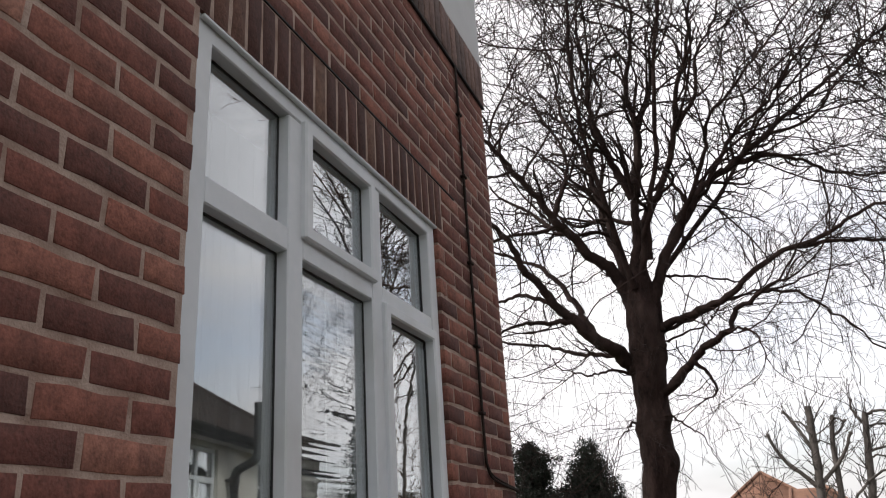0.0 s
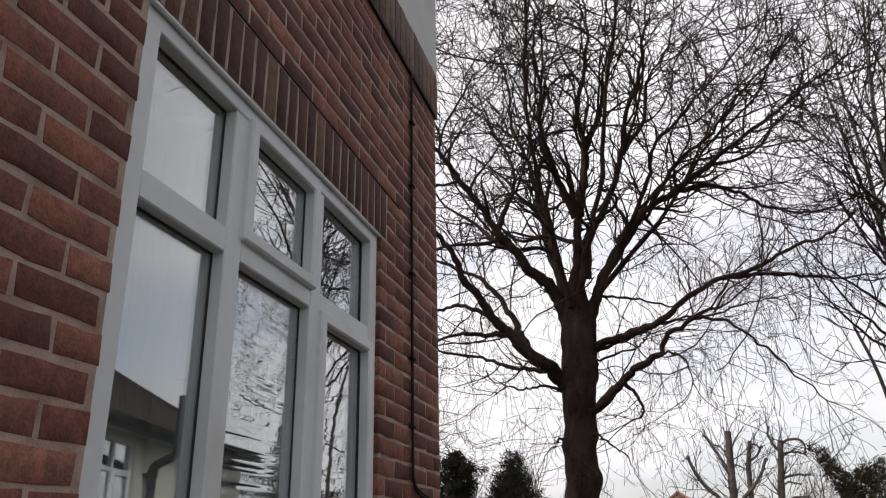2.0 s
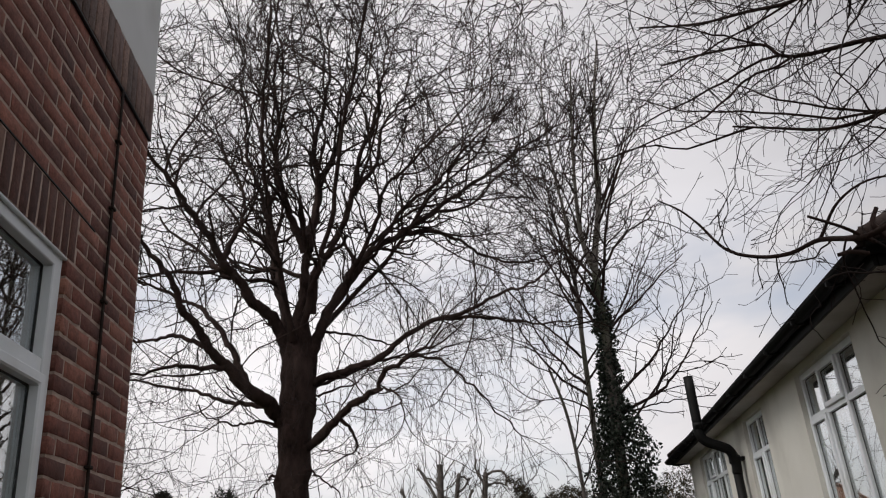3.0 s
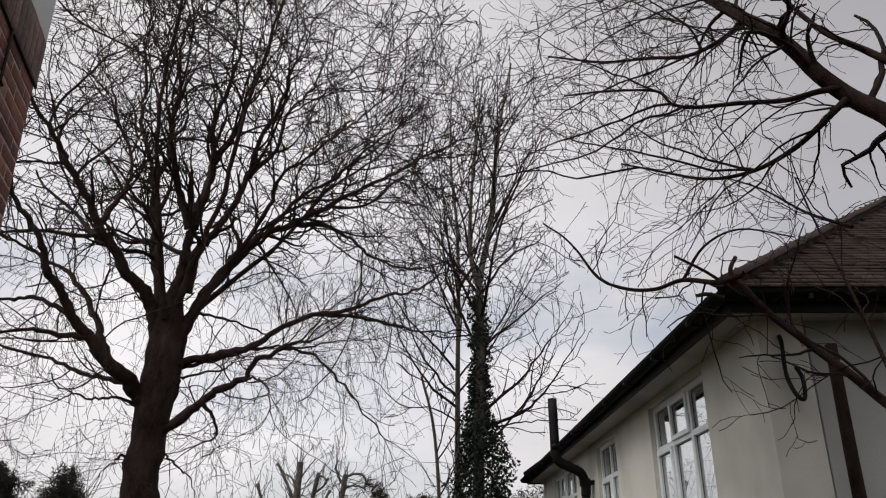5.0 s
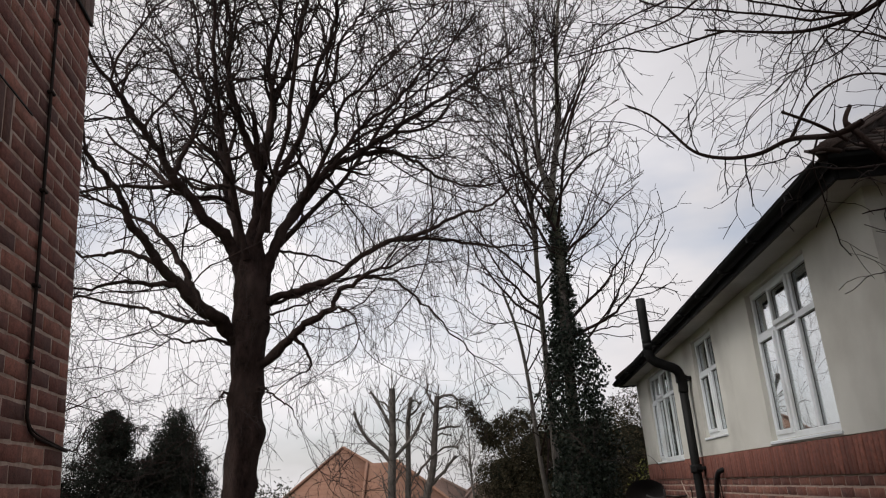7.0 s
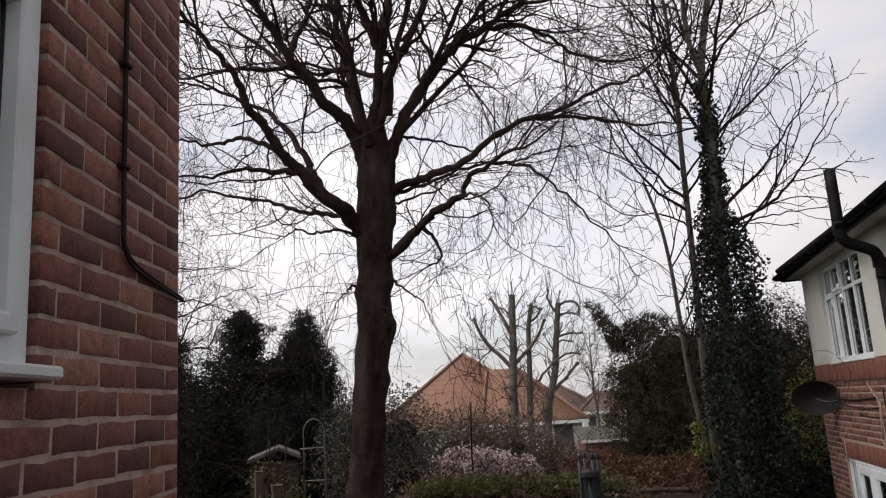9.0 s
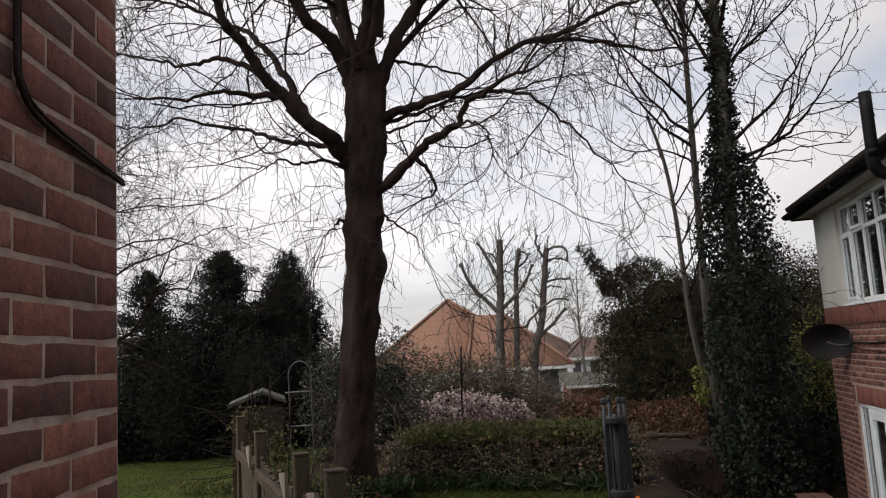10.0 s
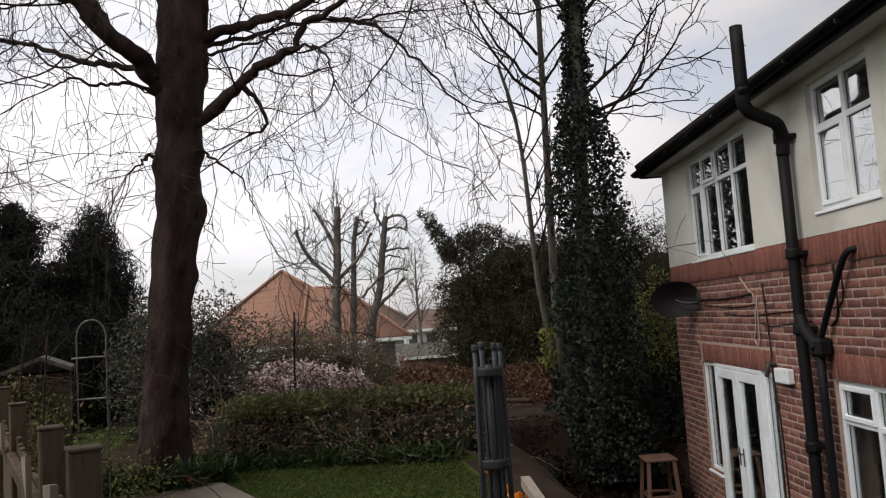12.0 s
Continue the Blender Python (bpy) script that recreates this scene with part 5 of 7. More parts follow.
slim_levels = [(2.8, 0.12, (0.4, 1.3), (26, 55), 8, 0.15, 0.05, 0.6, 0.0078), (3.8, 0.12, (0.2, 0.65), (28, 60), 6, 0.22, 0.03, 0.68, 0.0064), (2.8, 0.2, (0.10, 0.28), (28, 60), 4, 0.24, 0.0, 0.8, 0.0052)]
thin_limbs = [limb_line(p, r, 0.007, 4, rg) for r, p in (
    (0.030, [(5.18, 10.9, 6.03), (4.66, 10.73, 6.33), (4.15, 10.55, 6.93), (3.82, 10.38, 7.53), (3.66, 10.2, 8.05)]),
    (0.030, [(5.17, 10.9, 6.27), (4.83, 11.12, 6.7), (4.44, 11.35, 7.46), (4.27, 11.58, 8.26), (4.16, 11.8, 9.24)]),
    (0.028, [(5.16, 10.9, 6.77), (4.68, 10.8, 7.27), (4.16, 10.7, 7.71), (3.61, 10.6, 8.56), (3.36, 10.5, 9.27)]),
    (0.026, [(5.19, 10.9, 7.68), (4.98, 11.13, 8.43), (4.77, 11.37, 9.48), (4.75, 11.6, 10.51), (4.6, 11.7, 11.8)]),
    (0.026, [(5.22, 10.9, 8.06), (4.92, 10.65, 8.71), (4.76, 10.4, 9.84), (4.5, 10.3, 11.2)]),
    (0.026, [(5.25, 10.9, 8.4), (5.69, 11.15, 9.3), (5.96, 11.4, 10.39), (6.1, 11.5, 11.6)]),
    (0.020, [(5.18, 10.9, 5.72), (4.78, 11.0, 6.0), (4.1, 11.1, 6.1), (3.57, 11.2, 6.6)]))]
ivy_limbs = [limb_line(p, r, 0.007, 4, rg) for r, p in (
    (0.032, [(5.32, 9.8, 5.42), (6.01, 9.68, 5.71), (6.39, 9.56, 6.0), (6.59, 9.44, 6.26), (6.93, 9.32, 6.76), (7.24, 9.2, 7.25)]),
    (0.032, [(5.33, 9.8, 5.71), (6.11, 9.93, 6.35), (6.57, 10.05, 6.88), (7.05, 10.18, 7.44), (7.57, 10.3, 8.14)]),
    (0.030, [(5.38, 9.8, 6.95), (5.98, 9.67, 7.44), (6.37, 9.53, 7.76), (6.95, 9.4, 8.26)]),
    (0.030, [(5.4, 9.8, 8.0), (6.02, 9.93, 8.85), (6.69, 10.07, 9.31), (7.04, 10.2, 9.73)]),
    (0.024, [(5.3, 9.8, 5.0), (6.2, 9.95, 5.93), (6.62, 10.1, 6.52), (6.95, 10.25, 7.27), (7.22, 10.4, 7.72)]),
    (0.018, [(5.32, 9.8, 5.42), (5.93, 9.67, 5.55), (6.33, 9.53, 5.56), (7.04, 9.4, 5.61)]))]
ivy_tree, _ = plain_tree("tree", "slender bare tree with a trunk clothed in dark ivy", 41, [t_ivy, t_fork], ivy_limbs + upright_limbs(rg, t_ivy, 6.6, 13.0, 15, 3.0, 0.7) + upright_limbs(rg, t_fork, 8.6, 12.6, 9, 2.6, 0.6), slim_levels, bark_pale, bark_twig, bark_main)
thin_tree, _ = plain_tree("tree", "slender bare grey tree with upright branches", 42, [t_thin], thin_limbs + upright_limbs(rg, t_thin, 6.2, 12.8, 20, 3.2, 0.85), slim_levels, bark_pale, bark_twig, bark_main)
lean_tree, _ = plain_tree("tree", "thin leaning pale sapling", 43, [t_lean], upright_limbs(rg, t_lean, 2.6, 7.0, 9, 1.6, 0.8), slim_levels[:2], bark_pale, bark_twig, bark_main)
rg = np.random.default_rng(44)
n = 30000
h = 0.3 + 7.7 * rg.random(n) ** 1.4
a = rg.uniform(0, math.tau, n)
low_ivy = 1 / (1 + np.exp((h - 5.35) / 0.28))
wide = 0.17 + 0.40 * low_ivy + 0.10 * np.sin(h * 4.1 + a) * low_ivy + 0.05 * np.sin(h * 9.7 + a * 3)
rr = wide * (0.40 + 0.68 * rg.random(n))
cx = np.interp(h, t_ivy[0][:, 2], t_ivy[0][:, 0]) + 0.17 / (1 + np.exp((h - 4.6) / 0.35))
worn = (h < 5.6) | (rg.random(n) < 0.75 + 0.25 * np.sin(h * 6.3) - 0.16 * (h - 5.6))
h, a, rr, cx = h[worn], a[worn], rr[worn], cx[worn]
tagged(part("ivy", leaf_cloud("ivy", np.stack([cx + rr * np.cos(a), 9.85 + rr * np.sin(a) * 0.9, h], 1), 0.058, ivy_leaf, rg, 0.5, 0.85), ivy_leaf, ivy_tree, "dense dark green ivy"), kind="stuff")
n = 260
h = 0.9 + 1.0 * rg.random(n)
a = rg.uniform(0, math.tau, n)
tagged(part("ivy", leaf_cloud("ivy", np.stack([np.interp(h, t_lean[0][:, 2], t_lean[0][:, 0]) + 0.13 * np.cos(a) * rg.random(n) - 0.03, 10.88 + 0.13 * np.sin(a) * rg.random(n), h], 1), 0.08, ivy_leaf, rg, 0.4, 0.8), ivy_leaf, lean_tree), kind="stuff")

# near tree in front of the neighbouring house: cut stubs, drooping twigs
rg = np.random.default_rng(52)
near_limbs = [
    limb_line([(3.8, -1.6, 4.6), (3.81, -1.45, 4.88), (3.74, -1.35, 5.03), (3.63, -1.3, 5.18), (3.58, -1.25, 5.33), (3.49, -1.2, 5.48), (3.43, -1.1, 5.63), (3.37, -0.9, 5.93), (3.25, -0.7, 6.24)], 0.05, 0.026),
    limb_line([(3.7, -1.35, 5.02), (3.58, -1.3, 4.9), (3.51, -1.2, 4.83), (3.4, -1.1, 4.77), (3.3, -1, 4.76), (3.2, -0.9, 4.79), (3.15, -0.7, 4.92), (3.02, -0.5, 5.06)], 0.017, 0.005),
    limb_line([(3.69, -1.35, 5.08), (3.61, -1.3, 5.08), (3.55, -1.15, 5.12), (3.42, -1, 5.18), (3.23, -0.9, 5.19), (3.14, -0.85, 5.23), (3.09, -0.8, 5.33), (2.91, -0.6, 5.43), (2.77, -0.4, 5.51)], 0.017, 0.005),
    limb_line([(3.46, -1.1, 5.62), (3.39, -1, 5.56), (3.24, -0.9, 5.5), (3.08, -0.8, 5.53), (2.92, -0.6, 5.62), (2.69, -0.4, 5.76)], 0.015, 0.005),
    limb_line([(3.55, -1.25, 5.35), (3.39, -1.4, 5.3), (3.36, -1.5, 5.34), (3.24, -1.6, 5.38)], 0.02, 0.006),
    limb_line([(2.91, -1.5, 4.06), (2.87, -1.4, 4.06), (2.85, -1.2, 4.14), (2.78, -1.1, 4.13), (2.73, -0.95, 4.18), (2.68, -0.8, 4.28), (2.68, -0.6, 4.49), (2.65, -0.5, 4.61), (2.64, -0.3, 4.76)], 0.012, 0.004),
    limb_line([(3.26, -1.8, 3.46), (3.22, -1.7, 3.56), (3.19, -1.6, 3.68), (3.12, -1.5, 3.82), (3.02, -1.45, 3.94), (2.93, -1.4, 4.1)], 0.019, 0.012),
    limb_line([(3.19, -1.8, 3.52), (3.22, -1.7, 3.79), (3.25, -1.6, 4.03), (3.27, -1.5, 4.28), (3.3, -1.4, 4.55)], 0.008, 0.003),
    limb_line([(3.43, -1.5, 4.3), (3.41, -1.3, 4.45), (3.39, -1.1, 4.65), (3.36, -0.9, 4.81)], 0.008, 0.003),
    limb_line([(3.68, -1.7, 4.93), (3.6, -1.6, 5.09), (3.52, -1.5, 5.24), (3.49, -1.4, 5.44), (3.45, -1.3, 5.65)], 0.02, 0.006),
    limb_line([(2.85, -1.2, 4.14), (2.9, -1.3, 4.25), (3, -1.4, 4.29), (3.16, -1.5, 4.23)], 0.007, 0.003),
]
near_trunks = [limb_line([(4.3, -2.2, -0.2), (4.2, -2.0, 2.0), (4.05, -1.8, 4.1), (3.8, -1.6, 4.6)], 0.11, 0.05), limb_line([(3.40, -1.3, -0.2), (3.38, -1.3, 2.0), (3.386, -1.3, 3.3), (3.395, -1.3, 3.88)], 0.030, 0.022)]
for k in range(24):
    base = near_limbs[(0, 1, 2, 3, 0, 4)[k % 6]]
    q = base[0][int(len(base[0]) * rg.uniform(0.15, 0.95))]
    near_limbs.append((shoot(rg, q, np.array([-1.0, rg.uniform(-0.4, 1.3), rg.uniform(-0.5, 0.45)]), rg.uniform(0.6, 1.5), 14, 0.15, 0.01), np.linspace(rg.uniform(0.004, 0.007), 0.0018, 14)))
near_levels = [(7.0, 0.08, (0.2, 0.7), (28, 70), 10, 0.20, -0.02, 0.42, 0.0021), (10.0, 0.1, (0.10, 0.36), (28, 68), 6, 0.24, -0.03, 0.55, 0.0017), (7.0, 0.15, (0.05, 0.18), (28, 68), 4, 0.24, -0.03, 0.75, 0.0014)]
near_tree, _ = plain_tree("tree", "small bare tree with cut stubs and drooping twigs", 53, near_trunks, near_limbs, near_levels, bark_main, bark_twig)
stubs = [limb_line([(2.92, -1.4, 4.04), (2.82, -1.4, 4.1), (2.7, -1.4, 4.15)], 0.007, 0.005), limb_line([(2.93, -1.4, 4.07), (2.93, -1.4, 4.12), (2.96, -1.4, 4.17)], 0.010, 0.008), limb_line([(2.88, -1.4, 4), (2.82, -1.4, 4.01), (2.77, -1.4, 4)], 0.009, 0.007)]
for s in stubs:
    part("stub", tubes("stub", [s], bark_main, 8), bark_main, near_tree)

# tree beyond the lawn
rg = np.random.default_rng(61)
lt = limb_line([(-8.3, 12.8, 0.6), (-8.2, 12.8, 2.2), (-8.1, 12.7, 3.6), (-8.0, 12.7, 5.4)], 0.26, 0.15)
l_limbs = [limb_line(p, r, 0.008, 4, rg) for r, p in (
    (0.034, [(-8.15, 12.8, 2.6), (-7.3, 12.8, 3.3), (-6.4, 12.8, 3.0), (-4.91, 12.8, 3.55), (-4.62, 12.8, 4.12), (-4.19, 12.8, 4.32), (-3.88, 12.8, 4.32), (-3.7, 12.8, 4.73), (-3.26, 12.8, 5.01)]),
    (0.034, [(-8.1, 12.8, 3.6), (-7.2, 12.8, 4.5), (-6.2, 12.8, 4.2), (-4.97, 12.8, 4.79), (-4.47, 12.8, 4.96), (-4.04, 12.8, 5.1), (-3.53, 12.8, 5.35), (-2.95, 12.8, 5.5)]),
    (0.03, [(-5.2, 12.8, 3.42), (-4.85, 12.8, 3.65), (-4.39, 12.8, 4.59), (-4.22, 12.8, 5.0), (-3.92, 12.8, 5.41)]))]
for k in range(15):
    st = lt[0][int(8 + rg.integers(8))]
    l_limbs.append((shoot(rg, st, np.array([1.0, rg.uniform(-0.45, 0.35), rg.uniform(0.05, 0.95)]), rg.uniform(4.4, 6.6), 20, 0.15, 0.0), np.linspace(0.028, 0.005, 20)))
plain_tree("tree", "bare spreading tree beyond the lawn", 62, [lt], l_limbs, [(5.0, 0.25, (0.5, 1.5), (30, 68), 9, 0.18, -0.03, 0.5, 0.0055), (5.4, 0.12, (0.25, 0.8), (25, 60), 6, 0.18, -0.05, 0.55, 0.0045), (2.6, 0.12, (0.15, 0.45), (25, 60), 4, 0.18, -0.05, 0.65, 0.0040)], bark_main, bark_twig)


# pollarded trees far behind
def pollard(seed, r0, r1, trunk, *arms):
    """A cut-back tree: a trunk line in x and z, and knuckled arms, each a radius and a line."""
    rng = np.random.default_rng(seed)
    tree = thing("tree", "pollarded tree with knuckled stubs", "tree", group="pollarded trees behind the gardens")
    t = limb_line([(x, 32.5, z) for x, z in trunk], r0, r1, 6, rng)
    part("trunk", tubes("trunk", [t], bark_pollard, 10), bark_pollard, tree)
    arm = []
    for r, *pts in arms:
        away = rng.uniform(-0.5, 0.5)
        ln = limb_line([(x, 32.5 + away * i / len(pts), z) for i, (x, z) in enumerate(pts)], r, r * 0.65, 4, rng)
        arm.append(ln)
        part("limb", tubes("limb", [ln], bark_pollard, 8), bark_pollard, tree)
        knob = bmesh.new()
        got = bmesh.ops.create_icosphere(knob, subdivisions=1, radius=r * 1.1)
        for v in got["verts"]:
            v.co = Vector(ln[0][-1]) + v.co * rng.uniform(0.7, 1.3)
        part("knuckle", knob, bark_pollard, tree)
    tw = sprout(rng, arm + [t], (7.5, 0.35, (0.5, 2.0), (20, 60), 8, 0.16, 0.10, 0.22, 0.011))
    tw += sprout(rng, tw, (2.0, 0.3, (0.3, 0.8), (20, 50), 6, 0.2, 0.03, 0.7, 0.010))
    tagged(part("twig_growth", tubes("twig_growth", tw, bark_pollard, 3), bark_pollard, tree), kind="stuff")


pollard(71, 0.21, 0.14, [(3.3, -2.6), (3.51, 3.6), (3.61, 5.0), (3.70, 6.4), (3.77, 7.64)],
        (0.10, (3.5, 4.36), (3.05, 4.91), (2.54, 5.41), (2.18, 6.01), (1.97, 6.57)), (0.085, (3.56, 5.93), (3.31, 6.55), (3.08, 6.99), (2.79, 7.55)),
        (0.05, (3.59, 6.55), (3.41, 7.0), (3.02, 7.16)), (0.035, (3.7, 6.78), (4.03, 7.3), (4.42, 7.77)), (0.035, (3.65, 6.33), (4.1, 6.17), (4.44, 6.0)))
pollard(72, 0.16, 0.09, [(4.0, -2.6), (4.19, 2.64), (4.29, 4.42), (4.38, 6.0), (4.6, 7.2)],
        (0.09, (3.72, 4.58), (4.28, 5.15), (4.73, 5.67), (5.1, 6.39)), (0.06, (4.44, 6.34), (4.78, 6.58), (5.02, 6.95)), (0.05, (4.54, 7.03), (4.77, 7.04), (4.94, 6.87)))
pollard(73, 0.20, 0.12, [(4.5, -2.6), (4.98, 2.42), (5.37, 3.98), (5.58, 5.57), (5.8, 7.12)],
        (0.065, (5.75, 6.66), (5.46, 7.05), (5.34, 7.39), (5.4, 7.68)), (0.065, (5.8, 7.06), (6.38, 7.19), (6.67, 7.03), (6.71, 6.62)), (0.055, (5.75, 6.6), (6.27, 6.67), (6.71, 6.56)),
        (0.06, (5.61, 5.63), (6.16, 5.72), (6.71, 5.73)), (0.09, (5.09, 3.14), (5.71, 3.65), (6.39, 4.39)), (0.06, (4.58, 3.7), (5.14, 4.32), (5.93, 4.84), (6.51, 4.79)), (0.045, (5.56, 5.34), (5.93, 5.46), (6.27, 5.36)))

# thin bare tree between the far houses
rg = np.random.default_rng(77)
ft = limb_line([(8.1, 38.0, -4.0), (8.1, 38.0, 1.2), (8.0, 38.0, 3.6), (8.05, 38.0, 6.3)], 0.13, 0.02)
plain_tree("tree", "thin bare tree between far houses", 78, [ft], upright_limbs(rg, ft, 1.6, 6.0, 22, 2.0, 0.8), [(4.0, 0.1, (0.4, 1.0), (25, 60), 6, 0.2, 0.03, 0.6, 0.010), (4.0, 0.1, (0.2, 0.6), (25, 60), 5, 0.22, 0.0, 0.7, 0.009)], bark_pollard, bark_pollard)


# ---- bushes, hedges and conifers ----
def bush(name, label, category, seed, centres, radii, n, size, mat, inner=99, shell=0.6, droop=0.0, aspect=0.55, twigs=0, twig_mat=None, scale=0.72, feathery=False, m=None):
    rng = np.random.default_rng(seed)
    plant = thing(name, label, category, m)
    if inner:
        core("shade_core", centres[:inner], radii[:inner], inner_shade, plant, scale)
    spots = np.concatenate([spray_points(rng, centres, radii, n // 80, 40, droop + 0.2), blob_points(rng, centres, radii, n // 2, 0.45)]) if feathery else blob_points(rng, centres, radii, n, shell)
    tagged(part("foliage", leaf_cloud("foliage", spots, size, mat, rng, droop, aspect), mat, plant), kind="stuff")
    if twigs:
        lines = []
        for i in range(twigs):
            k = rng.integers(len(centres))
            c, r = np.array(centres[k]), np.array(radii[k])
            p = c + r * rng.uniform(-0.7, 0.7, 3)
            lines.append((shoot(rng, p, rng.normal(size=3) * np.array([1, 1, 0.4]) + np.array([0, -0.4, 0.25]), rng.uniform(0.4, 1.0), 7, 0.16, -0.05), np.linspace(0.007, 0.003, 7)))
        tagged(part("stem_growth", tubes("stem_growth", lines, twig_mat or bark_twig, 3), twig_mat or bark_twig, plant), kind="stuff")
    return plant


def farther(s):
    """A pose that sets growth back by a factor, seen from over the path."""
    eye = Vector((0.8, -1.5, 2.86))
    return Matrix.Translation(eye) @ Matrix.Scale(s, 4) @ Matrix.Translation(-eye)


def conifer(label, seed, x, y, z0, z1, r, n):
    """A dense evergreen of many feathery lumps stacked round a stem, narrowing to the top."""
    rng = np.random.default_rng(seed)
    tree = thing("conifer", label, "conifer")
    centres, radii = [], []
    for i in range(70):
        h = (i + rng.random()) / 70
        w = r * (1 - h) ** 0.55 * min(1.0, 0.85 + h)
        a, off = rng.uniform(0, math.tau), w * rng.uniform(0.25, 0.62)
        size = 0.42 * w + 0.08
        centres.append((x + off * math.cos(a), y + off * math.sin(a), z0 + (z1 - z0) * 0.97 * h))
        radii.append((size, size, size * 1.5))
    spots = np.concatenate([spray_points(rng, centres, radii, n // 34, 25, -0.3, 0.4), blob_points(rng, centres, radii, n * 6 // 10, 0.35)])
    tagged(part("foliage", leaf_cloud("foliage", spots, 0.085, conifer_leaf, rng, -0.6, 0.24), conifer_leaf, tree), kind="stuff")
    # solid dark core, its colour painting the shade between the leaves
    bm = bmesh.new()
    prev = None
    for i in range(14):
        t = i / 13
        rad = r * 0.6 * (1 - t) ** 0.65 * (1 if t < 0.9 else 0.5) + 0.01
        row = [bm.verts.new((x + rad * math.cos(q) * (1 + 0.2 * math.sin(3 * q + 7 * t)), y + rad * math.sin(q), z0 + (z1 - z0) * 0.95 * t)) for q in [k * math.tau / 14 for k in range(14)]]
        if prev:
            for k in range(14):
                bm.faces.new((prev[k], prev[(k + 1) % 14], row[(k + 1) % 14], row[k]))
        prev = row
    part("shade_core", bm, inner_shade, tree)
    pipe("trunk", [(x, y, z0 - 1.2), (x, y, z0), (x, y, z0 + (z1 - z0) * 0.6)], 0.09, bark_main, tree)


conifer("dense columnar dark green conifer", 81, -2.68, 16.1, 0.9, 5.4, 1.75, 96000)


def ragged_conifer(label, seed, x, y, z0, z1, r, n):
    """A loose evergreen: level branches in uneven tiers round a stem, their twigs hanging."""
    rng = np.random.default_rng(seed)
    tree = thing("conifer", label, "conifer")
    pipe("trunk", [(x, y, z0 - 1.2), (x, y, (z0 + z1) / 2), (x + 0.04, y, z1 - 0.15)], 0.06, bark_main, tree)
    lines, spots = [], []
    for i in range(n):
        h = (i + rng.random()) / n
        a = rng.uniform(0, math.tau)
        ln = r * (1.02 - h) ** 0.68 * rng.uniform(0.65, 1.25) * (1 + 0.25 * math.sin(h * 31))
        line = shoot(rng, np.array([x, y, z0 + (z1 - z0) * h]), np.array([math.cos(a), math.sin(a), 0.25 + 0.9 * h ** 3]), ln, 9, 0.06, -0.035)
        lines.append((line, np.linspace(0.018, 0.005, 9)))
        m = int(120 * ln + 30)
        t = 0.06 + 0.94 * rng.random(m) ** 0.65
        p = np.stack([np.interp(t * 8, np.arange(9), line[:, c]) for c in range(3)], 1)
        w = 0.16 * (1.15 - t) * ln + 0.045
        p += rng.normal(0, 1, (m, 3)) * w[:, None] * np.array([1, 1, 0.3])
        p[:, 2] -= rng.random(m) ** 1.5 * (0.10 + 0.10 * ln)
        spots.append(p)
    tagged(part("branchwork", tubes("branchwork", lines, bark_main, 4), bark_main, tree), kind="stuff")
    tagged(part("foliage", leaf_cloud("foliage", np.concatenate(spots), 0.085, conifer_leaf, rng, 0.5, 0.28), conifer_leaf, tree), kind="stuff")


ragged_conifer("ragged dark green conifer beyond a lawn", 82, -3.93, 15.4, 0.8, 5.3, 1.9, 380)
ragged_conifer("ragged dark green conifer beyond a lawn", 83, -5.5, 15.2, 0.8, 4.95, 1.6, 220)
bush("shrub", "mass of dark evergreen shrubs along a boundary", "shrub", 85, [(-3.2, 14.4, 2.0), (-4.6, 14.0, 2.0), (-6.4, 13.6, 1.6), (-1.8, 14.8, 1.9), (-8.2, 13.2, 1.2), (-3.35, 15.6, 2.9)], [(1.1, 0.8, 1.5), (0.95, 0.8, 1.5), (1.2, 0.8, 0.8), (0.9, 0.8, 1.1), (1.5, 0.9, 0.7), (0.7, 0.5, 1.3)], 40000, 0.08, conifer_leaf)
bush("shrub", "glossy dark laurel shrubs behind the hedge", "shrub", 86, [(-0.9, 12.4, 2.1), (-0.1, 12.5, 1.55), (0.25, 12.6, 1.2), (-0.25, 13.2, 2.3)], [(0.9, 0.6, 1.2), (0.6, 0.4, 0.8), (0.4, 0.4, 0.35), (0.8, 0.6, 1.05)], 16000, 0.065, shrub_leaf, shell=0.3, twigs=420, twig_mat=bramble_stem, aspect=0.45, scale=0.42)
bush("shrub", "dark evergreen shrubs behind pale blossom", "shrub", 106, [(1.2, 13.6, 2.0), (2.2, 13.8, 1.7), (3.0, 13.9, 1.3)], [(1.0, 0.7, 0.8), (0.8, 0.7, 0.6), (0.6, 0.6, 0.5)], 8000, 0.07, shrub_leaf, shell=0.4, twigs=220, twig_mat=bramble_stem, aspect=0.45, scale=0.4, m=farther(1.36))
bush("shrub", "brown tangle of bare bramble stems", "shrub", 87, [(0.8, 12.3, 1.9), (1.9, 12.5, 1.8), (2.8, 12.8, 1.5)], [(0.9, 0.4, 0.95), (0.9, 0.4, 0.9), (0.7, 0.4, 0.6)], 5000, 0.06, bramble_leaf, twigs=900, twig_mat=bramble_stem, scale=0.4, m=farther(1.36))
bush("flowering_shrub", "low mound of pale pink blossom behind a hedge", "shrub", 88, [(0.45, 15.0, 1.26), (1.0, 15.0, 1.40), (1.6, 15.2, 1.36), (2.25, 15.4, 1.22)], [(0.52, 0.4, 0.56), (0.62, 0.45, 0.62), (0.62, 0.45, 0.58), (0.46, 0.4, 0.5)], 6800, 0.072, petal_pink, inner=0, shell=0.75, droop=0.7, aspect=0.75, twigs=320)
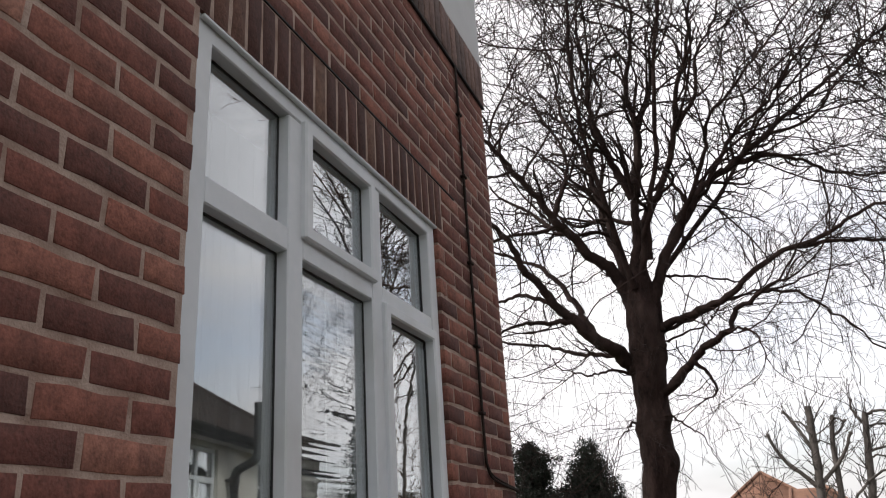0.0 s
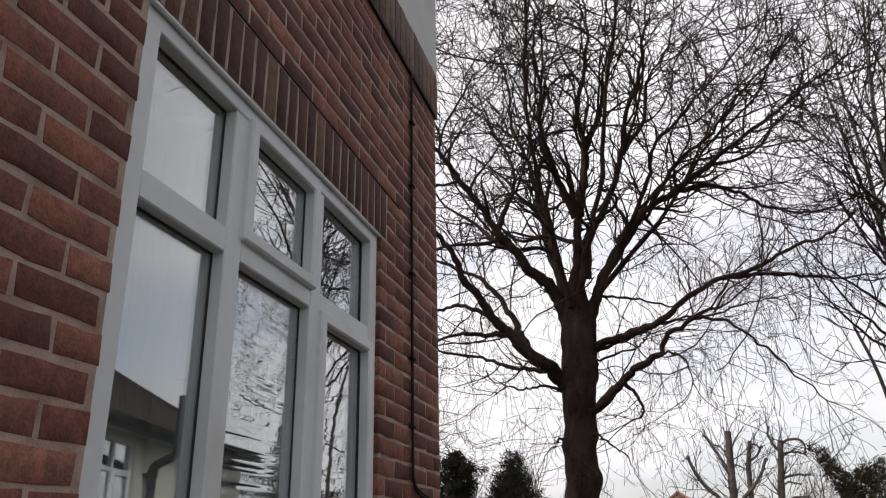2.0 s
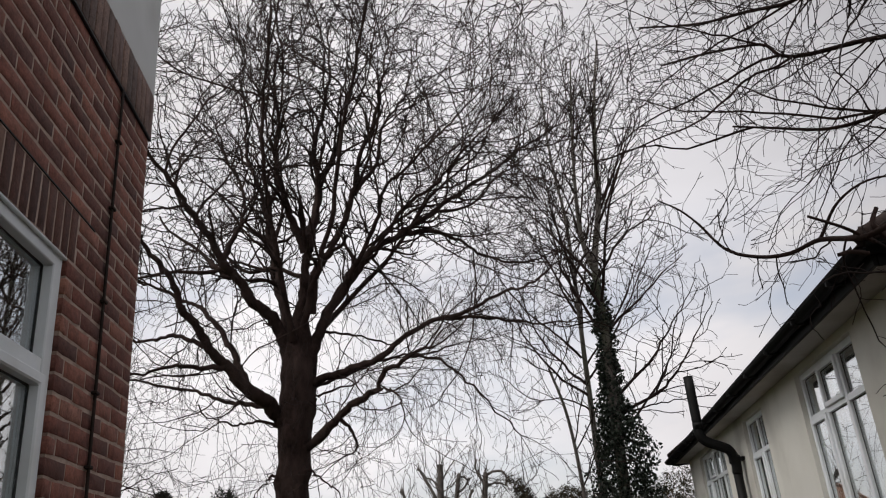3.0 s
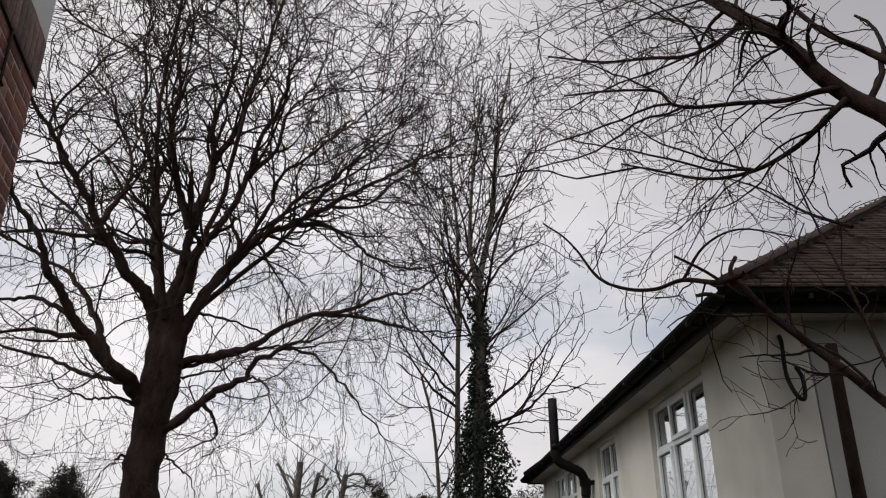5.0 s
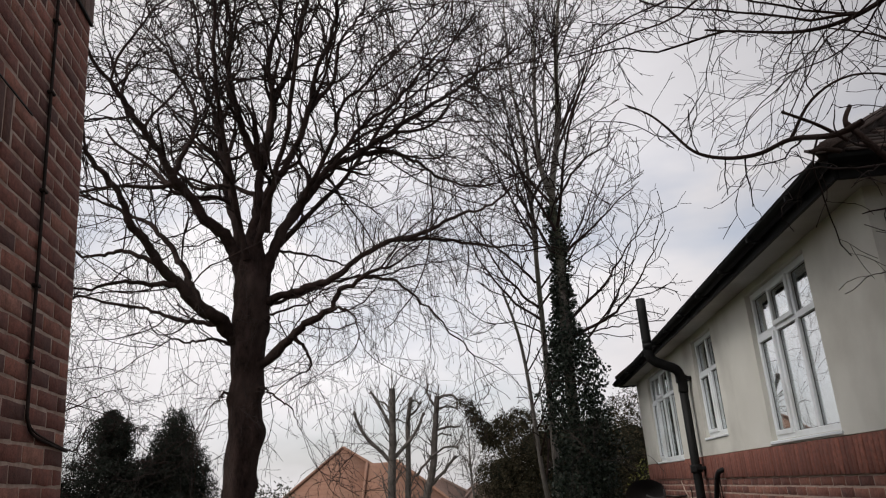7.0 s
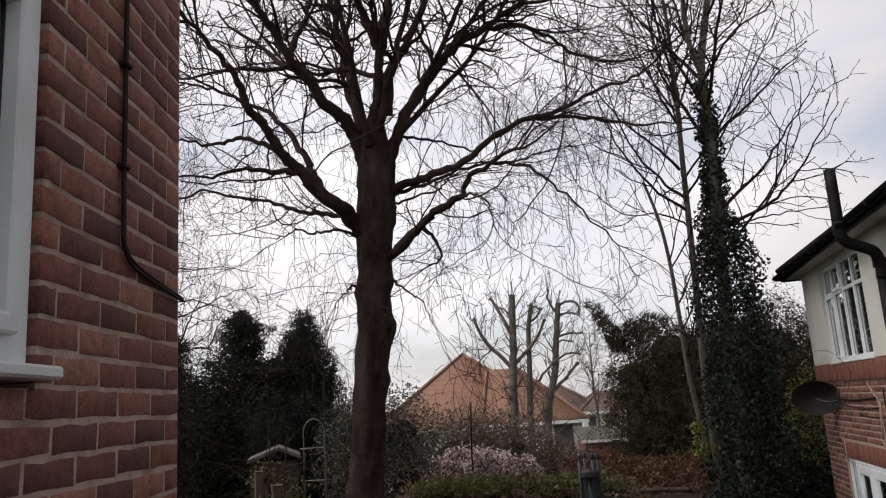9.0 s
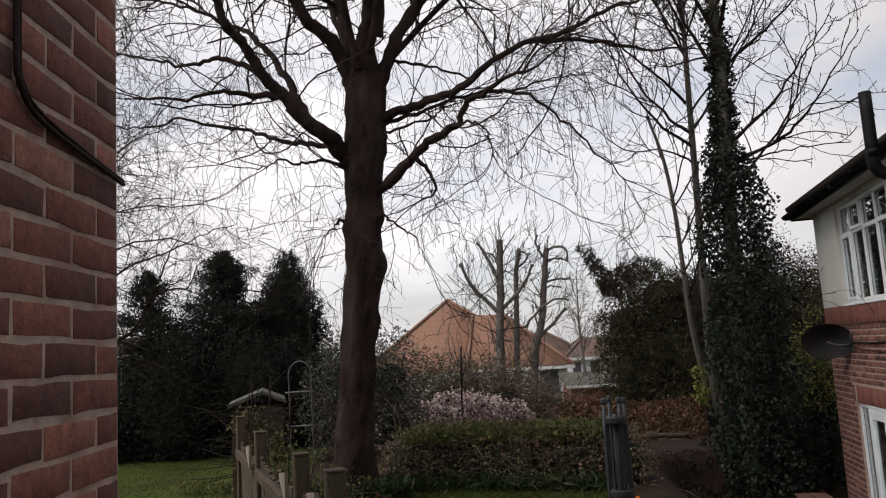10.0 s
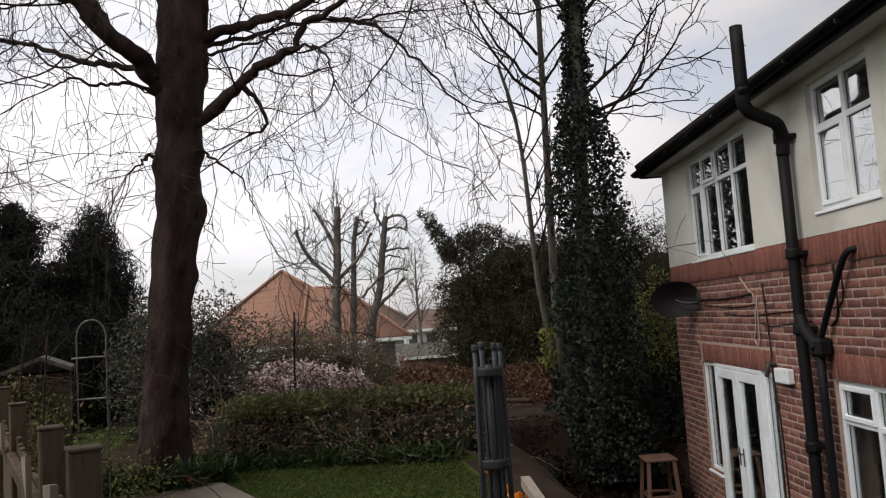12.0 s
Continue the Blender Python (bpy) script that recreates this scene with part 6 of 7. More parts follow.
hedge = bush("hedge", "low untrimmed hedge with brambles and bare stems", "hedge", 89, [(0.25 + 0.30 * i, 9.15 + 0.05 * math.sin(i) - 0.09 * i, 1.31) for i in range(10)], [(0.44, 0.42 + 0.05 * math.sin(i * 2.9), 0.52 + 0.08 * math.sin(i * 1.7)) for i in range(10)], 12500, 0.055, bramble_leaf, shell=0.66, twigs=420, twig_mat=bramble_stem, scale=0.7)
rg = np.random.default_rng(90)
tagged(part("top_growth", leaf_cloud("top_growth", blob_points(rg, [(0.55 + 0.44 * i, 9.1 - 0.11 * i, 1.75) for i in range(6)], [(0.36, 0.40, 0.13) for i in range(6)], 8500, 0.15), 0.06, hedge_leaf, rg), hedge_leaf, hedge, "green leafy top growth"), kind="stuff")
bush("conifer_hedge", "tall dark olive evergreen hedge", "hedge", 91, [(4.75, 13.9, 2.2), (5.5, 13.6, 2.5), (6.3, 13.4, 2.5), (4.6, 14.0, 3.2), (5.25, 13.7, 3.65), (6.1, 13.4, 3.65), (7.2, 13.2, 3.2), (8.2, 13.0, 3.0), (4.35, 14.0, 3.9), (4.1, 14.0, 4.3), (3.9, 14.0, 4.65), (4.9, 13.9, 4.3), (4.25, 14.0, 4.1), (4.0, 14.0, 4.48), (3.78, 14.0, 4.78), (4.5, 13.95, 4.05)], [(0.9, 0.7, 1.3), (0.9, 0.7, 1.4), (0.9, 0.7, 1.4), (0.65, 0.6, 0.6), (0.7, 0.6, 0.65), (0.8, 0.6, 0.6), (1.0, 0.7, 1.5), (1.0, 0.7, 1.4), (0.3, 0.25, 0.2), (0.22, 0.2, 0.16), (0.14, 0.14, 0.12), (0.45, 0.35, 0.25), (0.24, 0.2, 0.2), (0.16, 0.16, 0.16), (0.10, 0.10, 0.09), (0.35, 0.3, 0.3)], 150000, 0.074, laurel_leaf, droop=0.35, aspect=0.22, feathery=True, scale=0.55, inner=8, m=farther(1.43))
bush("shrub", "yellow-green leaved shrub beside a house", "shrub", 92, [(6.45, 10.4, 2.2), (6.7, 10.5, 2.7), (6.9, 10.6, 2.0)], [(0.36, 0.3, 0.6), (0.38, 0.3, 0.55), (0.36, 0.3, 0.5)], 1500, 0.06, yellow_leaf, inner=0, shell=0.2, twigs=110)
bush("shrub", "small sprig of yellow-green leaves on a sapling", "shrub", 93, [(4.72, 10.3, 2.3), (4.75, 10.3, 2.0)], [(0.12, 0.12, 0.16), (0.14, 0.12, 0.2)], 190, 0.08, yellow_leaf, inner=0, shell=0.1, twigs=6)
bush("shrub", "dark ivy-leaved undergrowth beside a patio", "shrub", 94, [(5.6, 10.7, 0.9), (6.3, 10.4, 0.7), (5.0, 10.9, 0.9), (6.9, 10.2, 0.8), (7.0, 11.3, 1.7), (7.7, 11.3, 1.7)], [(0.6, 0.4, 0.75), (0.6, 0.4, 0.8), (0.4, 0.3, 0.3), (0.5, 0.3, 0.9), (0.7, 0.4, 1.0), (0.7, 0.4, 1.0)], 10500, 0.08, ivy_leaf, shell=0.5, twigs=50)
tagged(bush("groundcover", "low dark strappy plants under a hedge", "plants", 95, [(0.0 + 0.42 * i, 8.62 - 0.12 * i, 1.15) for i in range(7)] + [(-0.85, 7.75, 1.18), (-0.5, 7.65, 1.2), (-0.15, 7.75, 1.2), (0.1, 7.95, 1.18)], [(0.26, 0.16, 0.13) for i in range(7)] + [(0.22, 0.16, 0.18) for i in range(4)], 4600, 0.13, plant_leaf, inner=0, shell=0.1, droop=-0.5, aspect=0.18), kind="stuff")


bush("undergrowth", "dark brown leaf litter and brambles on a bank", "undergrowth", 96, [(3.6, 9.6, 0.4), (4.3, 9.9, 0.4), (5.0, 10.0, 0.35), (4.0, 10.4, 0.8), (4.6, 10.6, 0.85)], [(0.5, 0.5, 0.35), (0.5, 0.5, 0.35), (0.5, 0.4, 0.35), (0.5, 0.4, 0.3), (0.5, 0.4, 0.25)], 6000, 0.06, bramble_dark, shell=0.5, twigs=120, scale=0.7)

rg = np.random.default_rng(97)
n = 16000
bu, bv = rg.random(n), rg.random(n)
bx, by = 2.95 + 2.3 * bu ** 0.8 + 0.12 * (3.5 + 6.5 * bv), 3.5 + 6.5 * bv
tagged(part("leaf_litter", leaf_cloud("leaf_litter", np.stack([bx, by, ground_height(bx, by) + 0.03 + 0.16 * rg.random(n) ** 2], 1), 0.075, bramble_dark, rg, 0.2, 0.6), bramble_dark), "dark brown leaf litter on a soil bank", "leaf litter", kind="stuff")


# ---- lawn, path, fence and garden things ----
rg = np.random.default_rng(101)
n = 110000
px_ = np.where(rg.random(n) < 0.7, rg.uniform(-1.0, 2.7, n), rg.uniform(-7.0, -1.0, n))
py_ = np.where(px_ > -1, rg.uniform(4.6, 8.7, n), rg.uniform(5.0, 13.5, n))
keep = ~((px_ > -1.0) & (px_ < 0.83 - 0.37 * (py_ - 6.25)) & (py_ < 8.6)) & (px_ < 1.95 + 0.12 * py_) & ~((py_ > 8.8) & (px_ > -1.4))
px_, py_ = px_[keep], py_[keep]
blades = leaf_cloud("grass", np.stack([px_, py_, ground_height(px_, py_) - 0.005], 1), 0.034, grass_blade, rg, -0.9, 0.3)
tagged(part("grass", blades, grass_blade), "short green lawn grass", "grass", kind="stuff")
path = thing("path", "worn concrete garden path beside a fence", "path", kind="structure")
for i in range(9):
    a, b = -4.0 + i * 1.36, -4.0 + (i + 1) * 1.36 - 0.012
    sh = [0.8 - 0.37 * (max(y, 3.6) - 6.25) for y in (a, b)]
    le = [max(0.30 - 0.383 * (y - 1.78), -0.95) if y > 1.2 else 0.04 for y in (a, b)]
    bm = bmesh.new()
    for z in (1.0, 1.135):
        for x, y in ((le[0], a), (sh[0], a), (sh[1], b), (le[1], b)):
            bm.verts.new((x, y, z))
    bm.verts.ensure_lookup_table()
    for f in ((0, 3, 2, 1), (4, 5, 6, 7), (0, 1, 5, 4), (1, 2, 6, 5), (2, 3, 7, 6), (3, 0, 4, 7)):
        bm.faces.new([bm.verts[k] for k in f])
    bmesh.ops.bevel(bm, geom=bm.edges[:], offset=0.008, segments=1, affect="EDGES")
    part("slab", bm, concrete, path)

# timber fence, its posts in a line away from the house
fence = thing("fence", "weathered timber garden fence with square posts", "fence")
F0, F1 = np.array([0.25, 1.70]), np.array([-1.20, 5.75])
fd = unit(F1 - F0)
yaw = math.degrees(math.atan2(fd[1], fd[0])) - 90
posts = [0.0, 0.86, 2.62, 4.05]
for i, s in enumerate(posts):
    q = F0 + fd * s
    top = (2.37, 2.355, 2.34, 2.37)[i]
    bm = box(bmesh.new(), (-0.042, -0.042, 1.0 - top), (0.042, 0.042, 0), 0.008)
    ob = part("post", bm, old_wood, fence)
    ob.matrix_local = pose(q[0], q[1], top, 0, 0, yaw)
    cap = part("post_cap", box(bmesh.new(), (-0.046, -0.046, 0.0), (0.046, 0.046, 0.012), 0.004), old_wood, ob)
    if i + 1 < len(posts):
        nx = posts[i + 1] - s
        for b in range(int(nx / 0.1)):
            y0 = 0.055 + b * (nx - 0.11) / int(nx / 0.1)
            hh = top - 0.16 - 0.10 * math.sin(math.pi * (y0 / nx)) + rg.normal(0, 0.006)
            ob = part("board", box(bmesh.new(), (-0.012, y0, 1.08), (0.012, y0 + (0.042 if i == 0 else 0.08), hh), 0.004), old_wood, fence)
            ob.matrix_local = pose(q[0], q[1], 0, 0, 0, yaw) @ pose(0.0, 0, rg.normal(0, 0.004), rg.normal(0, 0.3))
        for z in (1.35, 2.02):
            ob = part("rail", box(bmesh.new(), (-0.06, 0.05, z), (-0.016, nx - 0.05, z + 0.07), 0.006), old_wood, fence)
            ob.matrix_local = pose(q[0], q[1], 0, 0, 0, yaw)
        bm = bmesh.new()
        for x in (-0.082, -0.062):
            for y, z in ((0.052, top - 0.09), (0.052, top - 0.27), (0.26, top - 0.15), (0.26, top - 0.12)):
                bm.verts.new((x, y, z))
        bm.verts.ensure_lookup_table()
        for f in ((0, 1, 2, 3), (7, 6, 5, 4), (0, 4, 5, 1), (1, 5, 6, 2), (2, 6, 7, 3), (3, 7, 4, 0)):
            bm.faces.new([bm.verts[k] for k in f])
        ob = part("brace", bm, pale_wood, fence, "pale sawn brace")
        ob.matrix_local = pose(q[0], q[1], 0, 0, 0, yaw)

# low store with a felt roof
shed = thing("shed", "small weathered garden store with mossy felt roof", "shed", pose(-1.55, 7.0, 1.06, 0, 0, 12) @ Matrix.Diagonal((0.62, 1.0, 1.0, 1)))
for i in range(11):
    block("board", (-0.04 + i * 0.08, -0.32, 0), (-0.04 + i * 0.08 + 0.076, -0.30, 1.345), old_wood, shed, bevel=0.003)
block("body", (-0.04, -0.298, 0), (0.84, 0.5, 1.34), old_wood, shed)
bm = bmesh.new()
pr = [(-0.10, 1.37), (0.48, 1.50), (0.88, 1.39)]
for y in (-0.42, 0.6):
    for x, z in pr + [(x, z - 0.035) for x, z in reversed(pr)]:
        bm.verts.new((x, y, z))
bm.verts.ensure_lookup_table()
bm.faces.new([bm.verts[k] for k in range(6)])
bm.faces.new([bm.verts[k] for k in range(11, 5, -1)])
for k in range(6):
    bm.faces.new((bm.verts[k], bm.verts[k + 6], bm.verts[(k + 1) % 6 + 6], bm.verts[(k + 1) % 6]))
part("roof", bm, roof_felt, shed)
# hoop support
hoop = thing("garden_hoop", "narrow grey metal hoop plant support", "plant support", pose(-0.77, 6.7, 1.1, 0, 0, -8))
pts = [(-0.125, 0, 0), (-0.125, 0, 0.8), (-0.125, 0, 1.5)] + [(-0.125 * math.cos(t), 0, 1.60 + 0.15 * math.sin(t)) for t in (0.0, 0.5, 1.05, 1.57, 2.1, 2.64, 3.1416)] + [(0.125, 0, 1.5), (0.125, 0, 0.8), (0.125, 0, 0)]
pipe("hoop", pts, 0.008, wire_metal, hoop, steps=3, sides=8)
for z, e in ((1.42, 0.17), (1.06, 0.17), (0.5, 0.15)):
    pipe("crossbar", [(-e, 0, z), (0, 0, z + 0.004), (e, 0, z)], 0.009, wire_metal, hoop, steps=2, sides=8)
bush("shrub", "straggly climbing plant on a fence end", "shrub", 103, [(-1.0, 6.2, 1.9), (-0.75, 5.9, 1.7), (-0.4, 6.3, 1.5)], [(0.3, 0.25, 0.45), (0.3, 0.25, 0.4), (0.35, 0.3, 0.3)], 1500, 0.04, hedge_leaf, inner=0, shell=0.1, twigs=14)
bush("shrub", "pale yellow-green climber over a garden store", "shrub", 108, [(-1.32, 6.55, 2.25), (-1.15, 6.6, 2.05), (-1.22, 6.5, 1.75)], [(0.17, 0.12, 0.2), (0.16, 0.12, 0.25), (0.2, 0.12, 0.3)], 1300, 0.038, climber_leaf, inner=0, shell=0.1, twigs=60)
for x, y, z0, z1 in ((-1.15, 5.9, 1.3, 2.66), (-0.95, 5.8, 1.5, 2.72), (-0.78, 5.9, 1.4, 2.5)):
    st = thing("garden_stake", "thin dark garden stake", "stake", group="stakes by the fence")
    pipe("stick", [(x, y, 1.05), (x + 0.02, y, (z0 + z1) / 2), (x + 0.06, y, z1)], 0.007, bark_main, st, sides=6)
st = thing("garden_post", "thin dark metal post in a hedge", "post")
pipe("rod", [(1.16, 14.7, 0.6), (1.17, 14.7, 1.8), (1.22, 14.7, 2.95)], 0.020, black_plastic, st, steps=2, sides=8)

rack = thing("garden_rack", "low green garden rack of thin slats beyond a hedge", "garden rack", pose(2.78, 11.2, 1.0))
for k in range(5):
    pipe("slat", [(0, 0.05 * k, 0.46 + 0.035 * k), (0.3, 0.05 * k, 0.465 + 0.035 * k), (0.64, 0.05 * k, 0.45 + 0.035 * k)], 0.011, green_paint, rack, steps=2, sides=6)
for x in (0.02, 0.60):
    pipe("leg", [(x, 0.1, 0.0), (x, 0.1, 0.3), (x, 0.1, 0.53)], 0.012, green_paint, rack, steps=2, sides=6)
bush("plants", "clump of pale-tipped leafy plants on a lawn", "plants", 109, [(-2.75, 9.35, 1.2), (-2.35, 9.3, 1.18), (-2.0, 9.2, 1.16)], [(0.25, 0.2, 0.16), (0.25, 0.2, 0.14), (0.2, 0.2, 0.12)], 900, 0.06, hedge_leaf, inner=0, shell=0.1, droop=-0.4, aspect=0.35)

# folded rotary airer
airer = thing("rotary_airer", "folded grey metal rotary clothes airer with black hubs", "clothes airer", pose(1.735, 2.80, 1.1))
pipe("pole", [(0, 0, 0), (0, 0, 0.5), (0, 0, 1.34)], 0.022, grey_metal, airer, steps=2, sides=12)
for dx, dy, top in ((-0.060, 0.0, 1.42), (-0.018, 0.038, 1.43), (0.022, -0.03, 1.425), (0.062, 0.012, 1.42)):
    arm = pipe("arm", [(dx * 1.15, dy, 0.62), (dx * 1.1, dy, 1.0), (dx, dy, top)], 0.011, grey_metal, airer, steps=2, sides=10)
    pipe("end_cap", [(dx, dy, top - 0.015), (dx, dy, top), (dx, dy, top + 0.015)], 0.0155, grey_metal, arm, steps=2, sides=10)
for z, r in ((1.31, 0.062), (0.90, 0.066)):
    pipe("hub", [(0, 0, z - 0.02), (0, 0, z), (0, 0, z + 0.02)], r, rubber, airer, steps=2, sides=14)
rgl = np.random.default_rng(7)
lines = []
for i in range(40):
    a = rgl.uniform(0, math.tau)
    d = np.array([math.cos(a) * 0.056, math.sin(a) * 0.05, 0])
    lines.append((np.array([d + [0, 0, 0.2], d * 1.15 + [0, 0, 0.6], d * 0.9 + [0, 0, 1.30]]), [0.003] * 3))
tagged(part("drying_line", tubes("drying_line", lines, grey_metal, 3), grey_metal, airer, "loosely gathered drying lines"), kind="stuff")

# raised bed edge with marigolds
bed = thing("bed_edge", "timber edging board of a raised flower bed", "edging")
bm = bmesh.new()
for z in (0.95, 1.17):
    for x, y in ((2.62, 4.6), (2.70, 4.58), (3.02, 6.3), (2.94, 6.32)):
        bm.verts.new((x, y, z))
bm.verts.ensure_lookup_table()
for f in ((0, 3, 2, 1), (4, 5, 6, 7), (0, 1, 5, 4), (1, 2, 6, 5), (2, 3, 7, 6), (3, 0, 4, 7)):
    bm.faces.new([bm.verts[k] for k in f])
part("board", bm, pale_wood, bed)
bush("flowers", "bright orange marigold flowers in a bed", "flowers", 104, [(2.55, 5.25, 1.22), (2.60, 5.7, 1.2), (2.72, 6.6, 1.2), (2.5, 4.9, 1.2)], [(0.09, 0.09, 0.06), (0.07, 0.07, 0.05), (0.05, 0.05, 0.04), (0.08, 0.08, 0.05)], 260, 0.04, petal_orange, inner=0, shell=0.4, aspect=0.9)
bush("flowers", "a few yellow-orange flowers beside a path", "flowers", 105, [(-0.35, 8.0, 1.22), (-0.1, 7.7, 1.2)], [(0.06, 0.06, 0.04), (0.05, 0.05, 0.03)], 60, 0.04, petal_orange, inner=0, shell=0.4, aspect=0.9)

# tall stool on the patio
stool = thing("stool", "tall brown wooden stool by a brick wall", "stool", pose(5.70, 9.05, -0.12, 0, 0, -12))
block("seat", (-0.21, -0.21, 0.72), (0.21, 0.21, 0.755), red_wood, stool, bevel=0.008)
for sx in (-1, 1):
    for sy in (-1, 1):
        bm = bmesh.new()
        box(bm, (-0.024, -0.024, 0), (0.024, 0.024, 0.72), 0.005)
        for v in bm.verts:
            f = 1 - v.co.z / 0.72
            v.co.x += sx * (0.165 + 0.05 * f)
            v.co.y += sy * (0.165 + 0.05 * f)
        part("leg", bm, red_wood, stool)
for sx in (-1, 1):
    block("rail", (sx * 0.19 - 0.012, -0.17, 0.25), (sx * 0.19 + 0.012, 0.17, 0.285), red_wood, stool)
    block("rail", (-0.17, sx * 0.19 - 0.012, 0.25), (0.17, sx * 0.19 + 0.012, 0.285), red_wood, stool)

# bank of fallen brown leaves behind the patio, held by two old timbers
rg = np.random.default_rng(107)
n = 15000
bx, bt = rg.uniform(3.0, 6.2, n), rg.random(n)
by = 11.7 + 2.2 * bt + 0.15 * np.sin(bx * 3.1)
bz = 1.02 + 0.62 * bt + 0.05 * np.sin(bx * 2.3 + bt * 6) + 0.05 * rg.random(n)
bank = thing("leaf_bank", "sloping bank covered in fallen brown leaves", "bank")
bm = bmesh.new()
cols = []
for i in range(18):
    x = 2.9 + i * 0.2
    cols.append([bm.verts.new((x, 11.6 + 2.4 * t + 0.15 * math.sin(x * 3.1), (0.98 if t else 0.3) + 0.62 * t + 0.05 * math.sin(x * 2.3 + t * 6))) for t in (0.0, 0.02, 0.3, 0.6, 1.0)])
for p, q in zip(cols, cols[1:]):
    for i in range(4):
        bm.faces.new((p[i], q[i], q[i + 1], p[i + 1]))
part("earth", bm, soil, bank)
tagged(part("leaf_cover", leaf_cloud("leaf_cover", np.stack([bx, by, bz], 1), 0.075, brown_leaf, rg, 0.2, 0.65), brown_leaf, bank, "fallen brown leaves"), kind="stuff")
for y, z, x0, x1 in ((11.55, 1.06, 3.2, 5.1), (11.72, 1.22, 3.5, 4.9)):
    log = thing("timber", "old dark edging timber lying on a bank", "timber", group="timbers on the bank")
    pipe("log", [(x0, y, z), ((x0 + x1) / 2, y + 0.03, z + 0.02), (x1, y - 0.05, z - 0.01)], 0.04, old_wood, log, sides=8)


# ---- houses beyond the gardens ----
def hip_house(label, m, w, d, wall_z, ridge_z, ridge, roof_mat, wall_mat, windows, doors=(), whole=None):
    """A house with a hipped or gabled tile roof: courses of tiles stepped, walls, windows with panes, chimney."""
    hs = whole or thing("house", label, "house", m)
    before = set(hs.children)
    block("wall", (0, 0, -4), (w, d, wall_z), wall_mat, hs, bevel=0.01)
    o = 0.35
    a, b = ridge
    rows = 16
    vs, fs = [], []
    e = [(-o, -o), (w + o, -o), (w + o, d + o), (-o, d + o)]
    t = [(a[0], a[1]), (b[0], a[1]), (b[0], b[1]), (a[0], b[1])]
    for r in range(rows):
        for f, lift in ((r / rows, 0.03), ((r + 1) / rows, 0.0)):
            vs += [(e[i][0] + (t[i][0] - e[i][0]) * f, e[i][1] + (t[i][1] - e[i][1]) * f, wall_z - 0.1 + (ridge_z - wall_z) * f + lift) for i in range(4)]
    for k in range(0, len(vs) - 4, 4):
        fs += [(k + i, k + (i + 1) % 4, k + 4 + (i + 1) % 4, k + 4 + i) for i in range(4)]
    fs += [(len(vs) - 4, len(vs) - 3, len(vs) - 2, len(vs) - 1), (3, 2, 1, 0)]
    part("roof", raw_mesh("roof", vs, fs, roof_mat), roof_mat, hs)
    for i in range(4):
        pipe("hip_cap", [(*e[i], wall_z - 0.06), (*[(p + q) / 2 for p, q in zip(e[i], t[i])], (wall_z + ridge_z) / 2 - 0.03), (*t[i], ridge_z - 0.05)], 0.09, roof_mat, hs, steps=2, sides=6)
    bm = bmesh.new()
    box(bm, (-o, -o - 0.02, wall_z - 0.22), (w + o, -o, wall_z - 0.05))
    part("fascia", bm, white_paint, hs)
    for x0, z0, x1, z1 in windows:
        wd = block("window", (x0, -0.05, z0), (x1, -0.002, z1), white_paint, hs, bevel=0.01)
        n = max(1, round((x1 - x0) / 0.6))
        for i in range(n):
            q = (x1 - x0 - 0.06) / n
            block("pane", (x0 + 0.05 + i * q, -0.058, z0 + 0.06), (x0 + 0.02 + (i + 1) * q, -0.0505, z1 - 0.06), dark_door, wd, bevel=0)
    for x0, z0, x1, z1 in doors:
        block("door", (x0, -0.05, z0), (x1, -0.002, z1), dark_door, hs)
    if whole:
        for ob in set(hs.children) - before:
            ob.matrix_local = m
    return hs


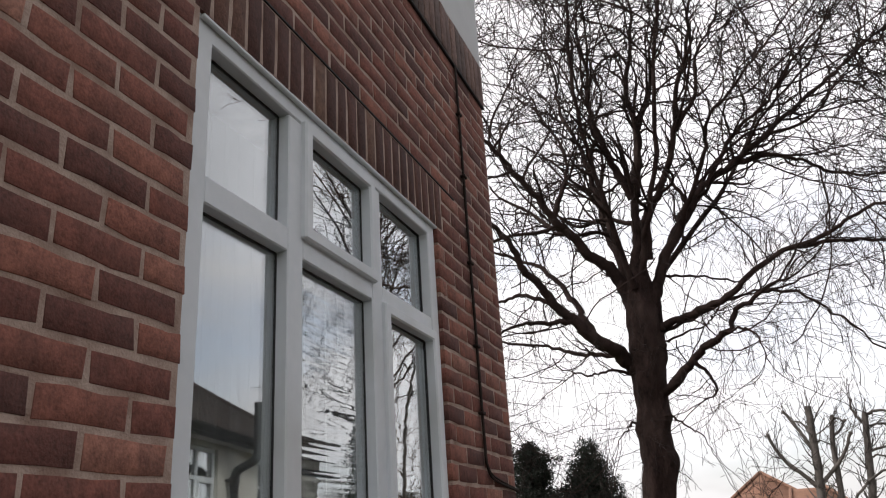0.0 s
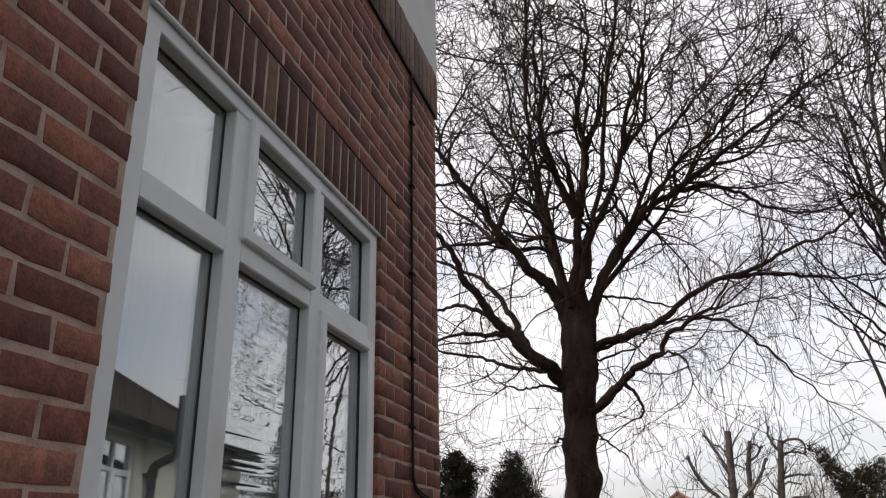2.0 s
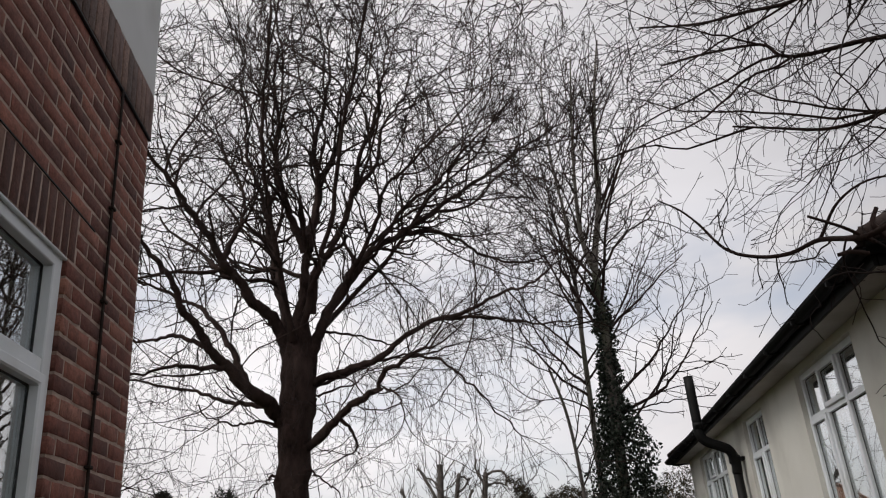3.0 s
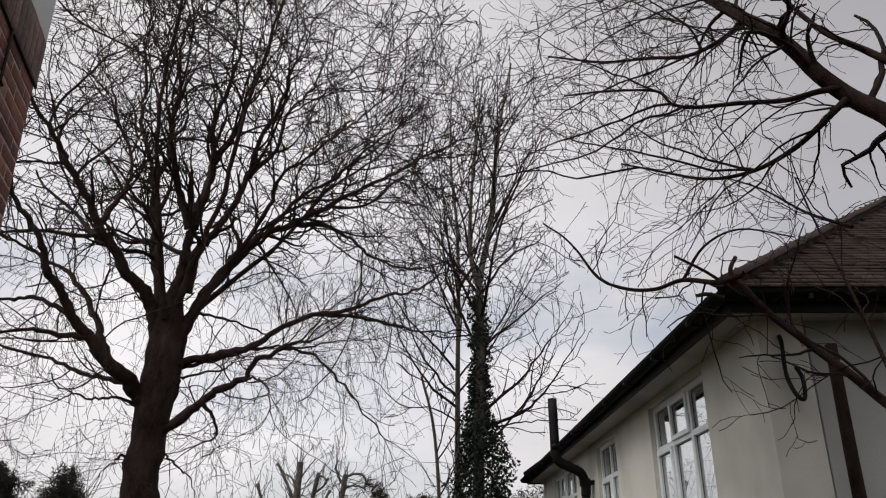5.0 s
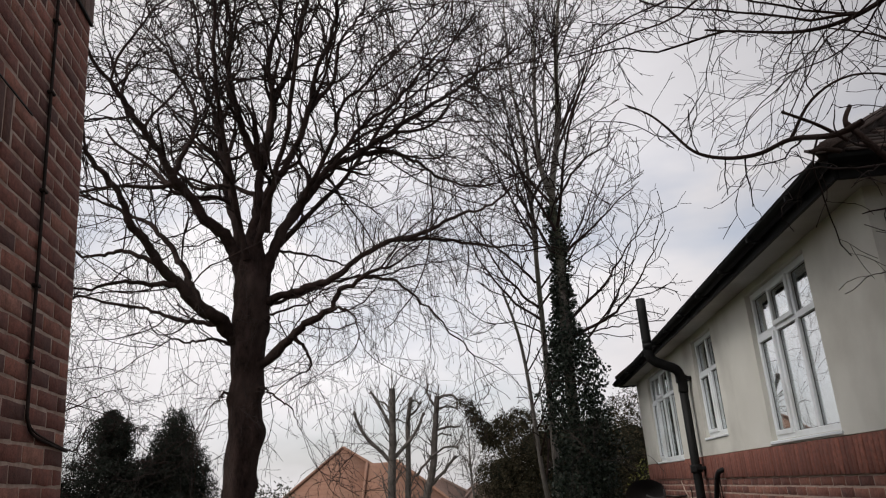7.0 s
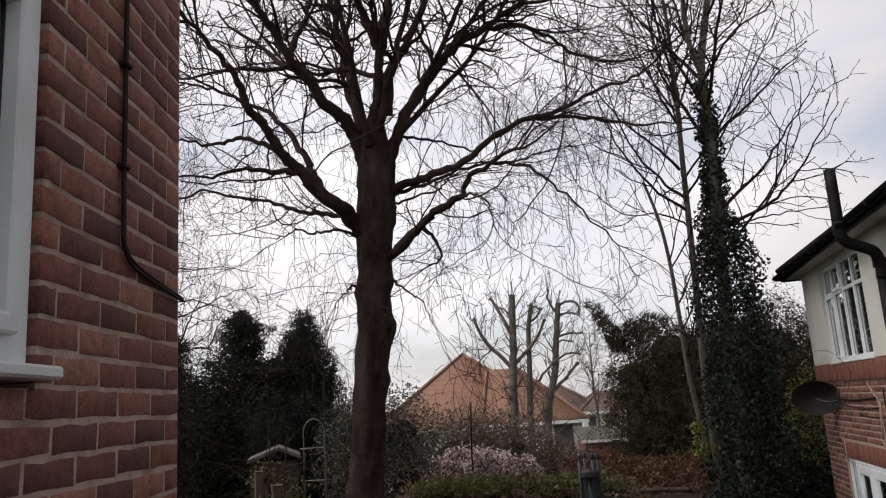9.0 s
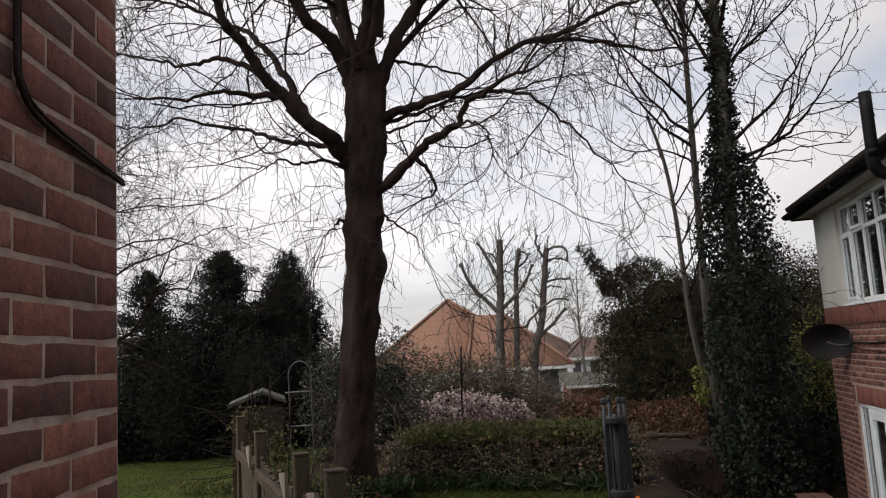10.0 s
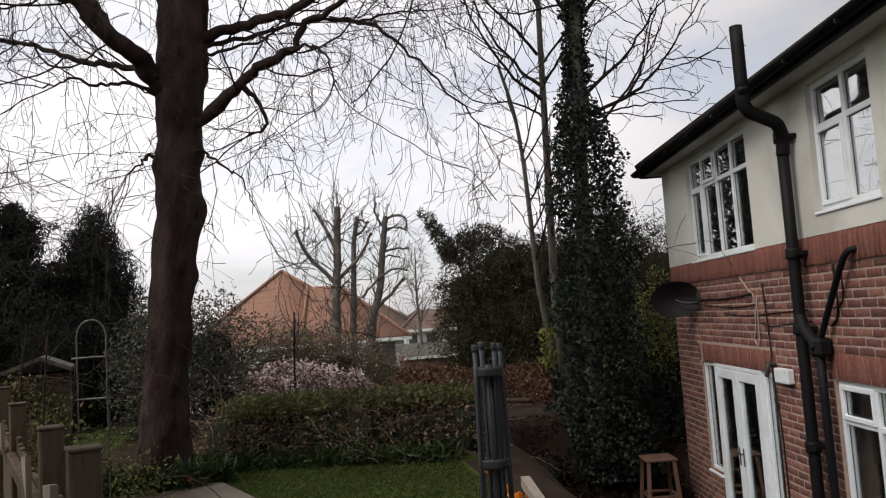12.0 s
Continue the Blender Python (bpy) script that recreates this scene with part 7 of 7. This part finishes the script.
orange_house = hip_house("house with a steep orange tiled roof and a lower wing", pose(-3.4, 40.0, 0, 0, 0, 3), 10.4, 11.0, 1.75, 6.0, ((5.18, 5.4), (5.22, 5.5)), orange_tile, white_paint, [(1.0, 0.6, 2.4, 1.6)])
hip_house("", pose(5.9, -0.75, 0, 0, 0, -3), 4.95, 7.0, 1.85, 4.9, ((0.3, 3.4), (1.95, 3.6)), orange_tile, white_paint, [], [(3.45, 0.0, 4.45, 1.55)], orange_house)
block("chimney", (8.1, 4.1, 3.4), (8.62, 4.7, 4.95), render_cream, orange_house, "pale rendered chimney", 0.02)
hip_house("far house with a brown hipped roof", pose(5.2, 50.0, 0, 0, 0, 3), 5.6, 6.0, 1.9, 3.85, ((2.8, 2.9), (3.3, 3.1)), brown_tile, white_paint, [])
hip_house("white house with a brown hipped roof", pose(9.0, 48.0, 0, 0, 0, -4), 6.0, 6.0, 2.05, 3.35, ((1.3, 2.8), (4.4, 3.2)), brown_tile, white_paint, [(0.15, 0.7, 0.75, 1.75), (1.25, 0.7, 1.95, 1.75), (2.6, 0.7, 3.6, 1.75)])
hip_house("pale low house beyond conifers", pose(-13.5, 21.0, 0, 0, 0, 8), 6.5, 5.0, 3.4, 4.0, ((0.5, 2.3), (6.0, 2.7)), brown_tile, render_cream, [(2.6, 2.0, 3.6, 3.1), (4.3, 2.0, 5.4, 3.1)])
garage = thing("garage", "low brick outbuilding with a grey felt roof", "garage", pose(6.75, 34.5, -3.0, 0, 0, -4))
block("wall", (0, 0, -0.5), (2.2, 4.0, 3.85), r_brick_joined, garage)
bm = bmesh.new()
for x, y, z in ((-0.2, -0.25, 3.86), (2.4, -0.25, 3.86), (2.4, 4.2, 4.3), (-0.2, 4.2, 4.3), (-0.2, -0.25, 3.98), (2.4, -0.25, 3.98), (2.4, 4.2, 4.42), (-0.2, 4.2, 4.42)):
    bm.verts.new((x, y, z))
bm.verts.ensure_lookup_table()
for f in ((0, 3, 2, 1), (4, 5, 6, 7), (0, 1, 5, 4), (1, 2, 6, 5), (2, 3, 7, 6), (3, 0, 4, 7)):
    bm.faces.new([bm.verts[k] for k in f])
part("roof", bm, roof_felt, garage, "grey felt lean-to roof")
block("fascia", (-0.22, -0.275, 3.84), (2.42, -0.252, 3.97), white_paint, garage, "white fascia board")
# distant woodland along the horizon
rg = np.random.default_rng(111)
n = 15000
a = rg.uniform(radians(20), radians(160), n)
d = rg.uniform(70, 90, n)
h = rg.random(n) * (3.2 + 1.2 * np.sin(a * 23) + 0.9 * np.sin(a * 57))
tagged(part("distant_woodland", leaf_cloud("distant_woodland", np.stack([d * np.cos(a), d * np.sin(a), h - 3.5], 1), 0.9, shrub_leaf, rg, 0, 0.8), shrub_leaf), "dark line of distant woodland", "woodland", kind="stuff")
